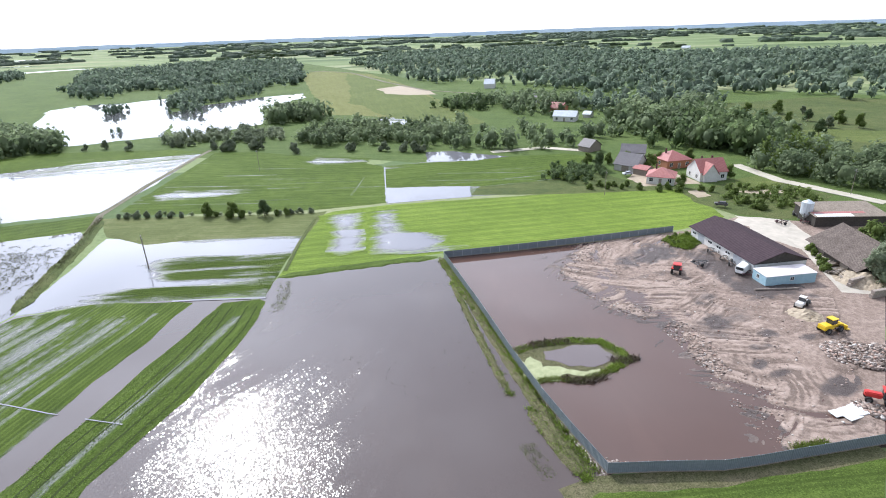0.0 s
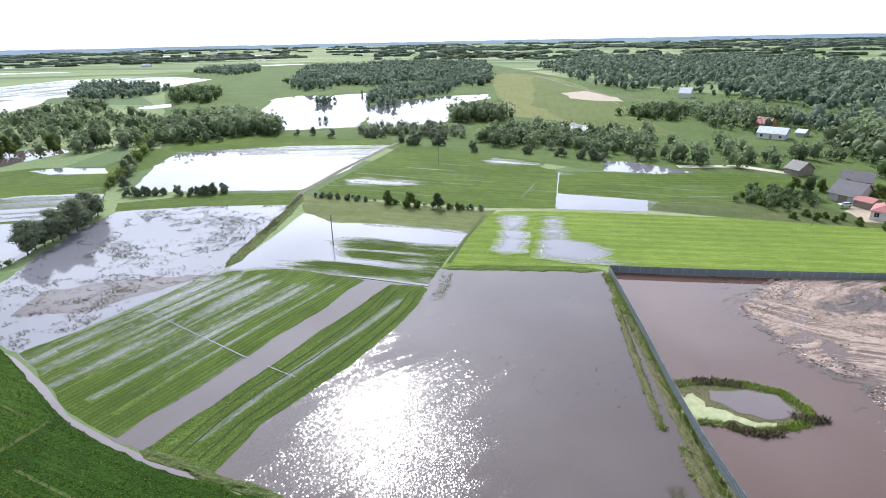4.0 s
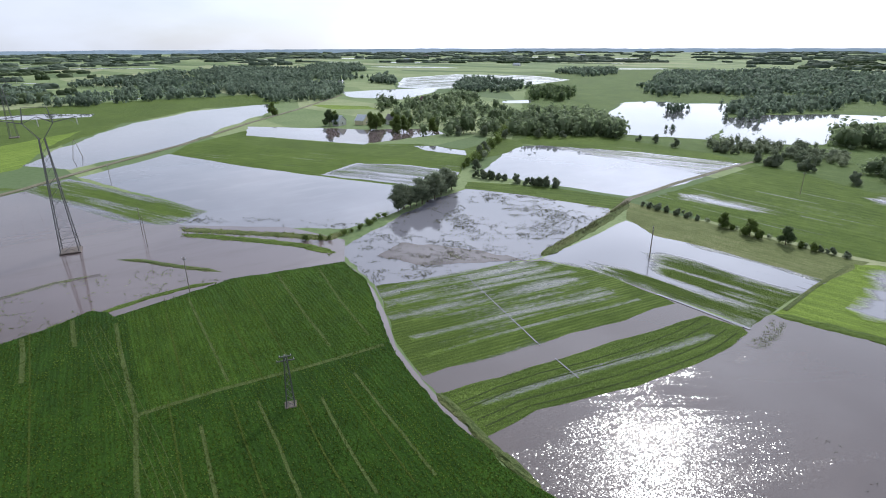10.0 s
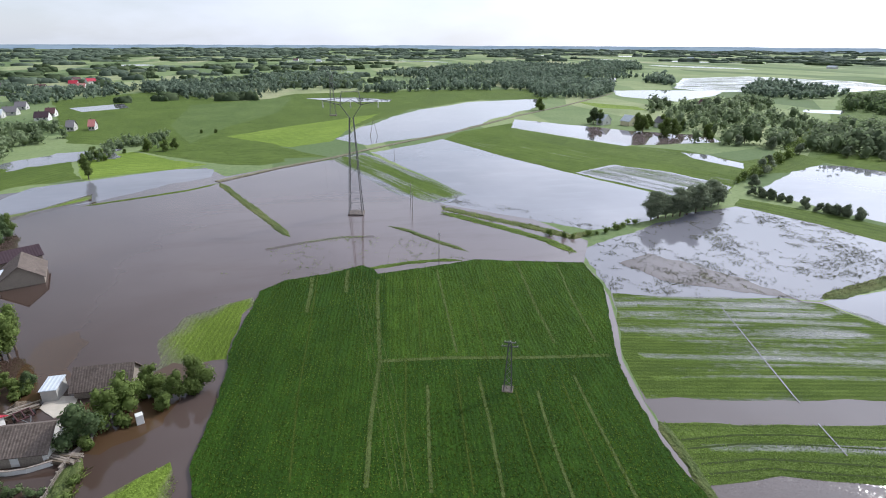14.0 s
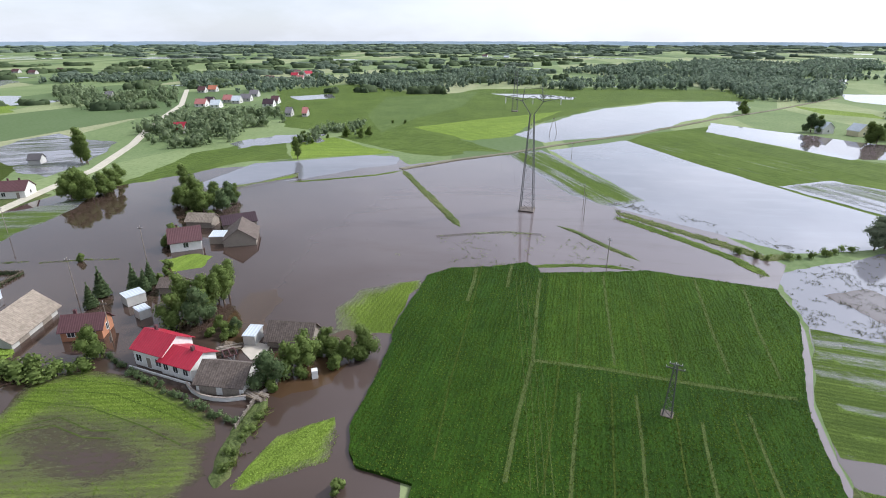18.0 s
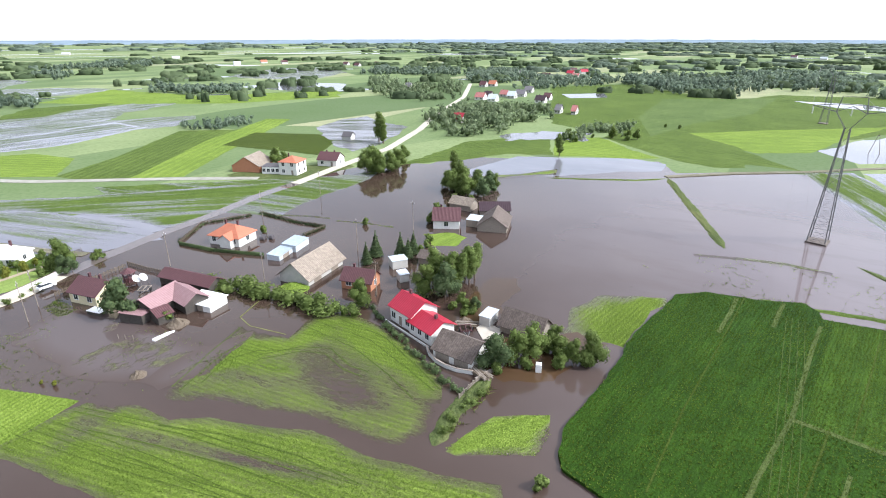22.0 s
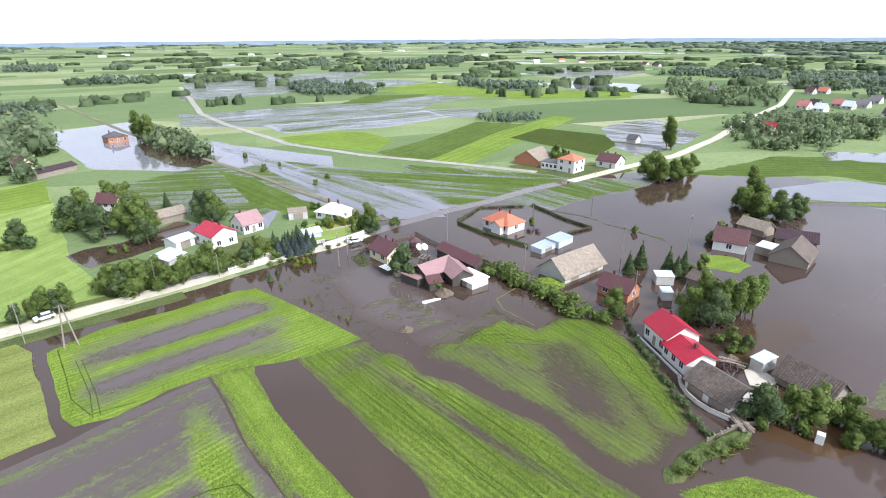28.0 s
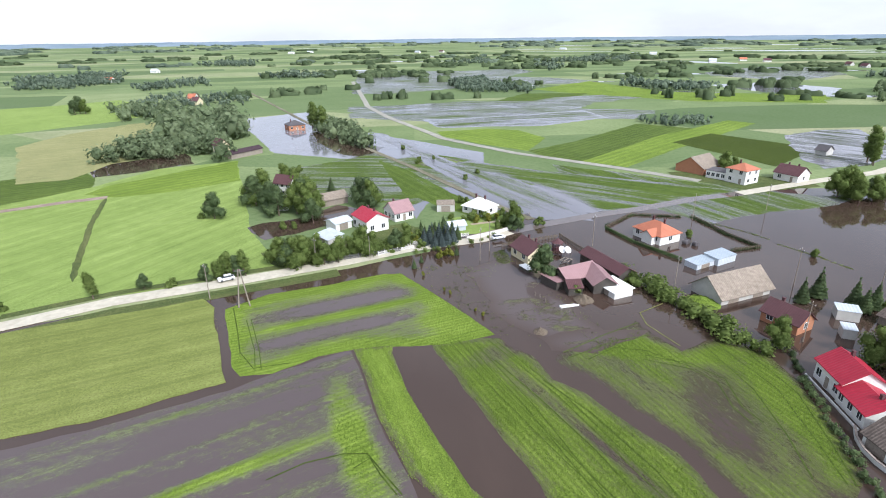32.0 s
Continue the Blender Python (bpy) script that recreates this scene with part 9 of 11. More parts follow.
wood_in("wood edge", [(105.2, 398.0), (145.3, 390.4), (196.3, 371.9), (184.2, 347.7), (131.6, 351.6), (98.4, 357.1)], 9, 12, "leaf_far_hazed", "mid", 38, 0.8)
wood_in("trees by the road", [(125.9, 207.3), (152.3, 224.2), (165.9, 216.0), (173.2, 199.2), (187.4, 183.4), (141.2, 133.7), (138.1, 155.3), (129.6, 172.9), (120.3, 189.9)], 6.5, 9, "leaf_wood", "near", 15, 0.8)
wood_in("wood block", [(-782, 276), (-759, 307), (-676, 355), (-517.3, 270.0), (-506.8, 230.3), (-526.7, 209.0), (-631, 220), (-664, 205), (-825, 258)], 9, 11, "leaf_far_hazed", "mid", 39, 0.8)
wood_in("far wood", [(-1338, 481), (-1038, 450), (-923, 438), (-790, 352), (-831, 294), (-910, 263), (-1484, 437)], 10.4, 11, "leaf_far_hazed", "far", 40, 0.8)
wood_in("far wood", [(-1175, 530), (-1476, 707), (-1422, 803), (-1045, 603), (-1034, 540)], 10.4, 12, "leaf_far_hazed", "far", 41, 0.8)
wood_in("far copse", [(-713, 427), (-841, 515), (-782, 510), (-656, 430)], 7.2, 11, "leaf_far_hazed", "far", 42, 0.8)
wood_in("trees of the flooded farm", [(-312.2, 210.8), (-385.9, 248.5), (-451.5, 276.6), (-462.4, 294.4), (-405.2, 276.7), (-453.4, 322.8), (-443.8, 353.3), (-481, 398), (-433.4, 386.4), (-374.9, 333.1), (-318.2, 316.5), (-260.2, 343.0), (-233.1, 320.2), (-205.1, 263.7), (-237.1, 233.9), (-261.5, 208.5), (-289.2, 210.2)], 10, 10, "leaf_wood", "mid", 43, 0.8)
wood_in("far wood", [(-540, 440), (-653, 554), (-668, 611), (-537, 571), (-475, 490), (-490, 429)], 8, 10, "leaf_far_hazed", "far", 44, 0.8)
wood_in("dark copse", [(-386.9, 417.8), (-447, 484), (-459, 522), (-406, 500), (-355.3, 443.2), (-357.7, 418.0)], 8, 11, "leaf_dark", "mid", 45, 0.8)
wood_in("far wood", [(-759, 876), (-796, 1015), (-762, 1077), (-634, 906), (-601, 781)], 9.6, 11, "leaf_far_hazed", "far", 46, 0.8)
wood_in("tree line beside the lake", [(-237.1, 233.9), (-223.7, 259.3), (-202.2, 277.4), (-185.7, 278.0), (-188.4, 291.8), (-210.8, 308.9), (-233.1, 320.2), (-249.8, 290.3)], 6.5, 12, "leaf_wood", "mid", 47, 0.8)
wood_in("far woods", [(-696, -211), (-768, -197), (-785, -100), (-686, -58), (-596.8, -53.9), (-556.7, -95.5), (-562.4, -142.9)], 11, 11, "leaf_far_hazed", "mid", 48, 0.8)
wood_in("far woods", [(-867, -123), (-955, -58), (-859, 37), (-660, 27), (-660, -48)], 9.6, 11, "leaf_far_hazed", "far", 49, 0.8)
wood_in("far woods", [(-623, 26), (-709, 62), (-759, 171), (-750, 286), (-703, 366), (-613, 320), (-636, 243), (-625, 140), (-602, 52)], 11, 11, "leaf_far_hazed", "mid", 50, 0.8)
wood_in("far woods", [(-921, 65), (-1252, 284), (-1336, 510), (-1098, 570), (-810, 473), (-773, 295), (-781, 176)], 12, 11, "leaf_far_hazed", "far", 51, 0.8)
wood_in("trees by the village", [(-295.2, -216.0), (-357.9, -239.0), (-368.8, -224.4), (-372.6, -196.5), (-382.8, -167.0), (-333.0, -149.8), (-308.5, -164.0), (-268.0, -146.5), (-243.8, -157.3), (-257.7, -186.9)], 7, 9, "leaf_wood", "mid", 52, 0.8)
wood_in("bushes in the fields", [(-330.3, -117.3), (-345.0, -97.7), (-302.8, -86.1), (-303.9, -106.5)], 5, 5, "leaf_wood", "mid", 53, 0.8)
wood_in("bushes by the pools", [(-289.1, -117.7), (-315.3, -113.8), (-282.3, -102.4), (-273.1, -108.4)], 4, 6, "leaf_wood", "mid", 54, 0.8)
wood_in("trees beyond the village", [(-459, -409), (-539, -457), (-489, -381), (-524, -333), (-397.3, -254.9), (-374.9, -294.8), (-402.5, -350.0)], 9, 9, "leaf_wood", "mid", 55, 0.8)
wood_in("trees beyond the village", [(-598, -565), (-689, -589), (-761, -497), (-662, -426), (-605, -519)], 9.6, 10, "leaf_far_hazed", "far", 56, 0.8)
wood_in("trees among the houses", [(-710, -448), (-835, -449), (-680, -300), (-691, -222), (-633, -204), (-536.9, -243.8), (-531, -289), (-587, -365)], 8.8, 9, "leaf_far_hazed", "far", 57, 0.8)
wood_in("far wood", [(-649, -202), (-744, -207), (-710, -92), (-591.9, -76.9), (-572.2, -124.1)], 9.6, 11, "leaf_far_hazed", "far", 58, 0.8)
wood_in("copse among the floods", [(-119, -615), (-145, -667), (-155, -607), (-189.2, -541.4), (-171.6, -506.2), (-119.1, -536.8)], 7, 8, "leaf_far_hazed", "mid", 59, 0.8)
wood_in("reddish scrub strip", [(-184.3, -327.0), (-206.2, -331.0), (-242.2, -327.7), (-221.4, -299.9), (-196.5, -290.2), (-179.1, -308.0)], 6, 5, "leaf_far_hazed", "mid", 60, 0.8)
wood_in("far copse", [(-289, -552), (-337, -608), (-318, -551), (-361, -506), (-333.9, -468.7), (-302.2, -502.1)], 7.2, 9, "leaf_far_hazed", "far", 61, 0.8)
wood_in("far copse", [(-212, -1125), (-269, -1190), (-316, -1196), (-277, -1054), (-221, -1092)], 9.6, 9, "leaf_far_hazed", "far", 62, 0.8)
wood_in("far copse", [(-305, -879), (-362, -963), (-362, -896), (-319, -811)], 9.6, 11, "leaf_far_hazed", "far", 63, 0.8)
wood_in("far copse", [(-404, -1099), (-522, -1169), (-642, -1200), (-540, -1011), (-417, -1028)], 11.2, 10, "leaf_far_hazed", "far", 64, 0.8)
wood_in("trees at the flooded lane", [(15.0, -336.0), (8.7, -349.3), (-9.2, -298.0), (-14.9, -273.6), (-7.7, -267.0), (2.5, -298.1)], 4.5, 10, "leaf_wood", "mid", 65, 0.8)
wood_in("wood round the hidden farm", [(109.4, -340.0), (110.4, -381.3), (84.5, -397.6), (66.4, -391.8), (53.5, -313.8), (63.6, -300.6), (88.7, -308.3)], 7, 14, "leaf_wood", "mid", 66, 0.8)
wood_in("birch wood by the pond", [(107.3, -262.2), (106.7, -279.3), (92.7, -294.7), (80.1, -293.7), (75.3, -273.5), (97.5, -264.8)], 5, 10, "leaf_wood", "near", 67, 0.8)
wood_in("wood by the farm", [(71.8, -268.8), (74.7, -304.0), (63.0, -297.4), (53.4, -257.3), (60.7, -248.3)], 5, 12, "leaf_wood", "near", 68, 0.8)
wood_in("scrub and orchards", [(154.2, -419.8), (175.3, -505.5), (162, -580), (95.7, -557.8), (76.9, -492.6), (109.2, -465.8), (128.4, -411.6)], 9, 6, "leaf_far_hazed", "mid", 69, 0.8)
wood_in("far wood", [(242, -712), (216, -741), (174, -769), (154, -681), (207, -634)], 8.8, 8, "leaf_far_hazed", "far", 70, 0.8)
wood_in("far wood", [(382, -894), (376, -986), (343, -1000), (269, -760), (301, -698), (344, -681), (460, -923)], 9.6, 9, "leaf_far_hazed", "far", 71, 0.8)
wood_in("far wood", [(274, -1240), (189, -1386), (155, -1126), (249, -1164)], 11.2, 10, "leaf_far_hazed", "far", 72, 0.8)
wood_in("far trees", [(107, -813), (78, -898), (13, -847), (12, -777), (83, -783)], 9.6, 8, "leaf_far_hazed", "far", 73, 0.8)
wood_in("far copse", [(-118.9, -584.1), (-149, -678), (-182, -685), (-134.8, -532.2), (-123, -610)], 6.4, 9, "leaf_far_hazed", "far", 74, 0.8)
plant("grey_shrub", [(-167.5, 149.2), (-164.1, 149.6), (-160.9, 151.0), (-158.4, 152.9), (-155.7, 154.1), (-149.8, 154.6), (-144.7, 155.8), (-143.2, 157.4), (-140.3, 157.6), (-138.5, 159.3), (-135.5, 161.5)], 0.95)
hedge("line of low scrub at the field edge", [(-101.2, 165.1), (-84.4, 166.3), (-71.2, 164.1), (-57.6, 162.6), (-48.0, 162.7), (-37.1, 162.8)], 3, 1.8, "leaf_grey", "near", 82, 0.6, 1.1, "scrub")
hedge("willow scrub along the ditch", [(-182.9, 155.0), (-191.7, 168.3), (-214.3, 200.6), (-246.9, 243.8), (-267.0, 267.1)], 3.5, 6, "leaf", "near", 83, 1, 0.9, "willow_scrub")
hedge("overgrown garden hedge standing in the flood", [(-59.9, -103.9), (-62.6, -96.9), (-64.8, -87.6), (-66.8, -78.9), (-68.3, -72.0), (-68.9, -68.6)], 0.9, 3.2, "leaf", "near", 84, 1.1, 1.25, "hedge")
clipped_hedge("clipped hedge round the flooded garden", [(-71.3, -135.2), (-73.4, -123.2), (-78.8, -109.9)], 0.55, 0.80, "leaf_dark", 85)
post_fence([(-71.8, -136.0), (-84.7, -145.7), (-98.3, -140.5)], 0.8, 0.8, "bark", "low dark paling round the flooded garden")
weed_strip("low dark bushes along the garden paling", [(-72.4, -137.2), (-84.7, -145.4), (-98.3, -140.2)], 0.7, 420, 0.7, "leaf_dark", 86)
post_fence([(-101.4, -140.1), (-101.6, -123.0), (-103.4, -113.5), (-94.9, -112.7)], 0.8, 0.8, "bark", "low dark paling round the flooded garden")
weed_strip("low dark bushes along the garden paling", [(-101.2, -140.0), (-101.4, -123.0), (-103.2, -113.7), (-95.2, -112.9)], 0.8, 620, 0.8, "leaf_dark", 87)
weed_strip("drowned grass along a sunken boundary", [(-103.0, -134.0), (-107.5, -126.0), (-110.0, -118.5)], 1.2, 260, 0.14, "lime_leaf", 88)
weed_strip("drowned grass along a sunken boundary", [(-109.5, -115.0), (-113.0, -105.0), (-114.5, -97.0)], 0.9, 260, 0.14, "lime_leaf", 89)
hedge("low hedge along the garden wall", [(-73.6, -69.8), (-68.7, -60.4), (-63.9, -49.5), (-60.4, -42.0), (-59.2, -37.3)], 0.8, 1.2, "leaf_dark", "near", 88, 0.3, 1.2, "hedge")
hedge("scrub on a silty bank", [(-49.5, -35.2), (-53.7, -35.3), (-59.9, -35.1), (-62.9, -34.8)], 1.3, 1.3, "leaf", "near", 89, 0.5, 1.3, "hedge")
hedge("low green scrub along the roadside", [(-14.8, -127.7), (-24.0, -129.8), (-39.3, -135.2)], 2.2, 1.5, "leaf", "near", 90, 0.4, 1.2, "hedge")
hedge("reeds and willow scrub on the bank", [(-140.2, 59.3), (-134.7, 64.1), (-137.1, 70.6), (-140.1, 79.6), (-145.9, 90.7)], 2.6, 2.2, "leaf", "near", 91, 0.8, 1.2, "hedge")
weed_strip("lush weeds along the works fence", [(1.6, 121.0), (6.6, 99.9), (9.9, 86.1), (12.4, 75.1), (14.6, 64.9), (17.0, 57.0), (18.7, 51.5)], 1.5, 2600, 0.5, "lime_leaf", 92)
weed_strip("green weeds under the works fence", [(2.2, 119.0), (7.4, 97.9), (10.6, 83.1), (13.6, 70.0), (16.8, 58.5)], 1.0, 700, 0.45, "tuft", 192)
weed_strip("weedy strip in the brown water", [(3.4, 108.3), (6.8, 88.4), (9.3, 73.8), (10.7, 67.8)], 0.9, 700, 0.4, "lime_leaf", 93)
weed_strip("weedy strip in the brown water", [(12.8, 65.0), (13.9, 60.0), (15.7, 54.5), (17.6, 50.6)], 1.0, 450, 0.35, "lime_leaf", 94)
weed_strip("tangled weeds of the pond rim", [(12.4, 79.3), (17.3, 81.6), (23.5, 82.4), (28.4, 81.7), (30.8, 78.4), (31.5, 76.1), (27.5, 73.0)], 1.6, 900, 0.32, "lime_leaf", 95)
weed_strip("tangled weeds of the pond rim", [(27.5, 73.0), (22.0, 70.6), (18.6, 71.4), (15.3, 71.0)], 1.2, 420, 0.32, "tuft", 96)
weed_strip("dead brown brush on the pond rim", [(16.2, 81.5), (21.5, 82.4), (23.0, 82.1)], 1.5, 180, 0.45, "bark", 97)
weed_strip("dead brown brush on the pond rim", [(28.5, 76.0), (31.0, 75.6), (33.2, 76.4)], 1.5, 180, 0.45, "bark", 98)
weed_strip("dead brown brush on the pond rim", [(19.5, 71.2), (23.0, 70.4), (26.0, 71.6)], 1.5, 200, 0.45, "bark", 99)
weed_strip("drowned crop at the corner of the flood", [(-34.6, 112.0), (-32.8, 104.0), (-33.0, 98.0)], 3.0, 170, 0.16, "tuft", 102)
weed_strip("drowned green weeds in the open flood", [(11.2, 57.2), (12.2, 54.0), (13.2, 51.2)], 2.0, 130, 0.12, "tuft", 100)
weed_strip("weeds growing over the end of the yard", [(45.2, 53.8), (48.6, 54.1), (50.4, 54.5)], 1.4, 420, 0.5, "tuft", 101)
plant("oak", [(-68.1, -36.4), (-72.5, -34.7), (-74.8, -32.8), (-79.0, -30.8), (-76.5, -26.2), (-78.9, -24.6)], 0.66)
plant("oak", [(-84.3, -53.6), (-83.7, -50.0)], 0.42)
plant("oak", [(-42.0, -107.0)], 0.9)
barn("small white tin-roofed shed", -93.1, -77.6, 147.7, 3.8, 3.0, 2, 0.2, form='shed', roof='tin', walls='grey', over=0.1, doors=0)
barn("tiny pale shed under the trees", -87.5, -71.7, 148.6, 2.2, 2.5, 1.8, 0.2, form='shed', roof='tin', walls='grey', over=0.1, doors=0)
plant("shrub", [(-71.8, -33.0), (-74.5, -27.8), (-77.4, -24.3), (-67.6, -35.9), (-77.9, -30.9)], 1.2)
plant("birch", [(-91.9, -58.7), (-89.7, -60.0), (-89.1, -62.1), (-89.5, -64.7), (-94.8, -58.4), (-97.4, -58.6), (-96.5, -60.6), (-93.3, -61.6)], 0.72)
plant("oak", [(-84.9, -63.6), (-85.4, -58.7), (-72.9, -71.6)], 0.8)
plant("fir", [(-89.7, -84.8), (-94.8, -86.2), (-97.9, -80.7), (-98.3, -78.6), (-101.5, -79.4)], 1)
plant("shrub", [(-81.9, -54.2), (-83.3, -50.3), (-81.8, -51.4), (-89.9, -124.2), (-139.4, -182.8), (-168.6, -173.6), (-106.8, -79.4), (-102.7, -78.1), (-110.6, -81.3), (-65.8, -76.1)], 1)
plant("oak", [(-155.8, -101.5), (-154.7, -97.2), (-160.3, -96.1), (-162.8, -93.0), (-167.7, -92.9), (-157.7, -105.1)], 0.8)
plant("birch", [(-175.6, -116.0)], 1)
plant("oak", [(-166.6, -146.6), (-171.7, -147.0), (-178.6, -148.9), (-173.9, -154.6), (-189.9, -153.4)], 0.75)
plant("birch", [(-212.9, -184.5)], 1)
plant("oak", [(-6.5, -171.0), (30.2, -180.3), (25.1, -174.8), (13.1, -167.3), (11.0, -158.4), (17.2, -191.4), (22.8, -200.4)], 1)
plant("oak", [(3.7, -125.2), (14.5, -125.7), (18.0, -127.8), (7.1, -124.8), (11.8, -125.8), (-2.0, -129.6), (-46.4, -142.4), (-4.9, -129.8), (-11.0, -132.5), (-14.1, -134.0)], 0.75)
plant("fir", [(-19.5, -137.2), (-21.2, -135.5), (-23.4, -136.3), (-25.0, -134.7), (-27.0, -136.9), (-28.2, -135.3), (-19.1, -141.9), (-22.9, -141.0), (-25.5, -141.9)], 0.8)
plant("fir", [(6.0, -192.7)], 1)
plant("shrub", [(19.8, -155.1), (16.5, -154.4), (-16.9, -137.7), (-18.0, -139.8), (-29.0, -147.2), (-33.1, -150.5), (-35.3, -152.2), (-37.2, -152.9), (-41.2, -142.0), (-43.5, -144.0), (-54.3, -142.7), (-36.2, -169.0), (-38.3, -169.9)], 1)
plant("oak", [(33.7, -121.0), (31.4, -121.5), (28.9, -121.6), (27.1, -122.2)], 0.6)
plant("birch", [(25.1, -121.8), (55.7, -116.2)], 0.7)
plant("oak", [(46.5, -119.4), (42.1, -171.3)], 0.45)
plant("shrub", [(40.6, -119.4), (45.2, -170.3), (72.3, -113.8)], 1)
plant("copse", [(-145.8, 95.1), (-147.6, 98.7), (-147.4, 101.1), (-148.2, 104.3), (-148.2, 106.7), (-149.2, 110.0), (-150.5, 114.0), (-153.8, 119.5), (-155.9, 123.6), (-157.6, 127.5), (-155.5, 115.2), (-156.4, 120.5)], 1)
plant("oak", [(-70.7, 162.8), (-62.1, 161.4), (-52.2, 160.9)], 0.6)
plant("grey_shrub", [(-99.0, 164.6), (-96.2, 164.2), (-93.0, 164.0), (-90.2, 164.3), (-86.0, 164.0), (-82.5, 163.8), (-79.0, 163.6), (-44.5, 162.8), (-41.8, 163.0), (-38.5, 163.4)], 0.55)
plant("shrub", [(-67.7, 162.6), (-58.9, 160.7), (-48.6, 161.7), (-45.8, 161.6)], 1)
plant("willow", [(-176.3, 281.0), (-168.1, 284.0), (-152.9, 278.7)], 0.7)
plant("oak", [(64.3, 203.3), (99.3, 111.1), (99.4, 107.9), (99.2, 114.4)], 0.9)
plant("shrub", [(62.1, 179.2), (59.1, 176.1), (63.7, 175.4), (66.7, 178.5), (53.6, 176.9), (57.4, 179.9), (78.2, 173.3)], 1)
plant("shrub", [(45.7, 193.3), (48.1, 190.4), (51.1, 190.0), (53.7, 188.0), (57.0, 189.1), (43.5, 197.8), (49.6, 196.8)], 1)
plant("birch", [(-235.3, -97.5)], 0.9)
plant("shrub", [(-274.8, -105.2), (-292.4, -102.3), (-351.0, -78.7), (-351.3, -70.6)], 1)
plant("oak", [(-277.7, -110.7), (-274.2, -105.8), (-272.8, -111.4), (-295.6, -92.4), (-295.2, -84.3), (-299.1, -80.3)], 0.6)
plant("willow", [(-178.6, 158.3), (-195.6, 175.9), (-205.0, 187.0)], 0.9)
plant("oak", [(-356.0, 181.4), (-323.1, 198.1), (-327.8, 211.7), (-310.7, 215.7)], 0.9)
plant("birch", [(-450.5, 174.7)], 0.5)
plant("shrub", [(-111.7, -105.1), (-30.6, -231.2), (-44.9, -200.0), (-31.7, -235.3)], 1)
plant("shrub", [(-27.6, -263.1), (-38.8, -238.2), (-51.2, -207.9)], 1)
plant("shrub", [(-46.3, -97.4), (-49.0, -19.4)], 1)
red_house = house("white house with a bright red sheet roof in two steps", -73.9, -58.1, 75.2, 6.6, 6.4, 3.3, 2, roof='red', chimneys=1, long=(3, 2))
wing(red_house, 6.3, -0.7, 6.4, 5.6, 2.5, 1.4, "red", "white", 3)
plinth_walk(red_house, 13.5, 6.4)
barn("white-walled shed with an old grey roof", -68.7, -43.5, 89.2, 7.7, 6.6, 1.9, 2.1, walls='white', roof='mossroof', doors=2)
barn("old barn with a mossy brown roof", -82.4, -38.2, 90.0, 8.0, 5.2, 1.7, 2.3, over=0.5, roof='mossroof', walls='oldwood', doors=2)
barn("small white flat-roofed shed", -81.5, -45.6, 92.0, 2.2, 3.6, 2.0, 0.2, form='shed', roof='tin', walls='grey', over=0.15, doors=0)
house("orange brick house with a brown roof", -79.9, -77.6, 107.6, 7.0, 5.0, 2.2, 2, roof='brown', walls='brick', door=False, long=(2, 2))
barn("big grey-roofed barn standing in the flood", -78.8, -92.0, -168.3, 13.8, 7.8, 1.9, 3.2, over=0.7, walls='grey', doors=2)
barn("pale blue metal shed with a low roof in the flood", -87.6, -107.9, -161.6, 6.6, 4.0, 1.7, 0.3, form='shed', roof='blue_tin', walls='tin', over=0.12, doors=0)
barn("low pale blue metal shed beside a taller one", -81.2, -106.4, -161.6, 6.2, 3.4, 1.2, 0.25, form='shed', roof='blue_tin', walls='tin', over=0.12, doors=1)
orange_house = house("white bungalow with an orange hipped roof", -81.2, -125.6, 105.9, 9.5, 7.2, 2.6, 2.4, roof='orange', form='hip', chimneys=2)
wing(orange_house, 1.6, -3.0, 4.4, 3.4, 2.5, 1.2, "orange", "white", 0, 90)
house("white farmhouse with a brown roof in the flood", -125.1, -85.2, 121.1, 7.5, 7.0, 2.7, 2.7, roof='brown', long=(1, 2), door=False)
barn("old wooden barn with a gable end in the flood", -132.0, -73.0, 201.2, 10.5, 8.3, 1.8, 3, roof='mossroof', walls='oldwood', doors=0)
barn("low barn with a dull brown roof", -142.2, -78.9, 125.4, 9.0, 6.0, 2.2, 1.8, roof='maroon', walls='oldwood')
barn("low old shed under the trees", -142.1, -90.2, 93.6, 7.6, 5.0, 2, 1.8, walls='oldwood', doors=0)
barn("tiny white tin-roofed lean-to", -129.8, -78.5, 101.2, 3.8, 4.0, 2, 0.4, form='shed', roof='tin', walls='oldwood', over=0.1, doors=0)
house("cream house with a brown roof", -43.5, -119.6, 105.3, 7.5, 6.6, 2.5, 2.1, roof='brown', walls='cream', long=(2, 2), door=False, chimneys=2)
pink_barn = barn("outbuilding with an angled faded red roof", -48.75, -104.4, 195.8, 8.8, 5.8, 2.2, 1.7, roof='pink', walls='darkwall', doors=0, over=0.4)
wing(pink_barn, 2.93, -4.15, 8.7, 5.0, 2.2, 1.6, "pink", "darkwall", 0, 70)
barn("low lean-to with a stained faded roof", -43.2, -103.0, -69.3, 5.2, 3.0, 1.7, 0.3, form='shed', roof='pink', walls='darkwall', doors=0, over=0.2)
barn("small outbuilding with a brown roof", -46.0, -99.3, -4.0, 3.0, 4.4, 1.8, 0.9, roof='brown', walls='darkwall', doors=0, over=0.25)
barn("white-roofed shed standing in water", -54.6, -97.4, 103.0, 6.6, 4.8, 1.4, 0.3, form='shed', roof='palewhite', walls='white', doors=1, over=0.3)
barn("long low barn with a brown roof", -58.6, -108.9, 101.5, 14.5, 4.4, 1.9, 1.2, roof='brown', walls='darkwall', doors=0)
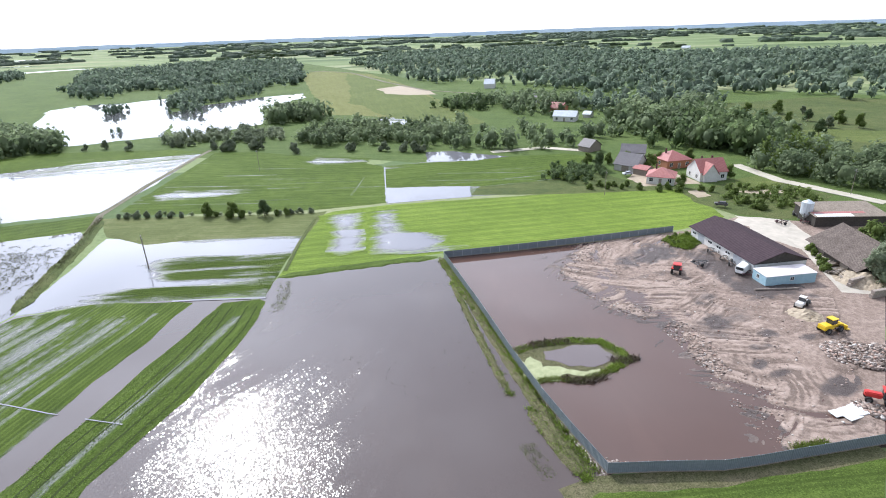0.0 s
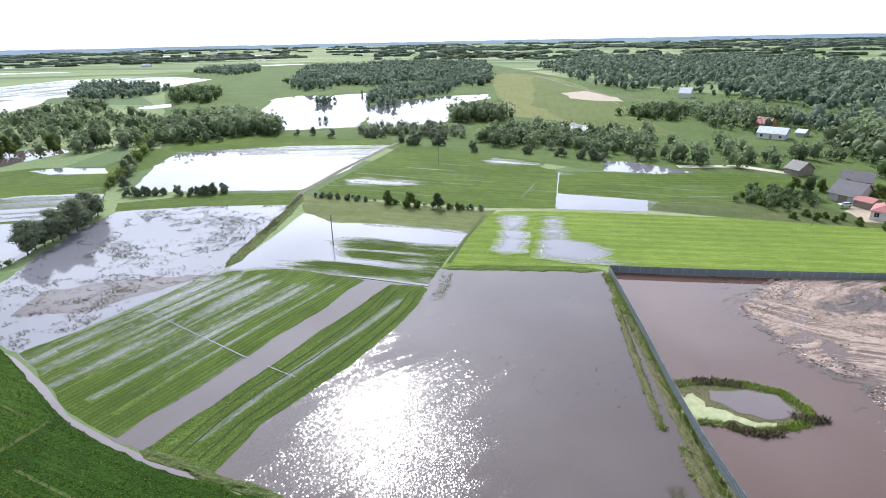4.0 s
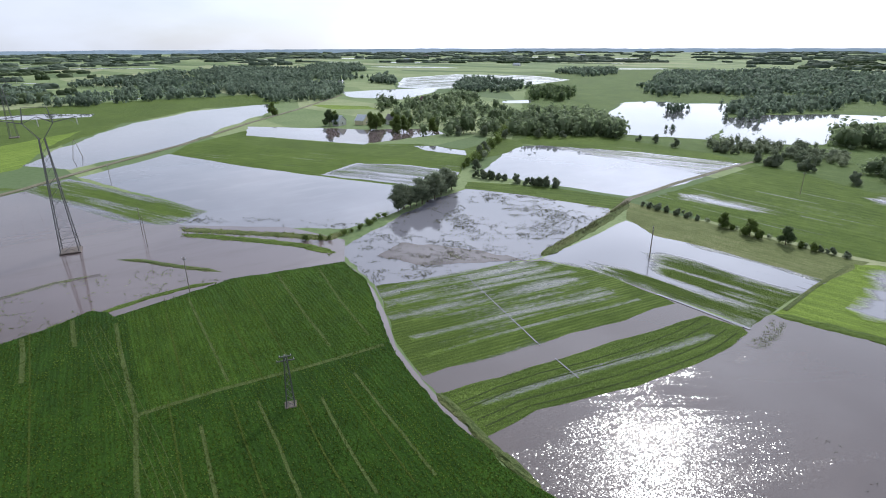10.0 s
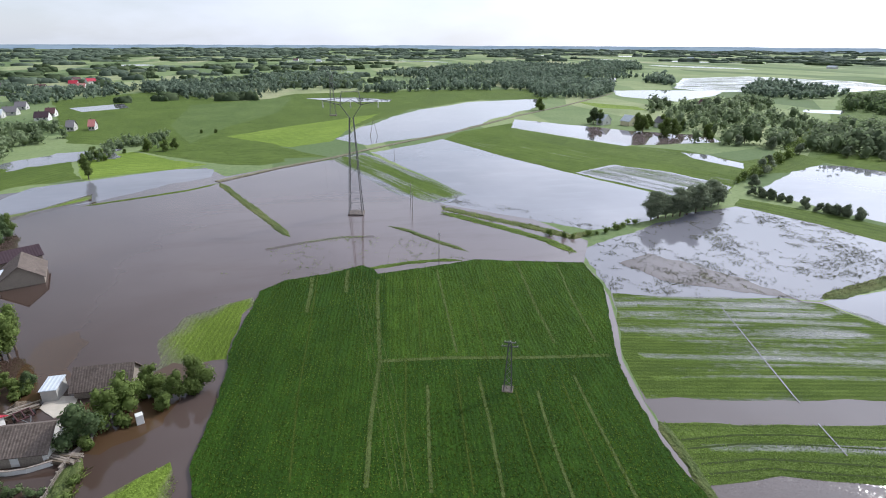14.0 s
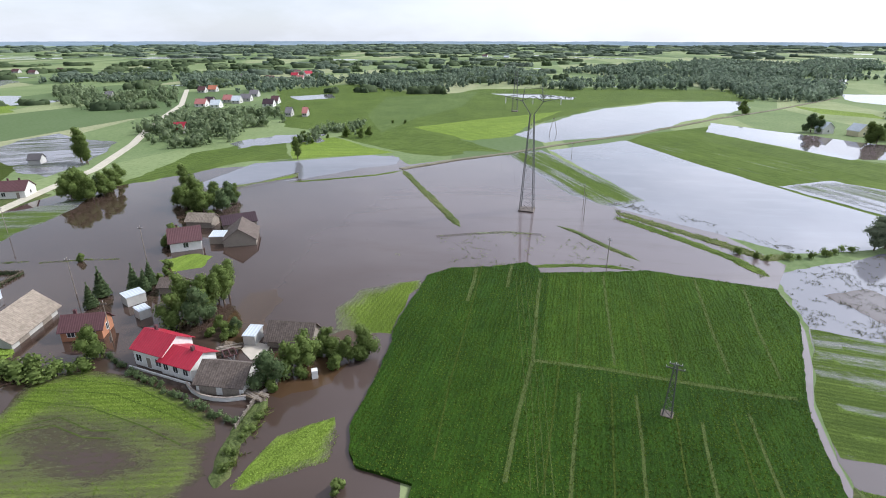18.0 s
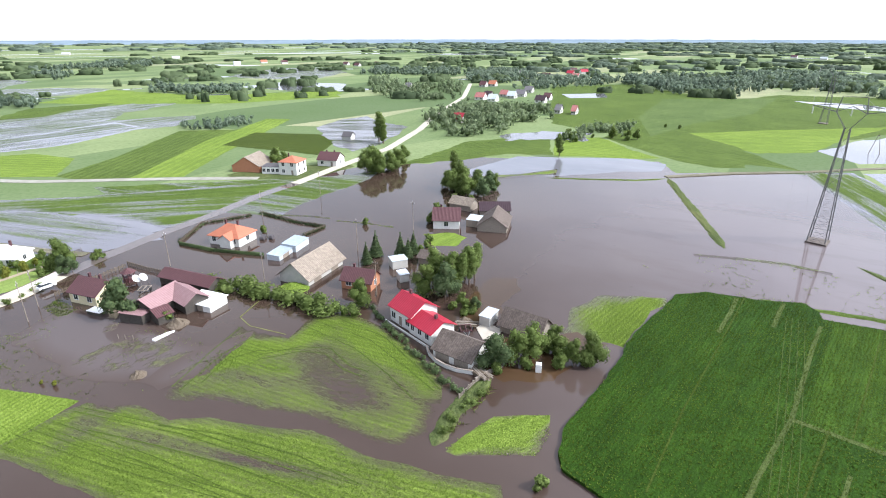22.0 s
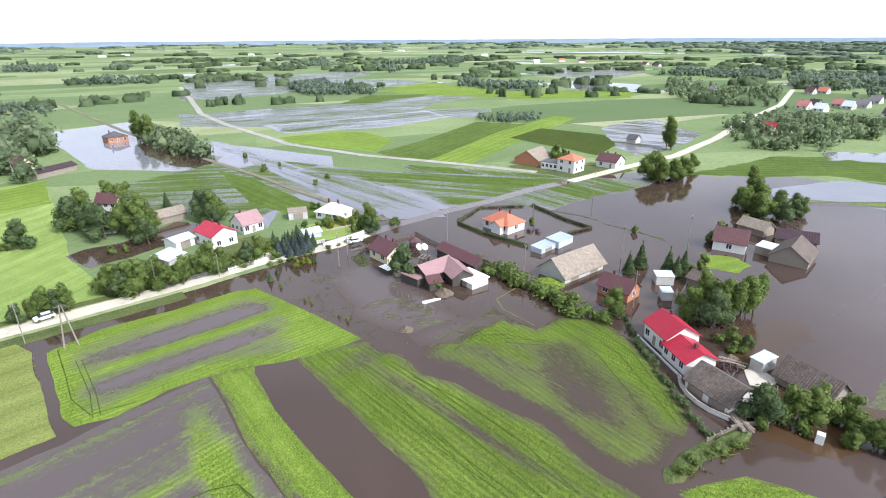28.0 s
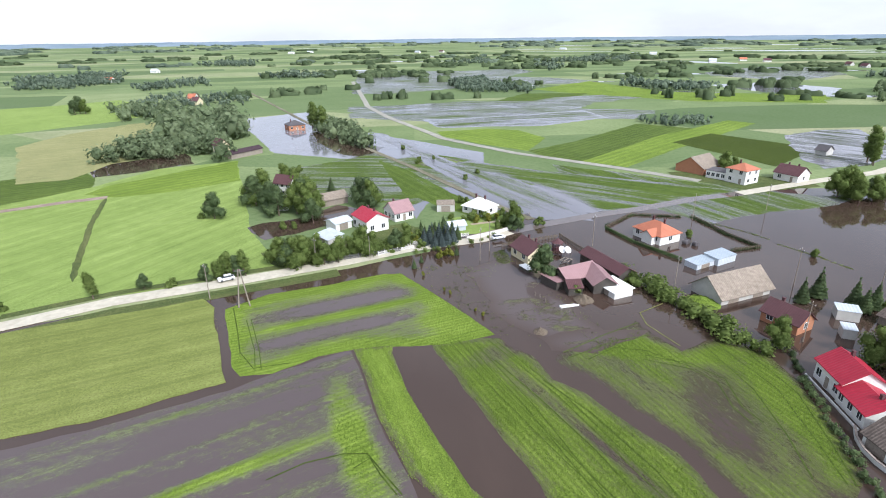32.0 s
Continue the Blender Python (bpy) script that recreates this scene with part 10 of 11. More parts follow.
house("white bungalow with a dazzling pale roof", -40.2, -158.4, 128.9, 8.5, 7.0, 2.4, 2.4, roof='palewhite', form='hip', chimneys=2)
barn("low grey garden shed", -30.1, -163.1, 171.2, 5.6, 4.5, 2.2, 0.3, form='shed', roof='asbestos', walls='grey', over=0.1)
barn("small glass-roofed garden shelter", -29.5, -144.2, -170.1, 4.7, 4.0, 1.6, 0.9, roof='tin', walls='tin', doors=0)
barn("brown brick barn behind a white house", -139.3, -193.3, 206.3, 13.0, 11.7, 2.6, 3.6, walls='brick', roof='asbestos', doors=1)
house("white two-storey house with an orange roof", -143.8, -173.7, 109.4, 7.8, 8.0, 5.2, 2, roof='orange', form='hip', storeys=2, long=(2, 2), ends=(2, 2))
house("white flat wing of a two-storey house", -139.9, -181.1, 119.9, 7.3, 6.0, 2.8, 0.3, form='shed', roof='darkroof', long=(4, 2), chimneys=0, over=0.1, door=False)
house("small white house with a brown roof", -163.7, -172.3, 109.7, 8.8, 8.0, 2.8, 2.6, roof='brown', long=(2, 2), chimneys=2)
barn("small dark shed standing in water", -212.1, -208.4, 110.4, 4.7, 6.0, 2.2, 2, walls='grey', roof='darkroof', doors=0)
house("white two-storey house with a red roof", -5.6, -150.8, 114.1, 8.9, 7.0, 3.6, 1.8, roof='red', storeys=2, ends=(2, 2), long=(3, 3), chimneys=2)
house("house with a faded red roof", -14.6, -158.3, -154.7, 6.4, 6.5, 2.8, 2.6, roof='pink', long=(3, 3), ends=(3, 3))
barn("white-roofed shed among trees", 6.1, -140.5, 122.6, 6.4, 4.5, 2.2, 0.5, form='shed', roof='tin', walls='grey')
barn("rounded white garage beyond the fields", 3.5, -152.6, -145.9, 5.5, 5.0, 2.3, 0.8, roof='tin', walls='white')
house("narrow white house with a brown roof", 21.4, -191.4, -34.7, 7.0, 4.0, 5, 2.4, roof='brown', walls='white', storeys=2, chimneys=0)
barn("small orange-roofed outbuilding beyond the fields", 21.4, -175.5, 175.8, 3.8, 5.0, 2, 1.6, roof='orange', walls='white', doors=0)
barn("long low shed with an old roof", 6.2, -178.5, -154.7, 9.8, 6.0, 2.2, 1.6, walls='oldwood', doors=2)
house("dark-roofed house standing in water", 28.9, -342.3, -158.6, 9.8, 9.0, 3, 2.4, roof='darkroof', walls='brick', form='hip')
house("cream house half hidden by trees", 57.3, -268.9, -56.0, 8.0, 4.6, 5.5, 2.4, roof='brown', walls='cream', storeys=2)
barn("low brown outbuilding beyond the fields", 47.2, -267.1, -133.8, 17.6, 5.0, 2.4, 1.2, roof='maroon', walls='oldwood')
works = barn("long white works barn with a brown sheet roof", 73.9, 118.4, -83.7, 24.3, 12.5, 2.8, 2.2, roof='maroon', walls='white', doors=0, over=0.5)
works_front(works, 24.3, 12.5, 2.8, 2.2)
annex = house("pale blue annex with a flat white roof", 73.8, 102.5, 6.1, 11.4, 4.2, 2.2, 0.15, form='shed', roof='annex_roof', walls='paleblue', over=0.1, chimneys=0, long=(0, 0), ends=(0, 0))
opening(annex, 0.2, -2.1, 1.05, 0.8, 0.7, 0)
opening(annex, -5.7, 0.4, 1.0, 0.7, 0.8, 3)
# closed walls, coloured near black to paint the shade of its open front
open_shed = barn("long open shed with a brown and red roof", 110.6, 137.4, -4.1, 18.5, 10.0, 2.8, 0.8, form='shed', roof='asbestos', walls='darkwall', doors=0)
roof_strip(open_shed, 18.5, 10.0, 2.8, 0.8, -9.0, 4.5, -3.2, -1.9, "pinkred", "faded red roof sheet")
roof_strip(open_shed, 18.5, 10.0, 2.8, 0.8, -9.0, 0.5, -5.2, -3.3, "palewhite", "white roof sheet")
barn("large barn with a broad grey roof", 97.2, 110.5, -95.1, 17.8, 14.0, 2, 3.8, walls='darkwall', roof='mossroof', doors=2, over=0.8)
barn("old farmhouse with a dark grey roof", 75.8, 201.6, -45.2, 8.8, 9.0, 2.6, 3.6, roof='slateroof', doors=1)
barn("second old farm building with a dark roof", 84.3, 222.6, -22.8, 9.3, 8.0, 2.6, 2.6, roof='slateroof', walls='white', doors=1)
house("brick house with a red hipped roof", 93.0, 205.2, 11.4, 10.2, 10.0, 3.2, 2.8, roof='pinkred', walls='brick', form='hip')
house("white bungalow with a faded red hipped roof", 80.2, 183.1, -27.3, 8.9, 9.0, 2.7, 2.4, roof='pinkred', form='hip')
steep_house = house("two-storey white house with a steep red roof", 97.2, 185.5, 4.8, 9.8, 9.0, 3.4, 3.6, roof='pinkred', storeys=1, ends=(2, 2), chimneys=2)
wing(steep_house, -1.6, -2.4, 6.4, 5.0, 3.0, 3.2, "pinkred", "white", 0, 90)
barn("low red-roofed shed beyond the fields", 78.0, 194.4, -48.8, 5.1, 5.0, 2.2, 1, roof='pinkred', walls='oldwood', doors=0)
house("white house with a pale roof", 79.7, 321.6, -25.8, 13.0, 9.0, 3, 2.6, roof='tin', chimneys=1, long=(3, 2))
house("small pale-roofed house beyond the fields", 79.9, 409.1, -53.8, 9.3, 8.0, 3, 3, roof='slateroof', long=(0, 0))
house("red-roofed house among trees", 83.1, 356.0, -42.7, 8.8, 9.0, 3, 3, roof='pinkred', walls='brick', long=(0, 0))
house("white house with a pale roof", 57.0, 522.5, -14.4, 9.3, 12.0, 4, 4, roof='tin', long=(0, 0))
barn("tin-roofed shed among trees", 95.6, 331.1, -37.2, 4.4, 6.0, 2, 1.5, roof='tin', walls='grey', doors=0)
barn("dark old shed by the lane", 70.3, 237.8, -54.3, 6.0, 8.0, 2.4, 2.6, roof='darkroof', walls='oldwood', doors=0)
house("distant village house among trees", -420.7, -250.8, 97.8, 8.1, 9.0, 2.6, 3.4, roof='pinkred', walls='white', long=(2, 0), chimneys=1, door=False)
house("distant village house among trees", -436.3, -252.3, 97.8, 6.5, 9.0, 2.6, 3.4, roof='maroon', walls='grey', long=(2, 0), chimneys=1, door=False)
house("distant village house among trees", -415.3, -235.3, 97.8, 7.1, 9.0, 2.6, 3.4, roof='tin', walls='white', long=(2, 0), chimneys=1, door=False)
house("distant village house among trees", -454.1, -245.4, 97.9, 6.8, 9.0, 2.6, 3.4, roof='pinkred', walls='grey', long=(2, 0), chimneys=1, door=False)
house("distant village house among trees", -447.1, -234.1, 97.9, 6.6, 9.0, 2.6, 3.4, roof='tin', walls='grey', long=(2, 0), chimneys=1, door=False)
house("distant village house among trees", -464.6, -234.2, 97.9, 8.8, 9.0, 2.6, 3.4, roof='slateroof', walls='grey', long=(2, 0), chimneys=1, door=False)
house("distant village house among trees", -502.1, -244.3, 97.9, 7.4, 9.0, 2.6, 3.4, roof='slateroof', walls='grey', long=(2, 0), chimneys=1, door=False)
house("distant village house among trees", -428.1, -197.1, 97.8, 8.1, 9.0, 2.6, 3.4, roof='maroon', walls='white', long=(2, 0), chimneys=1, door=False)
house("distant village house among trees", -451.6, -201.7, 97.9, 5.7, 9.0, 2.6, 3.4, roof='brown', walls='white', long=(2, 0), chimneys=1, door=False)
house("distant village house among trees", -544.5, -309.5, 98.0, 8.1, 9.0, 2.6, 3.4, roof='orange', walls='grey', long=(2, 0), chimneys=1, door=False)
house("distant village house among trees", -632.9, -350.8, 98.0, 8.0, 9.0, 2.6, 3.4, roof='brown', walls='grey', long=(2, 0), chimneys=1, door=False)
house("distant village house among trees", -531.7, -313.8, 97.9, 6.8, 9.0, 2.6, 3.4, roof='brown', walls='grey', long=(2, 0), chimneys=1, door=False)
house("distant village house among trees", -376.3, -158.8, 97.8, 4.0, 9.0, 2.6, 3.4, roof='slateroof', walls='grey', long=(2, 0), chimneys=1, door=False)
house("distant village house among trees", -377.8, -147.4, 97.8, 3.2, 9.0, 2.6, 3.4, roof='pinkred', walls='grey', long=(2, 0), chimneys=1, door=False)
house("distant village house among trees", -298.7, -193.7, 97.7, 6.5, 9.0, 2.6, 3.4, roof='red', walls='grey', long=(2, 0), chimneys=1, door=False)
house("distant village house among trees", -716.7, -282.4, 98.1, 8.9, 9.0, 2.6, 3.4, roof='pinkred', walls='white', long=(2, 0), chimneys=1, door=False)
house("distant village house among trees", -767.7, -310.4, 98.2, 9.5, 9.0, 2.6, 3.4, roof='red', walls='grey', long=(2, 0), chimneys=1, door=False)
house("distant village house among trees", -701.6, -317.6, 98.1, 10.2, 9.0, 2.6, 3.4, roof='brown', walls='grey', long=(2, 0), chimneys=1, door=False)
house("distant village house among trees", -469.6, -368.4, 97.9, 6.1, 9.0, 2.6, 3.4, roof='slateroof', walls='grey', long=(2, 0), chimneys=1, door=False)
house("distant village house among trees", -828.7, -727.4, 98.3, 9.0, 9.0, 2.6, 3.4, roof='brown', walls='grey', long=(2, 0), chimneys=1, door=False)
house("distant village house among trees", -792.4, -772.3, 98.2, 10.4, 9.0, 2.6, 3.4, roof='brown', walls='grey', long=(2, 0), chimneys=1, door=False)
house("distant village house among trees", -771.4, -723.8, 98.2, 10.1, 9.0, 2.6, 3.4, roof='brown', walls='grey', long=(2, 0), chimneys=1, door=False)
house("distant village house among trees", -863.7, -594.9, 98.3, 9.1, 9.0, 2.6, 3.4, roof='tin', walls='grey', long=(2, 0), chimneys=1, door=False)
house("distant village house among trees", -725.8, -366.7, 98.1, 6.1, 9.0, 2.6, 3.4, roof='slateroof', walls='grey', long=(2, 0), chimneys=1, door=False)
house("distant pale farmhouse beyond the fields", -346.4, 179.8, 26.5, 5.1, 9.0, 3.2, 3.4, roof='tin', walls='white', long=(0, 0), chimneys=0, door=False)
house("distant pale farmhouse beyond the fields", -340.1, 194.7, 26.4, 6.8, 9.0, 3.2, 3.4, roof='tin', walls='cream', long=(0, 0), chimneys=0, door=False)
house("distant pale farmhouse beyond the fields", -329.7, 212.3, 26.2, 5.4, 9.0, 3.2, 3.4, roof='slateroof', walls='white', long=(0, 0), chimneys=0, door=False)
house("distant pale farmhouse beyond the fields", -429.1, 314.0, 23.9, 6.4, 9.0, 3.2, 3.4, roof='brown', walls='white', long=(0, 0), chimneys=0, door=False)
house("distant pale farmhouse beyond the fields", 128.1, -522.6, 161.6, 6.9, 9.0, 3.2, 3.4, roof='orange', walls='white', long=(0, 0), chimneys=0, door=False)
house("distant pale farmhouse beyond the fields", 118.1, -491.4, 161.8, 5.6, 9.0, 3.2, 3.4, roof='brown', walls='cream', long=(0, 0), chimneys=0, door=False)
house("distant pale farmhouse beyond the fields", 289.9, -789.1, 160.1, 10.2, 9.0, 3.2, 3.4, roof='orange', walls='white', long=(0, 0), chimneys=0, door=False)
house("distant pale farmhouse beyond the fields", 292.0, -985.6, 158.8, 11.2, 9.0, 3.2, 3.4, roof='tin', walls='white', long=(0, 0), chimneys=0, door=False)
house("distant pale farmhouse beyond the fields", 508.3, 1120.5, -39.9, 15.8, 9.0, 3.2, 3.4, roof='tin', walls='white', long=(0, 0), chimneys=0, door=False)
house("distant pale farmhouse beyond the fields", 527.5, -3873.7, 143.1, 45.7, 9.0, 3.2, 3.4, roof='tin', walls='white', long=(0, 0), chimneys=0, door=False)
house("distant pale farmhouse beyond the fields", 148.5, -1920.5, 152.4, 19.8, 9.0, 3.2, 3.4, roof='tin', walls='white', long=(0, 0), chimneys=0, door=False)
house("distant pale farmhouse beyond the fields", 93.2, -2016.9, 151.6, 21.0, 9.0, 3.2, 3.4, roof='tin', walls='white', long=(0, 0), chimneys=0, door=False)
house("distant pale farmhouse beyond the fields", -247.2, -1799.3, 131.4, 18.0, 9.0, 3.2, 3.4, roof='tin', walls='white', long=(0, 0), chimneys=0, door=False)
house("distant pale farmhouse beyond the fields", -327.7, -1820.5, 131.2, 15.7, 9.0, 3.2, 3.4, roof='brown', walls='white', long=(0, 0), chimneys=0, door=False)
house("distant pale farmhouse beyond the fields", -772.6, -1901.6, 130.2, 23.2, 9.0, 3.2, 3.4, roof='tin', walls='white', long=(0, 0), chimneys=0, door=False)
house("distant pale farmhouse beyond the fields", -1570.6, -29.9, 78.6, 13.6, 9.0, 3.2, 3.4, roof='tin', walls='white', long=(0, 0), chimneys=0, door=False)
house("distant pale farmhouse beyond the fields", -1669.0, -94.1, 79.1, 14.1, 9.0, 3.2, 3.4, roof='brown', walls='white', long=(0, 0), chimneys=0, door=False)
house("distant pale farmhouse beyond the fields", -1074.7, 1091.6, 9.1, 21.3, 9.0, 3.2, 3.4, roof='tin', walls='white', long=(0, 0), chimneys=0, door=False)
house("distant pale farmhouse beyond the fields", -1752.0, 1204.1, 6.3, 32.5, 9.0, 3.2, 3.4, roof='tin', walls='white', long=(0, 0), chimneys=0, door=False)
house("distant pale farmhouse beyond the fields", -2263.2, 1670.1, 0.3, 40.2, 9.0, 3.2, 3.4, roof='brown', walls='white', long=(0, 0), chimneys=0, door=False)
house("distant pale farmhouse beyond the fields", -1901.8, 2398.4, -8.7, 61.1, 9.0, 3.2, 3.4, roof='tin', walls='white', long=(0, 0), chimneys=0, door=False)
house("distant pale farmhouse beyond the fields", -799.3, -303.0, 133.0, 10.6, 9.0, 3.2, 3.4, roof='red', walls='white', long=(0, 0), chimneys=0, door=False)
house("distant pale farmhouse beyond the fields", -823.0, -328.7, 132.9, 9.5, 9.0, 3.2, 3.4, roof='brown', walls='white', long=(0, 0), chimneys=0, door=False)
house("distant pale farmhouse beyond the fields", -754.8, -968.0, 155.9, 12.6, 9.0, 3.2, 3.4, roof='orange', walls='white', long=(0, 0), chimneys=0, door=False)
house("distant pale farmhouse beyond the fields", -762.7, -914.3, 156.2, 12.0, 9.0, 3.2, 3.4, roof='brown', walls='white', long=(0, 0), chimneys=0, door=False)
house("distant pale farmhouse beyond the fields", -679.1, -951.1, 156.2, 12.3, 9.0, 3.2, 3.4, roof='tin', walls='white', long=(0, 0), chimneys=0, door=False)
house("distant pale farmhouse beyond the fields", -783.5, -1335.8, 153.1, 16.9, 9.0, 3.2, 3.4, roof='tin', walls='white', long=(0, 0), chimneys=0, door=False)
house("distant pale farmhouse beyond the fields", -725.0, -1320.6, 153.4, 13.9, 9.0, 3.2, 3.4, roof='tin', walls='white', long=(0, 0), chimneys=0, door=False)
pylon(-170.1, 5.2, 80, 38)
pylon(-422.8, -0.3, 80, 36)
lattice_pole(-69.1, 24.3, 70, 8.6)
power_pole(-70.2, 123.1, 126, 8.5)
power_pole(-122.8, 23.4, 33, 8.5)
power_pole(-172.9, 23.3, 15, 8.5)
power_pole(-71.3, 222.3, 160, 8.5)
power_pole(-161.5, 22.3, 85, 8.5)
power_pole(-248.3, 26.2, 151, 8.5)
power_pole(-95.0, -92.7, 94, 8.5)
power_pole(-115.9, -90.6, 95, 8.5)
power_pole(-30.6, -119.8, 60, 8.5)
power_pole(-61.8, -123.4, 24, 8.5)
power_pole(-128.0, -141.4, 84, 8)
power_pole(-99.6, -136.9, 60, 8)
power_pole(-67.3, -94.7, 76, 8)
power_pole(30.9, -111.2, 135, 8)
power_pole(-78.2, -71.5, 100, 8)
power_pole(-34.5, -125.6, 60, 8)
power_pole(9.1, -125.2, 140, 7)
power_pole(-4.0, -126.1, 85, 6)
power_pole(56.0, 169.1, 110, 8)
power_pole(130.2, 159.4, 95, 8)
a_pole(24.2, -105.8, 21.9, -106.1, 8.5)
a_pole(-321.7, 20.1, -324.2, 24.7, 9)
works_fence([(63.3, 133.6), (40.8, 129.0), (18.3, 124.9), (2.0, 122.3)])
works_fence([(2.0, 122.3), (8.5, 95.3), (12.2, 78.5), (15.2, 66.8), (17.6, 59.2), (20.3, 51.5)])
works_fence([(20.3, 51.5), (27.7, 51.4), (34.7, 51.1), (39.2, 51.6), (43.9, 52.3), (57.7, 54.3), (69.5, 56.3)])
garden_wall("long white garden wall along the road", [(-30.6, -134.6), (-36.2, -136.6), (-41.6, -138.6), (-46.6, -141.2)], 1.1, "white")
post_fence([(-11.0, -132.5), (-17.2, -134.6), (-25.2, -136.0), (-31.9, -137.7)], 2.0, 1.2, "white", "open fence between white posts")
post_fence([(-6.2, -128.1), (-11.3, -130.1), (-15.7, -131.3)], 2.0, 1.2, "white", "open fence between white posts")
post_fence([(-38.6, -128.0), (-47.9, -130.0), (-55.4, -131.5)], 0.9, 1.0, "bark", "dark picket fence standing in the flood")
post_fence([(-56.2, -132.3), (-57.1, -125.2), (-58.5, -118.6)], 0.9, 1.0, "bark", "dark picket fence standing in the flood")
ribbon("grass_line", "thin pale line round a flooded plot", [(-62.0, -90.1), (-55.3, -87.3), (-54.2, -82.8), (-56.0, -74.5)], 0.25, "meadow", 6.15, 0, "bank", 0.15)
post_fence([(8.9, -125.7), (3.1, -126.8), (-5.6, -128.7), (-12.2, -129.9)], 2.2, 1.4, "steel", "wire fence along the garden")
car("white", 28.9, -119.4, -157.6).scale = (0.85, 0.85, 0.85)
car("white", -38.9, -132.6, 8.0).scale = (0.85, 0.85, 0.85)
car("tin", 71.3, 191.8, 10.0).scale = (0.85, 0.85, 0.85)
car("darkroof", 85.8, 152.4, -30.0).scale = (0.85, 0.85, 0.85)
loader("yellow", 69.6, 81.9, 16.6).scale = (0.8, 0.8, 0.8)
loader("white", 70.3, 91.0, 40.0).scale = (0.66, 0.66, 0.66)
tractor("machine_red", 53.4, 108.2, 60.0)
tractor("machine_red", 63.3, 62.1, 150.0)
implement(94.0, 136.2, 20, "brown")
silo(101.3, 137.6, 1.5, 5.5)
heap("low pile of brown sand", 68.9, 87.6, 3.0, 1.0, "sand", 3)
heap("heap of pale sand", 90.0, 101.0, 5.5, 1.8, "sand", 5)
heap("heap of old straw and branches", -33.4, -84.1, 1.3, 0.9, "bark", 6)
heap("heap of scrap and branches", -46.7, -94.8, 2.0, 1.3, "bark", 7)
heap("low overgrown earth heap", -70.6, -88.9, 3.2, 1.0, "crop_bright", 8)
for sx, sy, st in ((55.9, 60.4, 14), (57.6, 60.9, 17), (57.2, 59.6, 20), (59.2, 61.6, 24), (58.9, 60.4, 12), (60.2, 61.1, 40)):
    slab(sx, sy, st)
stones("pale broken concrete beside the slabs", [(58.6, 62.6), (61.2, 62.8), (63.4, 60.6), (62.0, 58.4), (60.0, 59.4)], 500, 0.08, 0.5, 20, 0.25)
stones("field of pale broken concrete and stone", [(64.4, 77.6), (67.0, 78.6), (70.0, 78.4), (75.2, 76.4), (75.6, 73.6), (70.6, 69.4), (67.6, 70.2), (65.2, 71.2), (63.8, 74.0)], 3200, 0.10, 0.42, 21, 0.25)
stones("broken brick along the flooded edge of the yard", [(26.0, 107.0), (30.0, 117.0), (36.0, 127.0), (46.0, 128.6), (44.0, 122.0), (36.0, 112.0), (32.0, 104.0)], 1500, 0.04, 0.24, 22)
stones("pale stones at the water's edge", [(40.8, 84.5), (43.6, 88.0), (46.6, 86.0), (47.2, 78.0), (46.2, 71.0), (43.6, 70.0), (41.8, 74.0)], 1300, 0.05, 0.30, 23)
stones("rubble strewn along the shore", [(29.0, 103.0), (37.0, 96.0), (44.0, 92.5), (43.0, 89.0), (39.5, 88.5), (33.5, 92.5)], 500, 0.05, 0.28, 24)
stones("rubble strewn along the shore", [(40.6, 70.5), (46.0, 69.0), (49.5, 65.0), (47.5, 59.0), (47.0, 54.0), (42.8, 53.6), (42.6, 61.0), (41.0, 65.5)], 600, 0.04, 0.22, 25)
stones("lumps scattered over the works yard", [(36.0, 122.0), (58.0, 127.0), (64.0, 110.0), (66.0, 90.0), (72.0, 84.0), (60.0, 60.0), (48.0, 55.0), (47.0, 75.0), (46.0, 92.0), (36.0, 100.0)], 1500, 0.05, 0.26, 26)
stones("broken concrete heaped in the fence corner", [(20.7, 52.4), (20.2, 54.4), (21.6, 54.0), (25.0, 52.2)], 220, 0.06, 0.3, 27)
area("water_yard", "shallow orange-brown water over the muddy farmyard", [(-88.5, -54.8), (-100.4, -56.2), (-102.0, -51.6), (-98.6, -47.4), (-86.5, -45.3), (-78.7, -46.4), (-76.5, -50.0), (-82.4, -52.4)], "yard_water", 2.2, 0, 1.2, 1.5, 0, "water")
area("water_yard_trees", "shallow orange-brown water under the trees", [(-77.7, -40.8), (-81.8, -34.2), (-88.0, -30.0), (-86.0, -24.0), (-78.2, -26.3), (-71.9, -27.7), (-65.3, -33.5), (-68.5, -38.3)], "yard_water", 2.3, 0, 1.2, 1.5, 0, "water")
area("farm_slab", "pale concrete slab of the farmyard", [(-78.2, -46.6), (-81.2, -46.3), (-80.2, -41.8), (-77.2, -41.6), (-75.2, -43.4)], "hardcore", 1, 0, 0.15, 1.0, 0.12, "yard")
garden_wall("curved white garden wall round the shed", [(-67.0, -50.0), (-65.4, -48.2), (-64.3, -46.0), (-63.9, -43.8), (-64.0, -41.6), (-64.9, -39.0)], 0.7, "white")
garden_wall("low pale wall at the farm corner", [(-63.5, -37.6), (-66.5, -37.0), (-69.0, -35.8)], 0.6, "rubble")
timber_stack(-77.8, -48.6, 120, 54)
timber_stack(-65.6, -38.0, 70, 55)
timber_stack(-70.4, -38.2, 20, 56)
implement(-76.0, -47.4, 40, "brown")
implement(-95.5, -78.2, 30, "oldwood")
heap("heap of scrap and planks", -79.2, -49.6, 1.4, 0.8, "bark", 9)
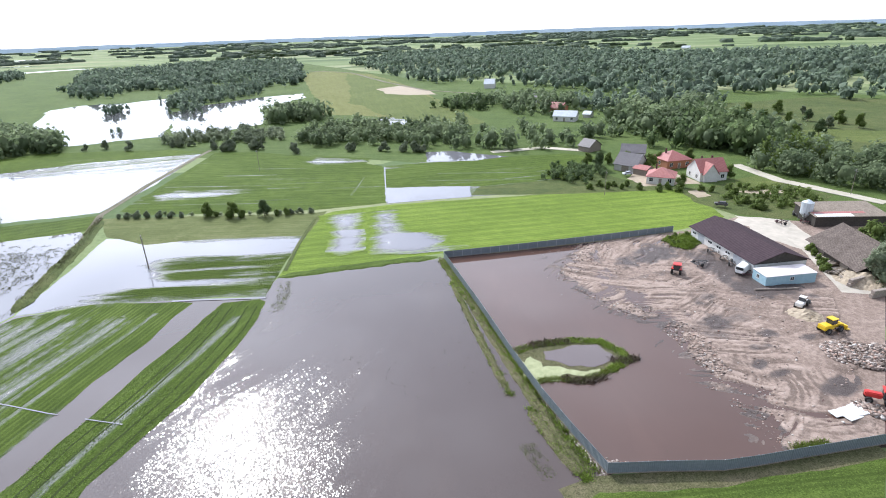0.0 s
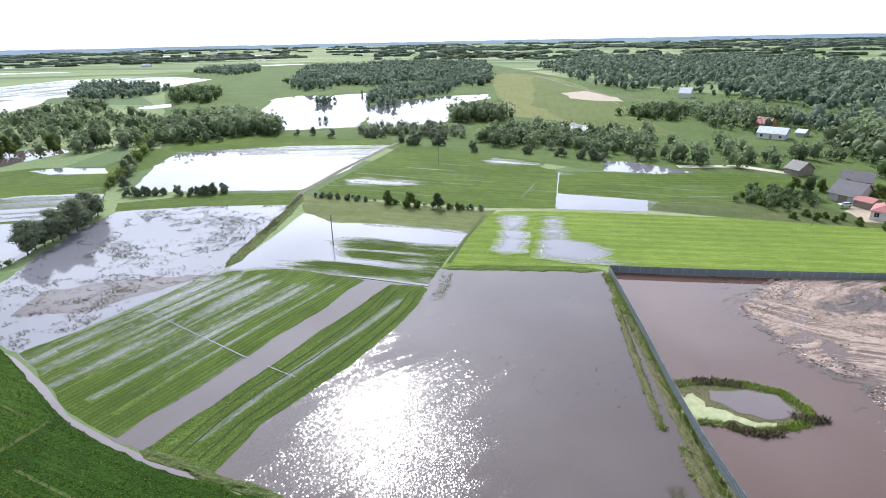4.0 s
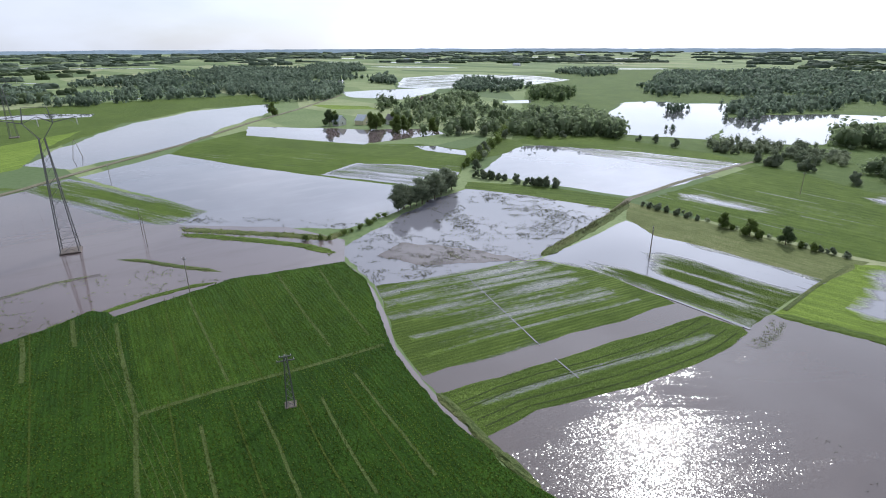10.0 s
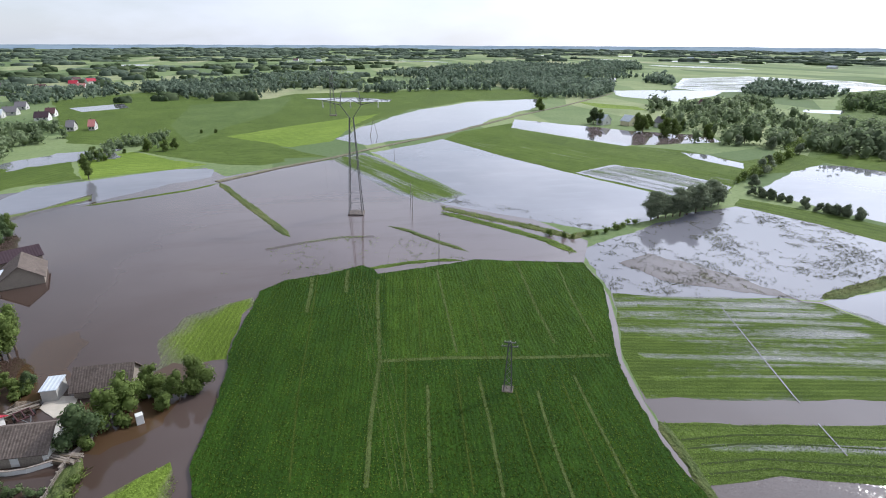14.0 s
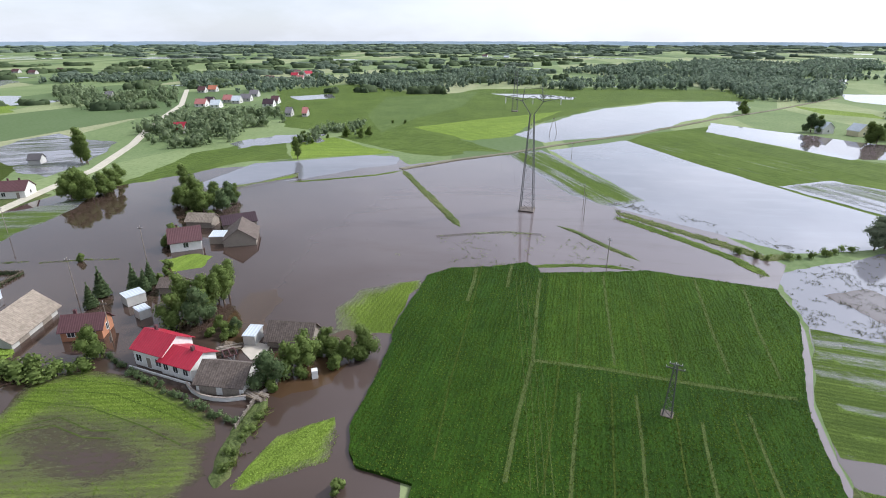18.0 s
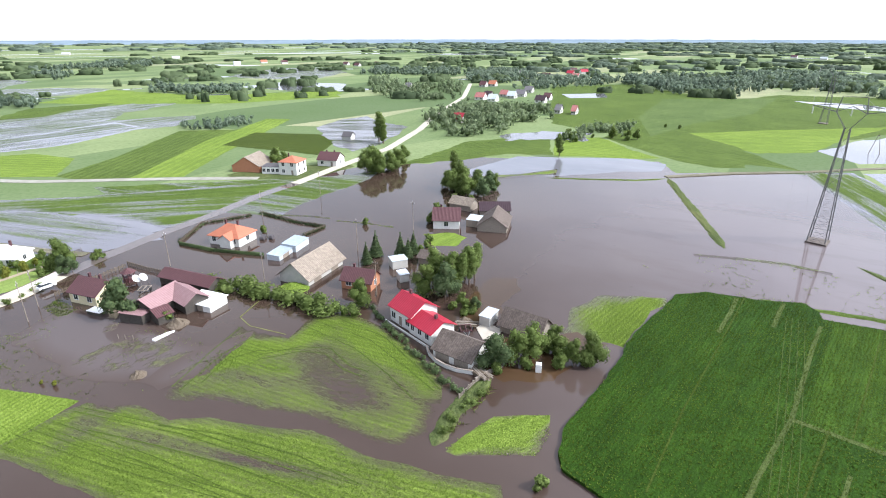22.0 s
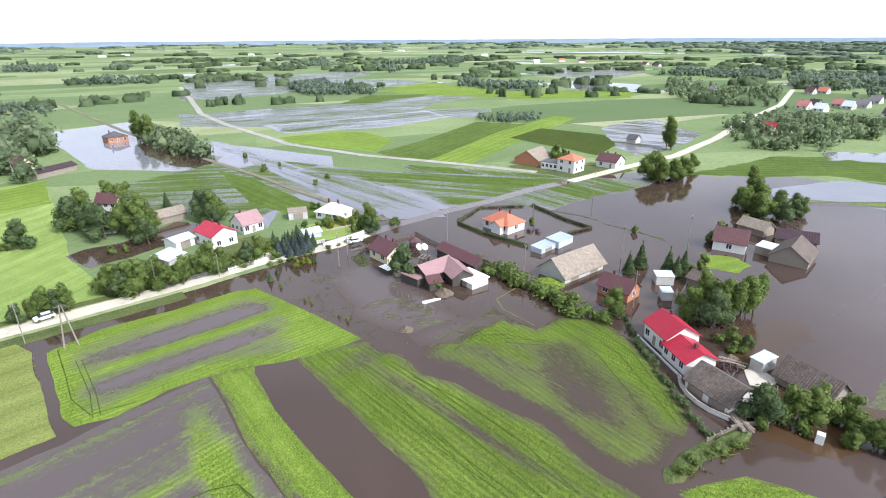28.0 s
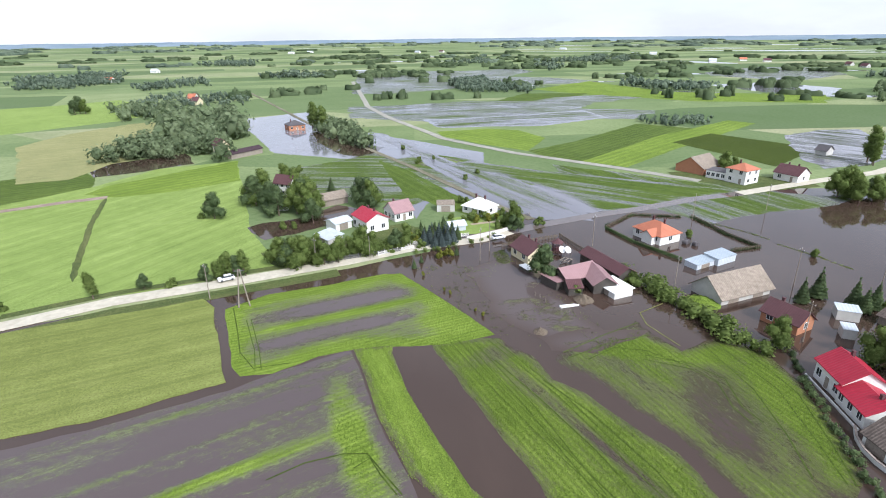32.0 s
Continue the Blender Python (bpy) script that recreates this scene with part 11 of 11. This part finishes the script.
ribbon("bank_path", "grassy causeway with a trodden path", [(-47.6, -34.6), (-53.8, -36.0), (-58.2, -36.3), (-62.4, -36.3), (-65.8, -36.1)], 2.6, "rough", 3, 0.35, "bank", 0.15)
post_fence([(-58.2, -37.3), (-62.4, -37.4), (-65.8, -37.0)], 1.5, 0.9, "oldwood", "grey picket fence on the causeway")
barn("dark low shed behind the birches", -99.5, -72.4, 97.0, 5.0, 4.0, 1.8, 1.2, roof='mossroof', walls='oldwood', doors=0)
satellite_dish(-51.3, -116.6)
satellite_dish(-52.6, -116.1)
gazebo(-51.9, -123.0)
terrace(-40.0, -112.2, -74.0)
implement(-50.8, -114.4, 40, "oldwood")
area("apron", "wide pale concrete apron of the drive", [(-13.6, -130.4), (-18.3, -134.9), (-21.6, -132.4), (-23.5, -131.6), (-15.6, -129.2)], "road", 15.6, 0, 0.1, 1.0, 0.1, "path")
tufts("bright drowned grass beside the cream house", [(-34.9, -124.3), (-38.3, -125.9), (-38.4, -117.7), (-34.9, -116.4)], 420, 0.16, "lime_leaf", 323, 0.2, 0.22)
tank_trailer(67.6, 107.0, 40)
round_bale(-87.3, -120.5)
round_bale(-88.1, -118.3)
round_bale(-86.3, -120.0)
box_thing(-71.9, -30.5)
wires()
tufts("broken reed stalks standing in the flooded meadow", [(-155.4, 133.1), (-132.5, 144.4), (-104.4, 153.1), (-98.4, 148.1), (-91.7, 116.2), (-87.9, 101.5), (-92.3, 84.0), (-95.9, 68.0), (-99.6, 58.2), (-112.8, 60.3), (-125.8, 62.2), (-133.7, 76.9), (-139.6, 90.1), (-151.1, 113.8)], 4200, 0.34, "reed", 301, 0.42, 0.12)
tufts("drowned weeds along the corn side of the flood", [(-125.8, -29.6), (-141.3, -20.2), (-145.0, -10.6), (-147.4, 6.0), (-139.6, 25.4), (-123.8, 32.6), (-119.6, 8.0), (-122.6, -12.4)], 220, 0.3, "tuft", 302, 0.4, 0.16)
tufts("drowned weeds along the white flood", [(-180.0, 33.2), (-166.2, 47.7), (-154.5, 59.3), (-140.9, 72.5), (-148.3, 82.0), (-155.4, 67.5), (-171.6, 53.3), (-184.2, 40.2)], 300, 0.35, "reed", 303, 0.3, 0.16)
tufts("floating specks and stalks in the brown flood", [(-31.6, 101.6), (-11.7, 102.2), (8.5, 93.4), (5.0, 67.5), (-5.6, 65.0), (-17.3, 79.6)], 40, 0.2, "reed", 306, 0.3, 0.1)
plant("spruce", [(-18.7, -133.2), (-20.4, -134.7), (-21.2, -131.0), (-23.1, -131.5), (-24.8, -132.2), (-26.5, -133.3), (-23.1, -135.5), (-21.6, -137.9), (-24.7, -135.8)], 1)
plant("fir", [(-25.7, -124.7), (-14.1, -118.5), (-16.3, -121.8)], 0.42)
plant("gold_shrub", [(-21.3, -123.3), (-23.1, -124.7), (-24.1, -124.3)], 0.75)
plant("gold_shrub", [(-15.5, -114.0), (-18.9, -105.0), (-19.8, -103.2), (-23.4, -94.5), (-24.4, -92.2)], 0.38)
plant("gold_shrub", [(-16.0, -138.1), (-16.9, -135.1), (-15.3, -140.2), (-40.4, -149.2), (-43.4, -150.4), (-36.7, -148.4)], 0.9)
plant("shrub", [(-7.3, -131.6), (-8.8, -133.1), (-10.3, -133.8), (-11.5, -132.1), (-13.1, -133.1), (-14.7, -134.2), (-9.2, -129.7), (-8.2, -134.1), (-12.3, -136.0), (-17.6, -131.5), (-35.6, -151.0), (-39.8, -153.5), (-46.3, -154.0), (-30.0, -153.1)], 1.1)
plant("oak", [(18.1, -128.2), (15.9, -125.0), (13.6, -127.5), (11.1, -128.3), (17.2, -132.0), (8.9, -131.8)], 0.62)
plant("oak", [(5.0, -126.8), (3.1, -128.2), (1.0, -129.7)], 0.6)
plant("oak", [(-1.4, -131.0), (-3.1, -132.0)], 0.5)
plant("oak", [(-5.7, -166.9), (16.5, -168.8), (13.2, -165.9), (10.6, -168.3), (15.7, -177.3), (12.0, -179.0), (24.2, -173.4), (21.9, -168.1), (26.2, -181.3)], 0.95)
plant("oak", [(-45.5, -140.3), (-46.5, -138.3), (-44.4, -142.2)], 0.5)
plant("oak", [(88.7, 206.8), (83.6, 174.7), (104.0, 196.9), (78.4, 212.4), (62.1, 211.2), (103.0, 211.2), (70.3, 211.8), (103.7, 182.0), (82.9, 200.3)], 0.6)
plant("shrub", [(97.7, 170.5), (96.2, 164.1), (88.0, 169.9), (90.9, 168.1), (94.9, 155.2), (95.2, 149.5), (80.4, 169.6), (74.7, 171.8), (69.2, 174.6)], 1.2)
plant("shrub", [(60.2, 128.0), (62.4, 129.8), (65.6, 130.3), (61.1, 125.2), (59.8, 125.3)], 0.55)
tufts("lush weeds behind the works barn", [(58.4, 128.2), (67.6, 132.0), (66.6, 125.3), (62.0, 121.0), (59.6, 123.0)], 900, 0.8, "lime_leaf", 325, 0.08, 0.28)
area("waste_ground", "weedy waste ground with bare patches", [(82.0, 171.0), (105.0, 178.7), (118.0, 175.0), (124.0, 160.0), (112.8, 144.0), (97.0, 140.0), (86.0, 145.0), (80.0, 158.0)], "rough", 4.2, 20, 1.2, 1.5, 0, "ground")
area("bare_patch", "bare pale soil among the weeds", [(83.9, 170.1), (88.7, 171.1), (88.3, 163.7), (83.6, 161.7)], "sand", 8.4, 0, 0.8, 1.0, 0, "ground")
area("bare_patch", "bare pale soil among the weeds", [(97.0, 167.0), (110.0, 169.0), (118.0, 164.0), (104.0, 163.5)], "sand", 8.5, 0, 0.8, 1.0, 0, "ground")
area("garden_steep", "mown garden of the steep-roofed house", [(105.9, 182.2), (118.8, 187.2), (122.3, 177.7), (115.1, 171.6), (101.6, 172.3)], "meadow_g", 5.3, 0, 0.4, 1.5, 0, "garden")
wood_in("weedy thicket on the waste ground", [(90.0, 164.0), (100.0, 172.0), (118.0, 170.0), (120.0, 158.0), (112.0, 147.0), (98.0, 148.0), (91.0, 153.0)], 2.6, 2.2, "leaf", "near", 111, 1.1)
wood_in("dense orchard thicket", [(43.2, 201.8), (50.8, 214.8), (58.6, 211.3), (65.6, 200.3), (59.1, 187.0), (49.3, 186.1), (41.8, 190.8)], 3.2, 3.2, "leaf_dark", "near", 112, 1.0)
wood_in("tall dark trees behind the houses", [(94.6, 237.2), (113.5, 235.4), (121.9, 227.3), (128.0, 214.6), (138.7, 213.3), (158.7, 243.3), (153.7, 268.0), (140.8, 290.3), (113.2, 290.2)], 5, 14, "leaf_dark", "mid", 113, 0.6)
wood_in("row of tall trees by the lane", [(127.0, 198.2), (130.1, 182.0), (137.6, 172.8), (149.9, 190.7), (145.7, 212.3)], 5, 12, "leaf", "near", 114, 0.6)
plant("willow", [(91.3, 99.9), (94.6, 101.8)], 1.2)
plant("shrub", [(88.8, 114.9), (87.6, 111.6), (86.9, 109.1), (85.7, 106.2), (90.0, 117.5)], 0.8)
tufts("yellow-green weeds breaking the flood by the road", [(-14.1, -120.4), (-21.0, -120.8), (-30.4, -113.7), (-29.4, -101.3), (-23.6, -89.7), (-18.8, -98.2), (-15.2, -111.0)], 150, 0.2, "lime_leaf", 320, 0.45, 0.2)
tufts("yellow-green weeds breaking the flood by the farm", [(-20.7, -114.6), (-37.4, -120.5), (-42.9, -106.7), (-45.8, -80.0), (-46.1, -66.3), (-37.0, -66.2), (-28.1, -79.6), (-20.5, -97.0)], 220, 0.2, "lime_leaf", 321, 0.45, 0.2)
tufts("weeds along the silty bank", [(-48.5, -35.2), (-54.1, -35.7), (-60.4, -35.5), (-64.1, -34.8), (-60.8, -34.1), (-52.7, -33.6)], 200, 0.5, "tuft", 322, 0.2, 0.22)
wood_in("tall wood by the straw-coloured field", [(150.1, -405.8), (166.7, -467.7), (131.1, -483.6), (107.3, -397.2)], 8, 10, "leaf_wood", "mid", 110, 0.8)
plant("oak", [(31.3, -183.2), (28.4, -187.6), (12.3, -167.3), (14.9, -171.0), (-6.3, -172.2), (41.3, -169.1), (-3.4, -175.0)], 1.1)
plant("birch", [(15.7, -336.2), (18.4, -341.3), (11.7, -330.8)], 1.3)
plant("oak", [(194.8, -452.2), (193.5, -457.7), (187.9, -452.9)], 1.3)
area("meadow_base", "green scrubland round the lakes and village", [(-219.8, 219.9), (-182.9, 266.1), (-50.9, 244.9), (45.2, 201.6), (75.7, 173.7), (86.2, 143.2), (102.0, 130.1), (128.8, 125.7), (330.8, 354.8), (287.3, 403.1), (133.9, 511.5), (-23, 668), (-276, 1181), (-755, 1271), (-733, 783)], "crop_olive2", 0.15, -6.8, 2, 1.5, 0, "field")
plant("oak", [(157.6, 278.4), (176.3, 287.5), (185.4, 279.8), (202.3, 289.3), (180.7, 310.8), (202.7, 317.6), (183.8, 253.5), (163.4, 240.4), (144.2, 257.8), (147.2, 232.7), (160.9, 225.9), (212.0, 279.6), (211.2, 264.3)], 0.8)
plant("willow", [(159.6, 267.4), (172.2, 268.9), (178.7, 260.9), (199.2, 268.7), (180.6, 297.5), (214.1, 311.9)], 0.8)
plant("grey_shrub", [(-64.5, 256.4), (-38.3, 255.7), (-36.8, 257.0), (-108.5, 273.4), (-100.3, 267.3), (-97.5, 268.0), (-87.0, 269.5), (-84.0, 269.0), (-21.9, 253.4), (-12.4, 249.5), (-7.7, 248.4), (-3.7, 247.0), (-133.0, 284.0), (-128.5, 283.0), (-124.0, 284.5)], 1.25)
plant("oak", [(-348.7, 173.7), (-345.6, 177.5), (-315.0, 186.0), (-310.8, 188.1), (-293.9, 192.2), (-292.8, 197.1), (-431.3, 165.3), (-274.1, 206.5), (-262.0, 221.5)], 1.05)
plant("willow", [(-258.6, 214.2), (-246.4, 224.8), (-231.2, 228.0), (-220.0, 244.6), (-210.4, 254.0)], 0.9)
crop_plants("corn plants standing in long rows", CORN_FIELD, -6.4, 0.52, 0.42, 0.26, 0.42, "corn_leaf", 401)
implement(66.8, 118.6, 70, "steel")
implement(67.4, 113.7, 50, "oldwood")
implement(67.7, 110.5, 75, "steel")
implement(67.8, 105.6, 60, "brown")
implement(59.9, 111.9, 20, "steel")
implement(100.8, 136.3, 30, "brown")
implement(102.6, 142.3, 80, "steel")
timber_stack(87.0, 105.1, 30, 51)
timber_stack(87.2, 103.1, 70, 52)
timber_stack(88.2, 109.0, 10, 53)
block_wall(85.5, 93.2, 11.3, 4)
block_wall(84.8, 98.3, 19.8, 5)
long_pipe(69.9, 98.2, -1.7, 9)
floating_board(-42.7, -92.8, -175.2)
stake_row([(-37.5, -98.8), (-38.7, -95.8), (-39.8, -94.0)], 1.6, 61)
stake_row([(-38.8, -148.4), (-46.4, -150.4), (-56.4, -152.7)], 2.2, 62)
stake_row([(-87.6, -60.7), (-91.6, -59.8), (-94.8, -59.2)], 2.0, 63)
crop_plants("young green crop in rows", LOW_STRIP, -102, 0.5, 0.26, 0.15, 0.03, "strip_leaf", 402)
crop_plants("thick bright grass of the strip", BRIGHT_BANK, 102.9, 0.4, 0.24, 0.15, 0.03, "lime_leaf", 403)
crop_plants("thick bright grass of the plot", SMALL_PLOT, 149.4, 0.4, 0.24, 0.16, 0.03, "lime_leaf", 404)
crop_plants("yellowish grass of the roadside field", ROAD_FIELD, -163.9, 0.5, 0.3, 0.12, 0.03, "sw_leaf", 406)
tufts("grass and weeds on the flood banks", [(-174.0, 34.0), (-160.7, 46.1), (-148.6, 57.1), (-137.9, 65.5), (-140.8, 72.8), (-136.9, 71.4), (-133.8, 63.7), (-144.0, 55.4), (-155.0, 44.5), (-167.6, 32.7)], 500, 0.5, "tuft", 330, 0.1, 0.2)
tufts("grass and weeds on the flood banks", [(-168.2, 32.8), (-150.8, 46.9), (-137.4, 56.4), (-125.0, 61.4), (-123.1, 58.8), (-133.8, 55.0), (-146.7, 45.6), (-164.0, 31.9)], 300, 0.4, "tuft", 331, 0.1, 0.2)
tufts("weeds on the reedy bank", [(-104.6, 165.4), (-97.3, 143.6), (-91.1, 116.4), (-87.4, 101.7), (-89.5, 102.5), (-93.4, 117.5), (-100.2, 145.2), (-106.2, 166.4)], 500, 0.7, "reed", 332, 0.1, 0.22)
tufts("grass on the drowned boundary", [(-220.2, -46.0), (-189.5, -32.2), (-164.7, -21.3), (-149.9, -14.9), (-151.5, -14.1), (-165.5, -20.4), (-189.9, -31.2), (-220.8, -44.9)], 260, 0.4, "tuft", 333, 0.1, 0.2)
plant("oak", [(-160.1, -148.1), (-164.1, -147.5), (-162.5, -142.0), (-168.0, -142.5), (-173.8, -143.0)], 1)
plant("birch", [(-216.4, -190.6), (-214.8, -186.8)], 1.2)
plant("oak", [(-157.8, -103.7), (-154.9, -97.4), (-160.7, -96.3), (-165.4, -94.4), (-168.5, -108.1), (-159.9, -108.6), (-155.2, -91.0)], 0.8)
plant("oak", [(-147.8, -189.2), (-153.3, -190.2)], 0.75)
plant("shrub", [(-147.6, -97.4), (-147.0, -93.7), (-149.7, -92.1), (-133.8, -94.7), (-128.8, -92.4), (-124.2, -90.3)], 1.2)
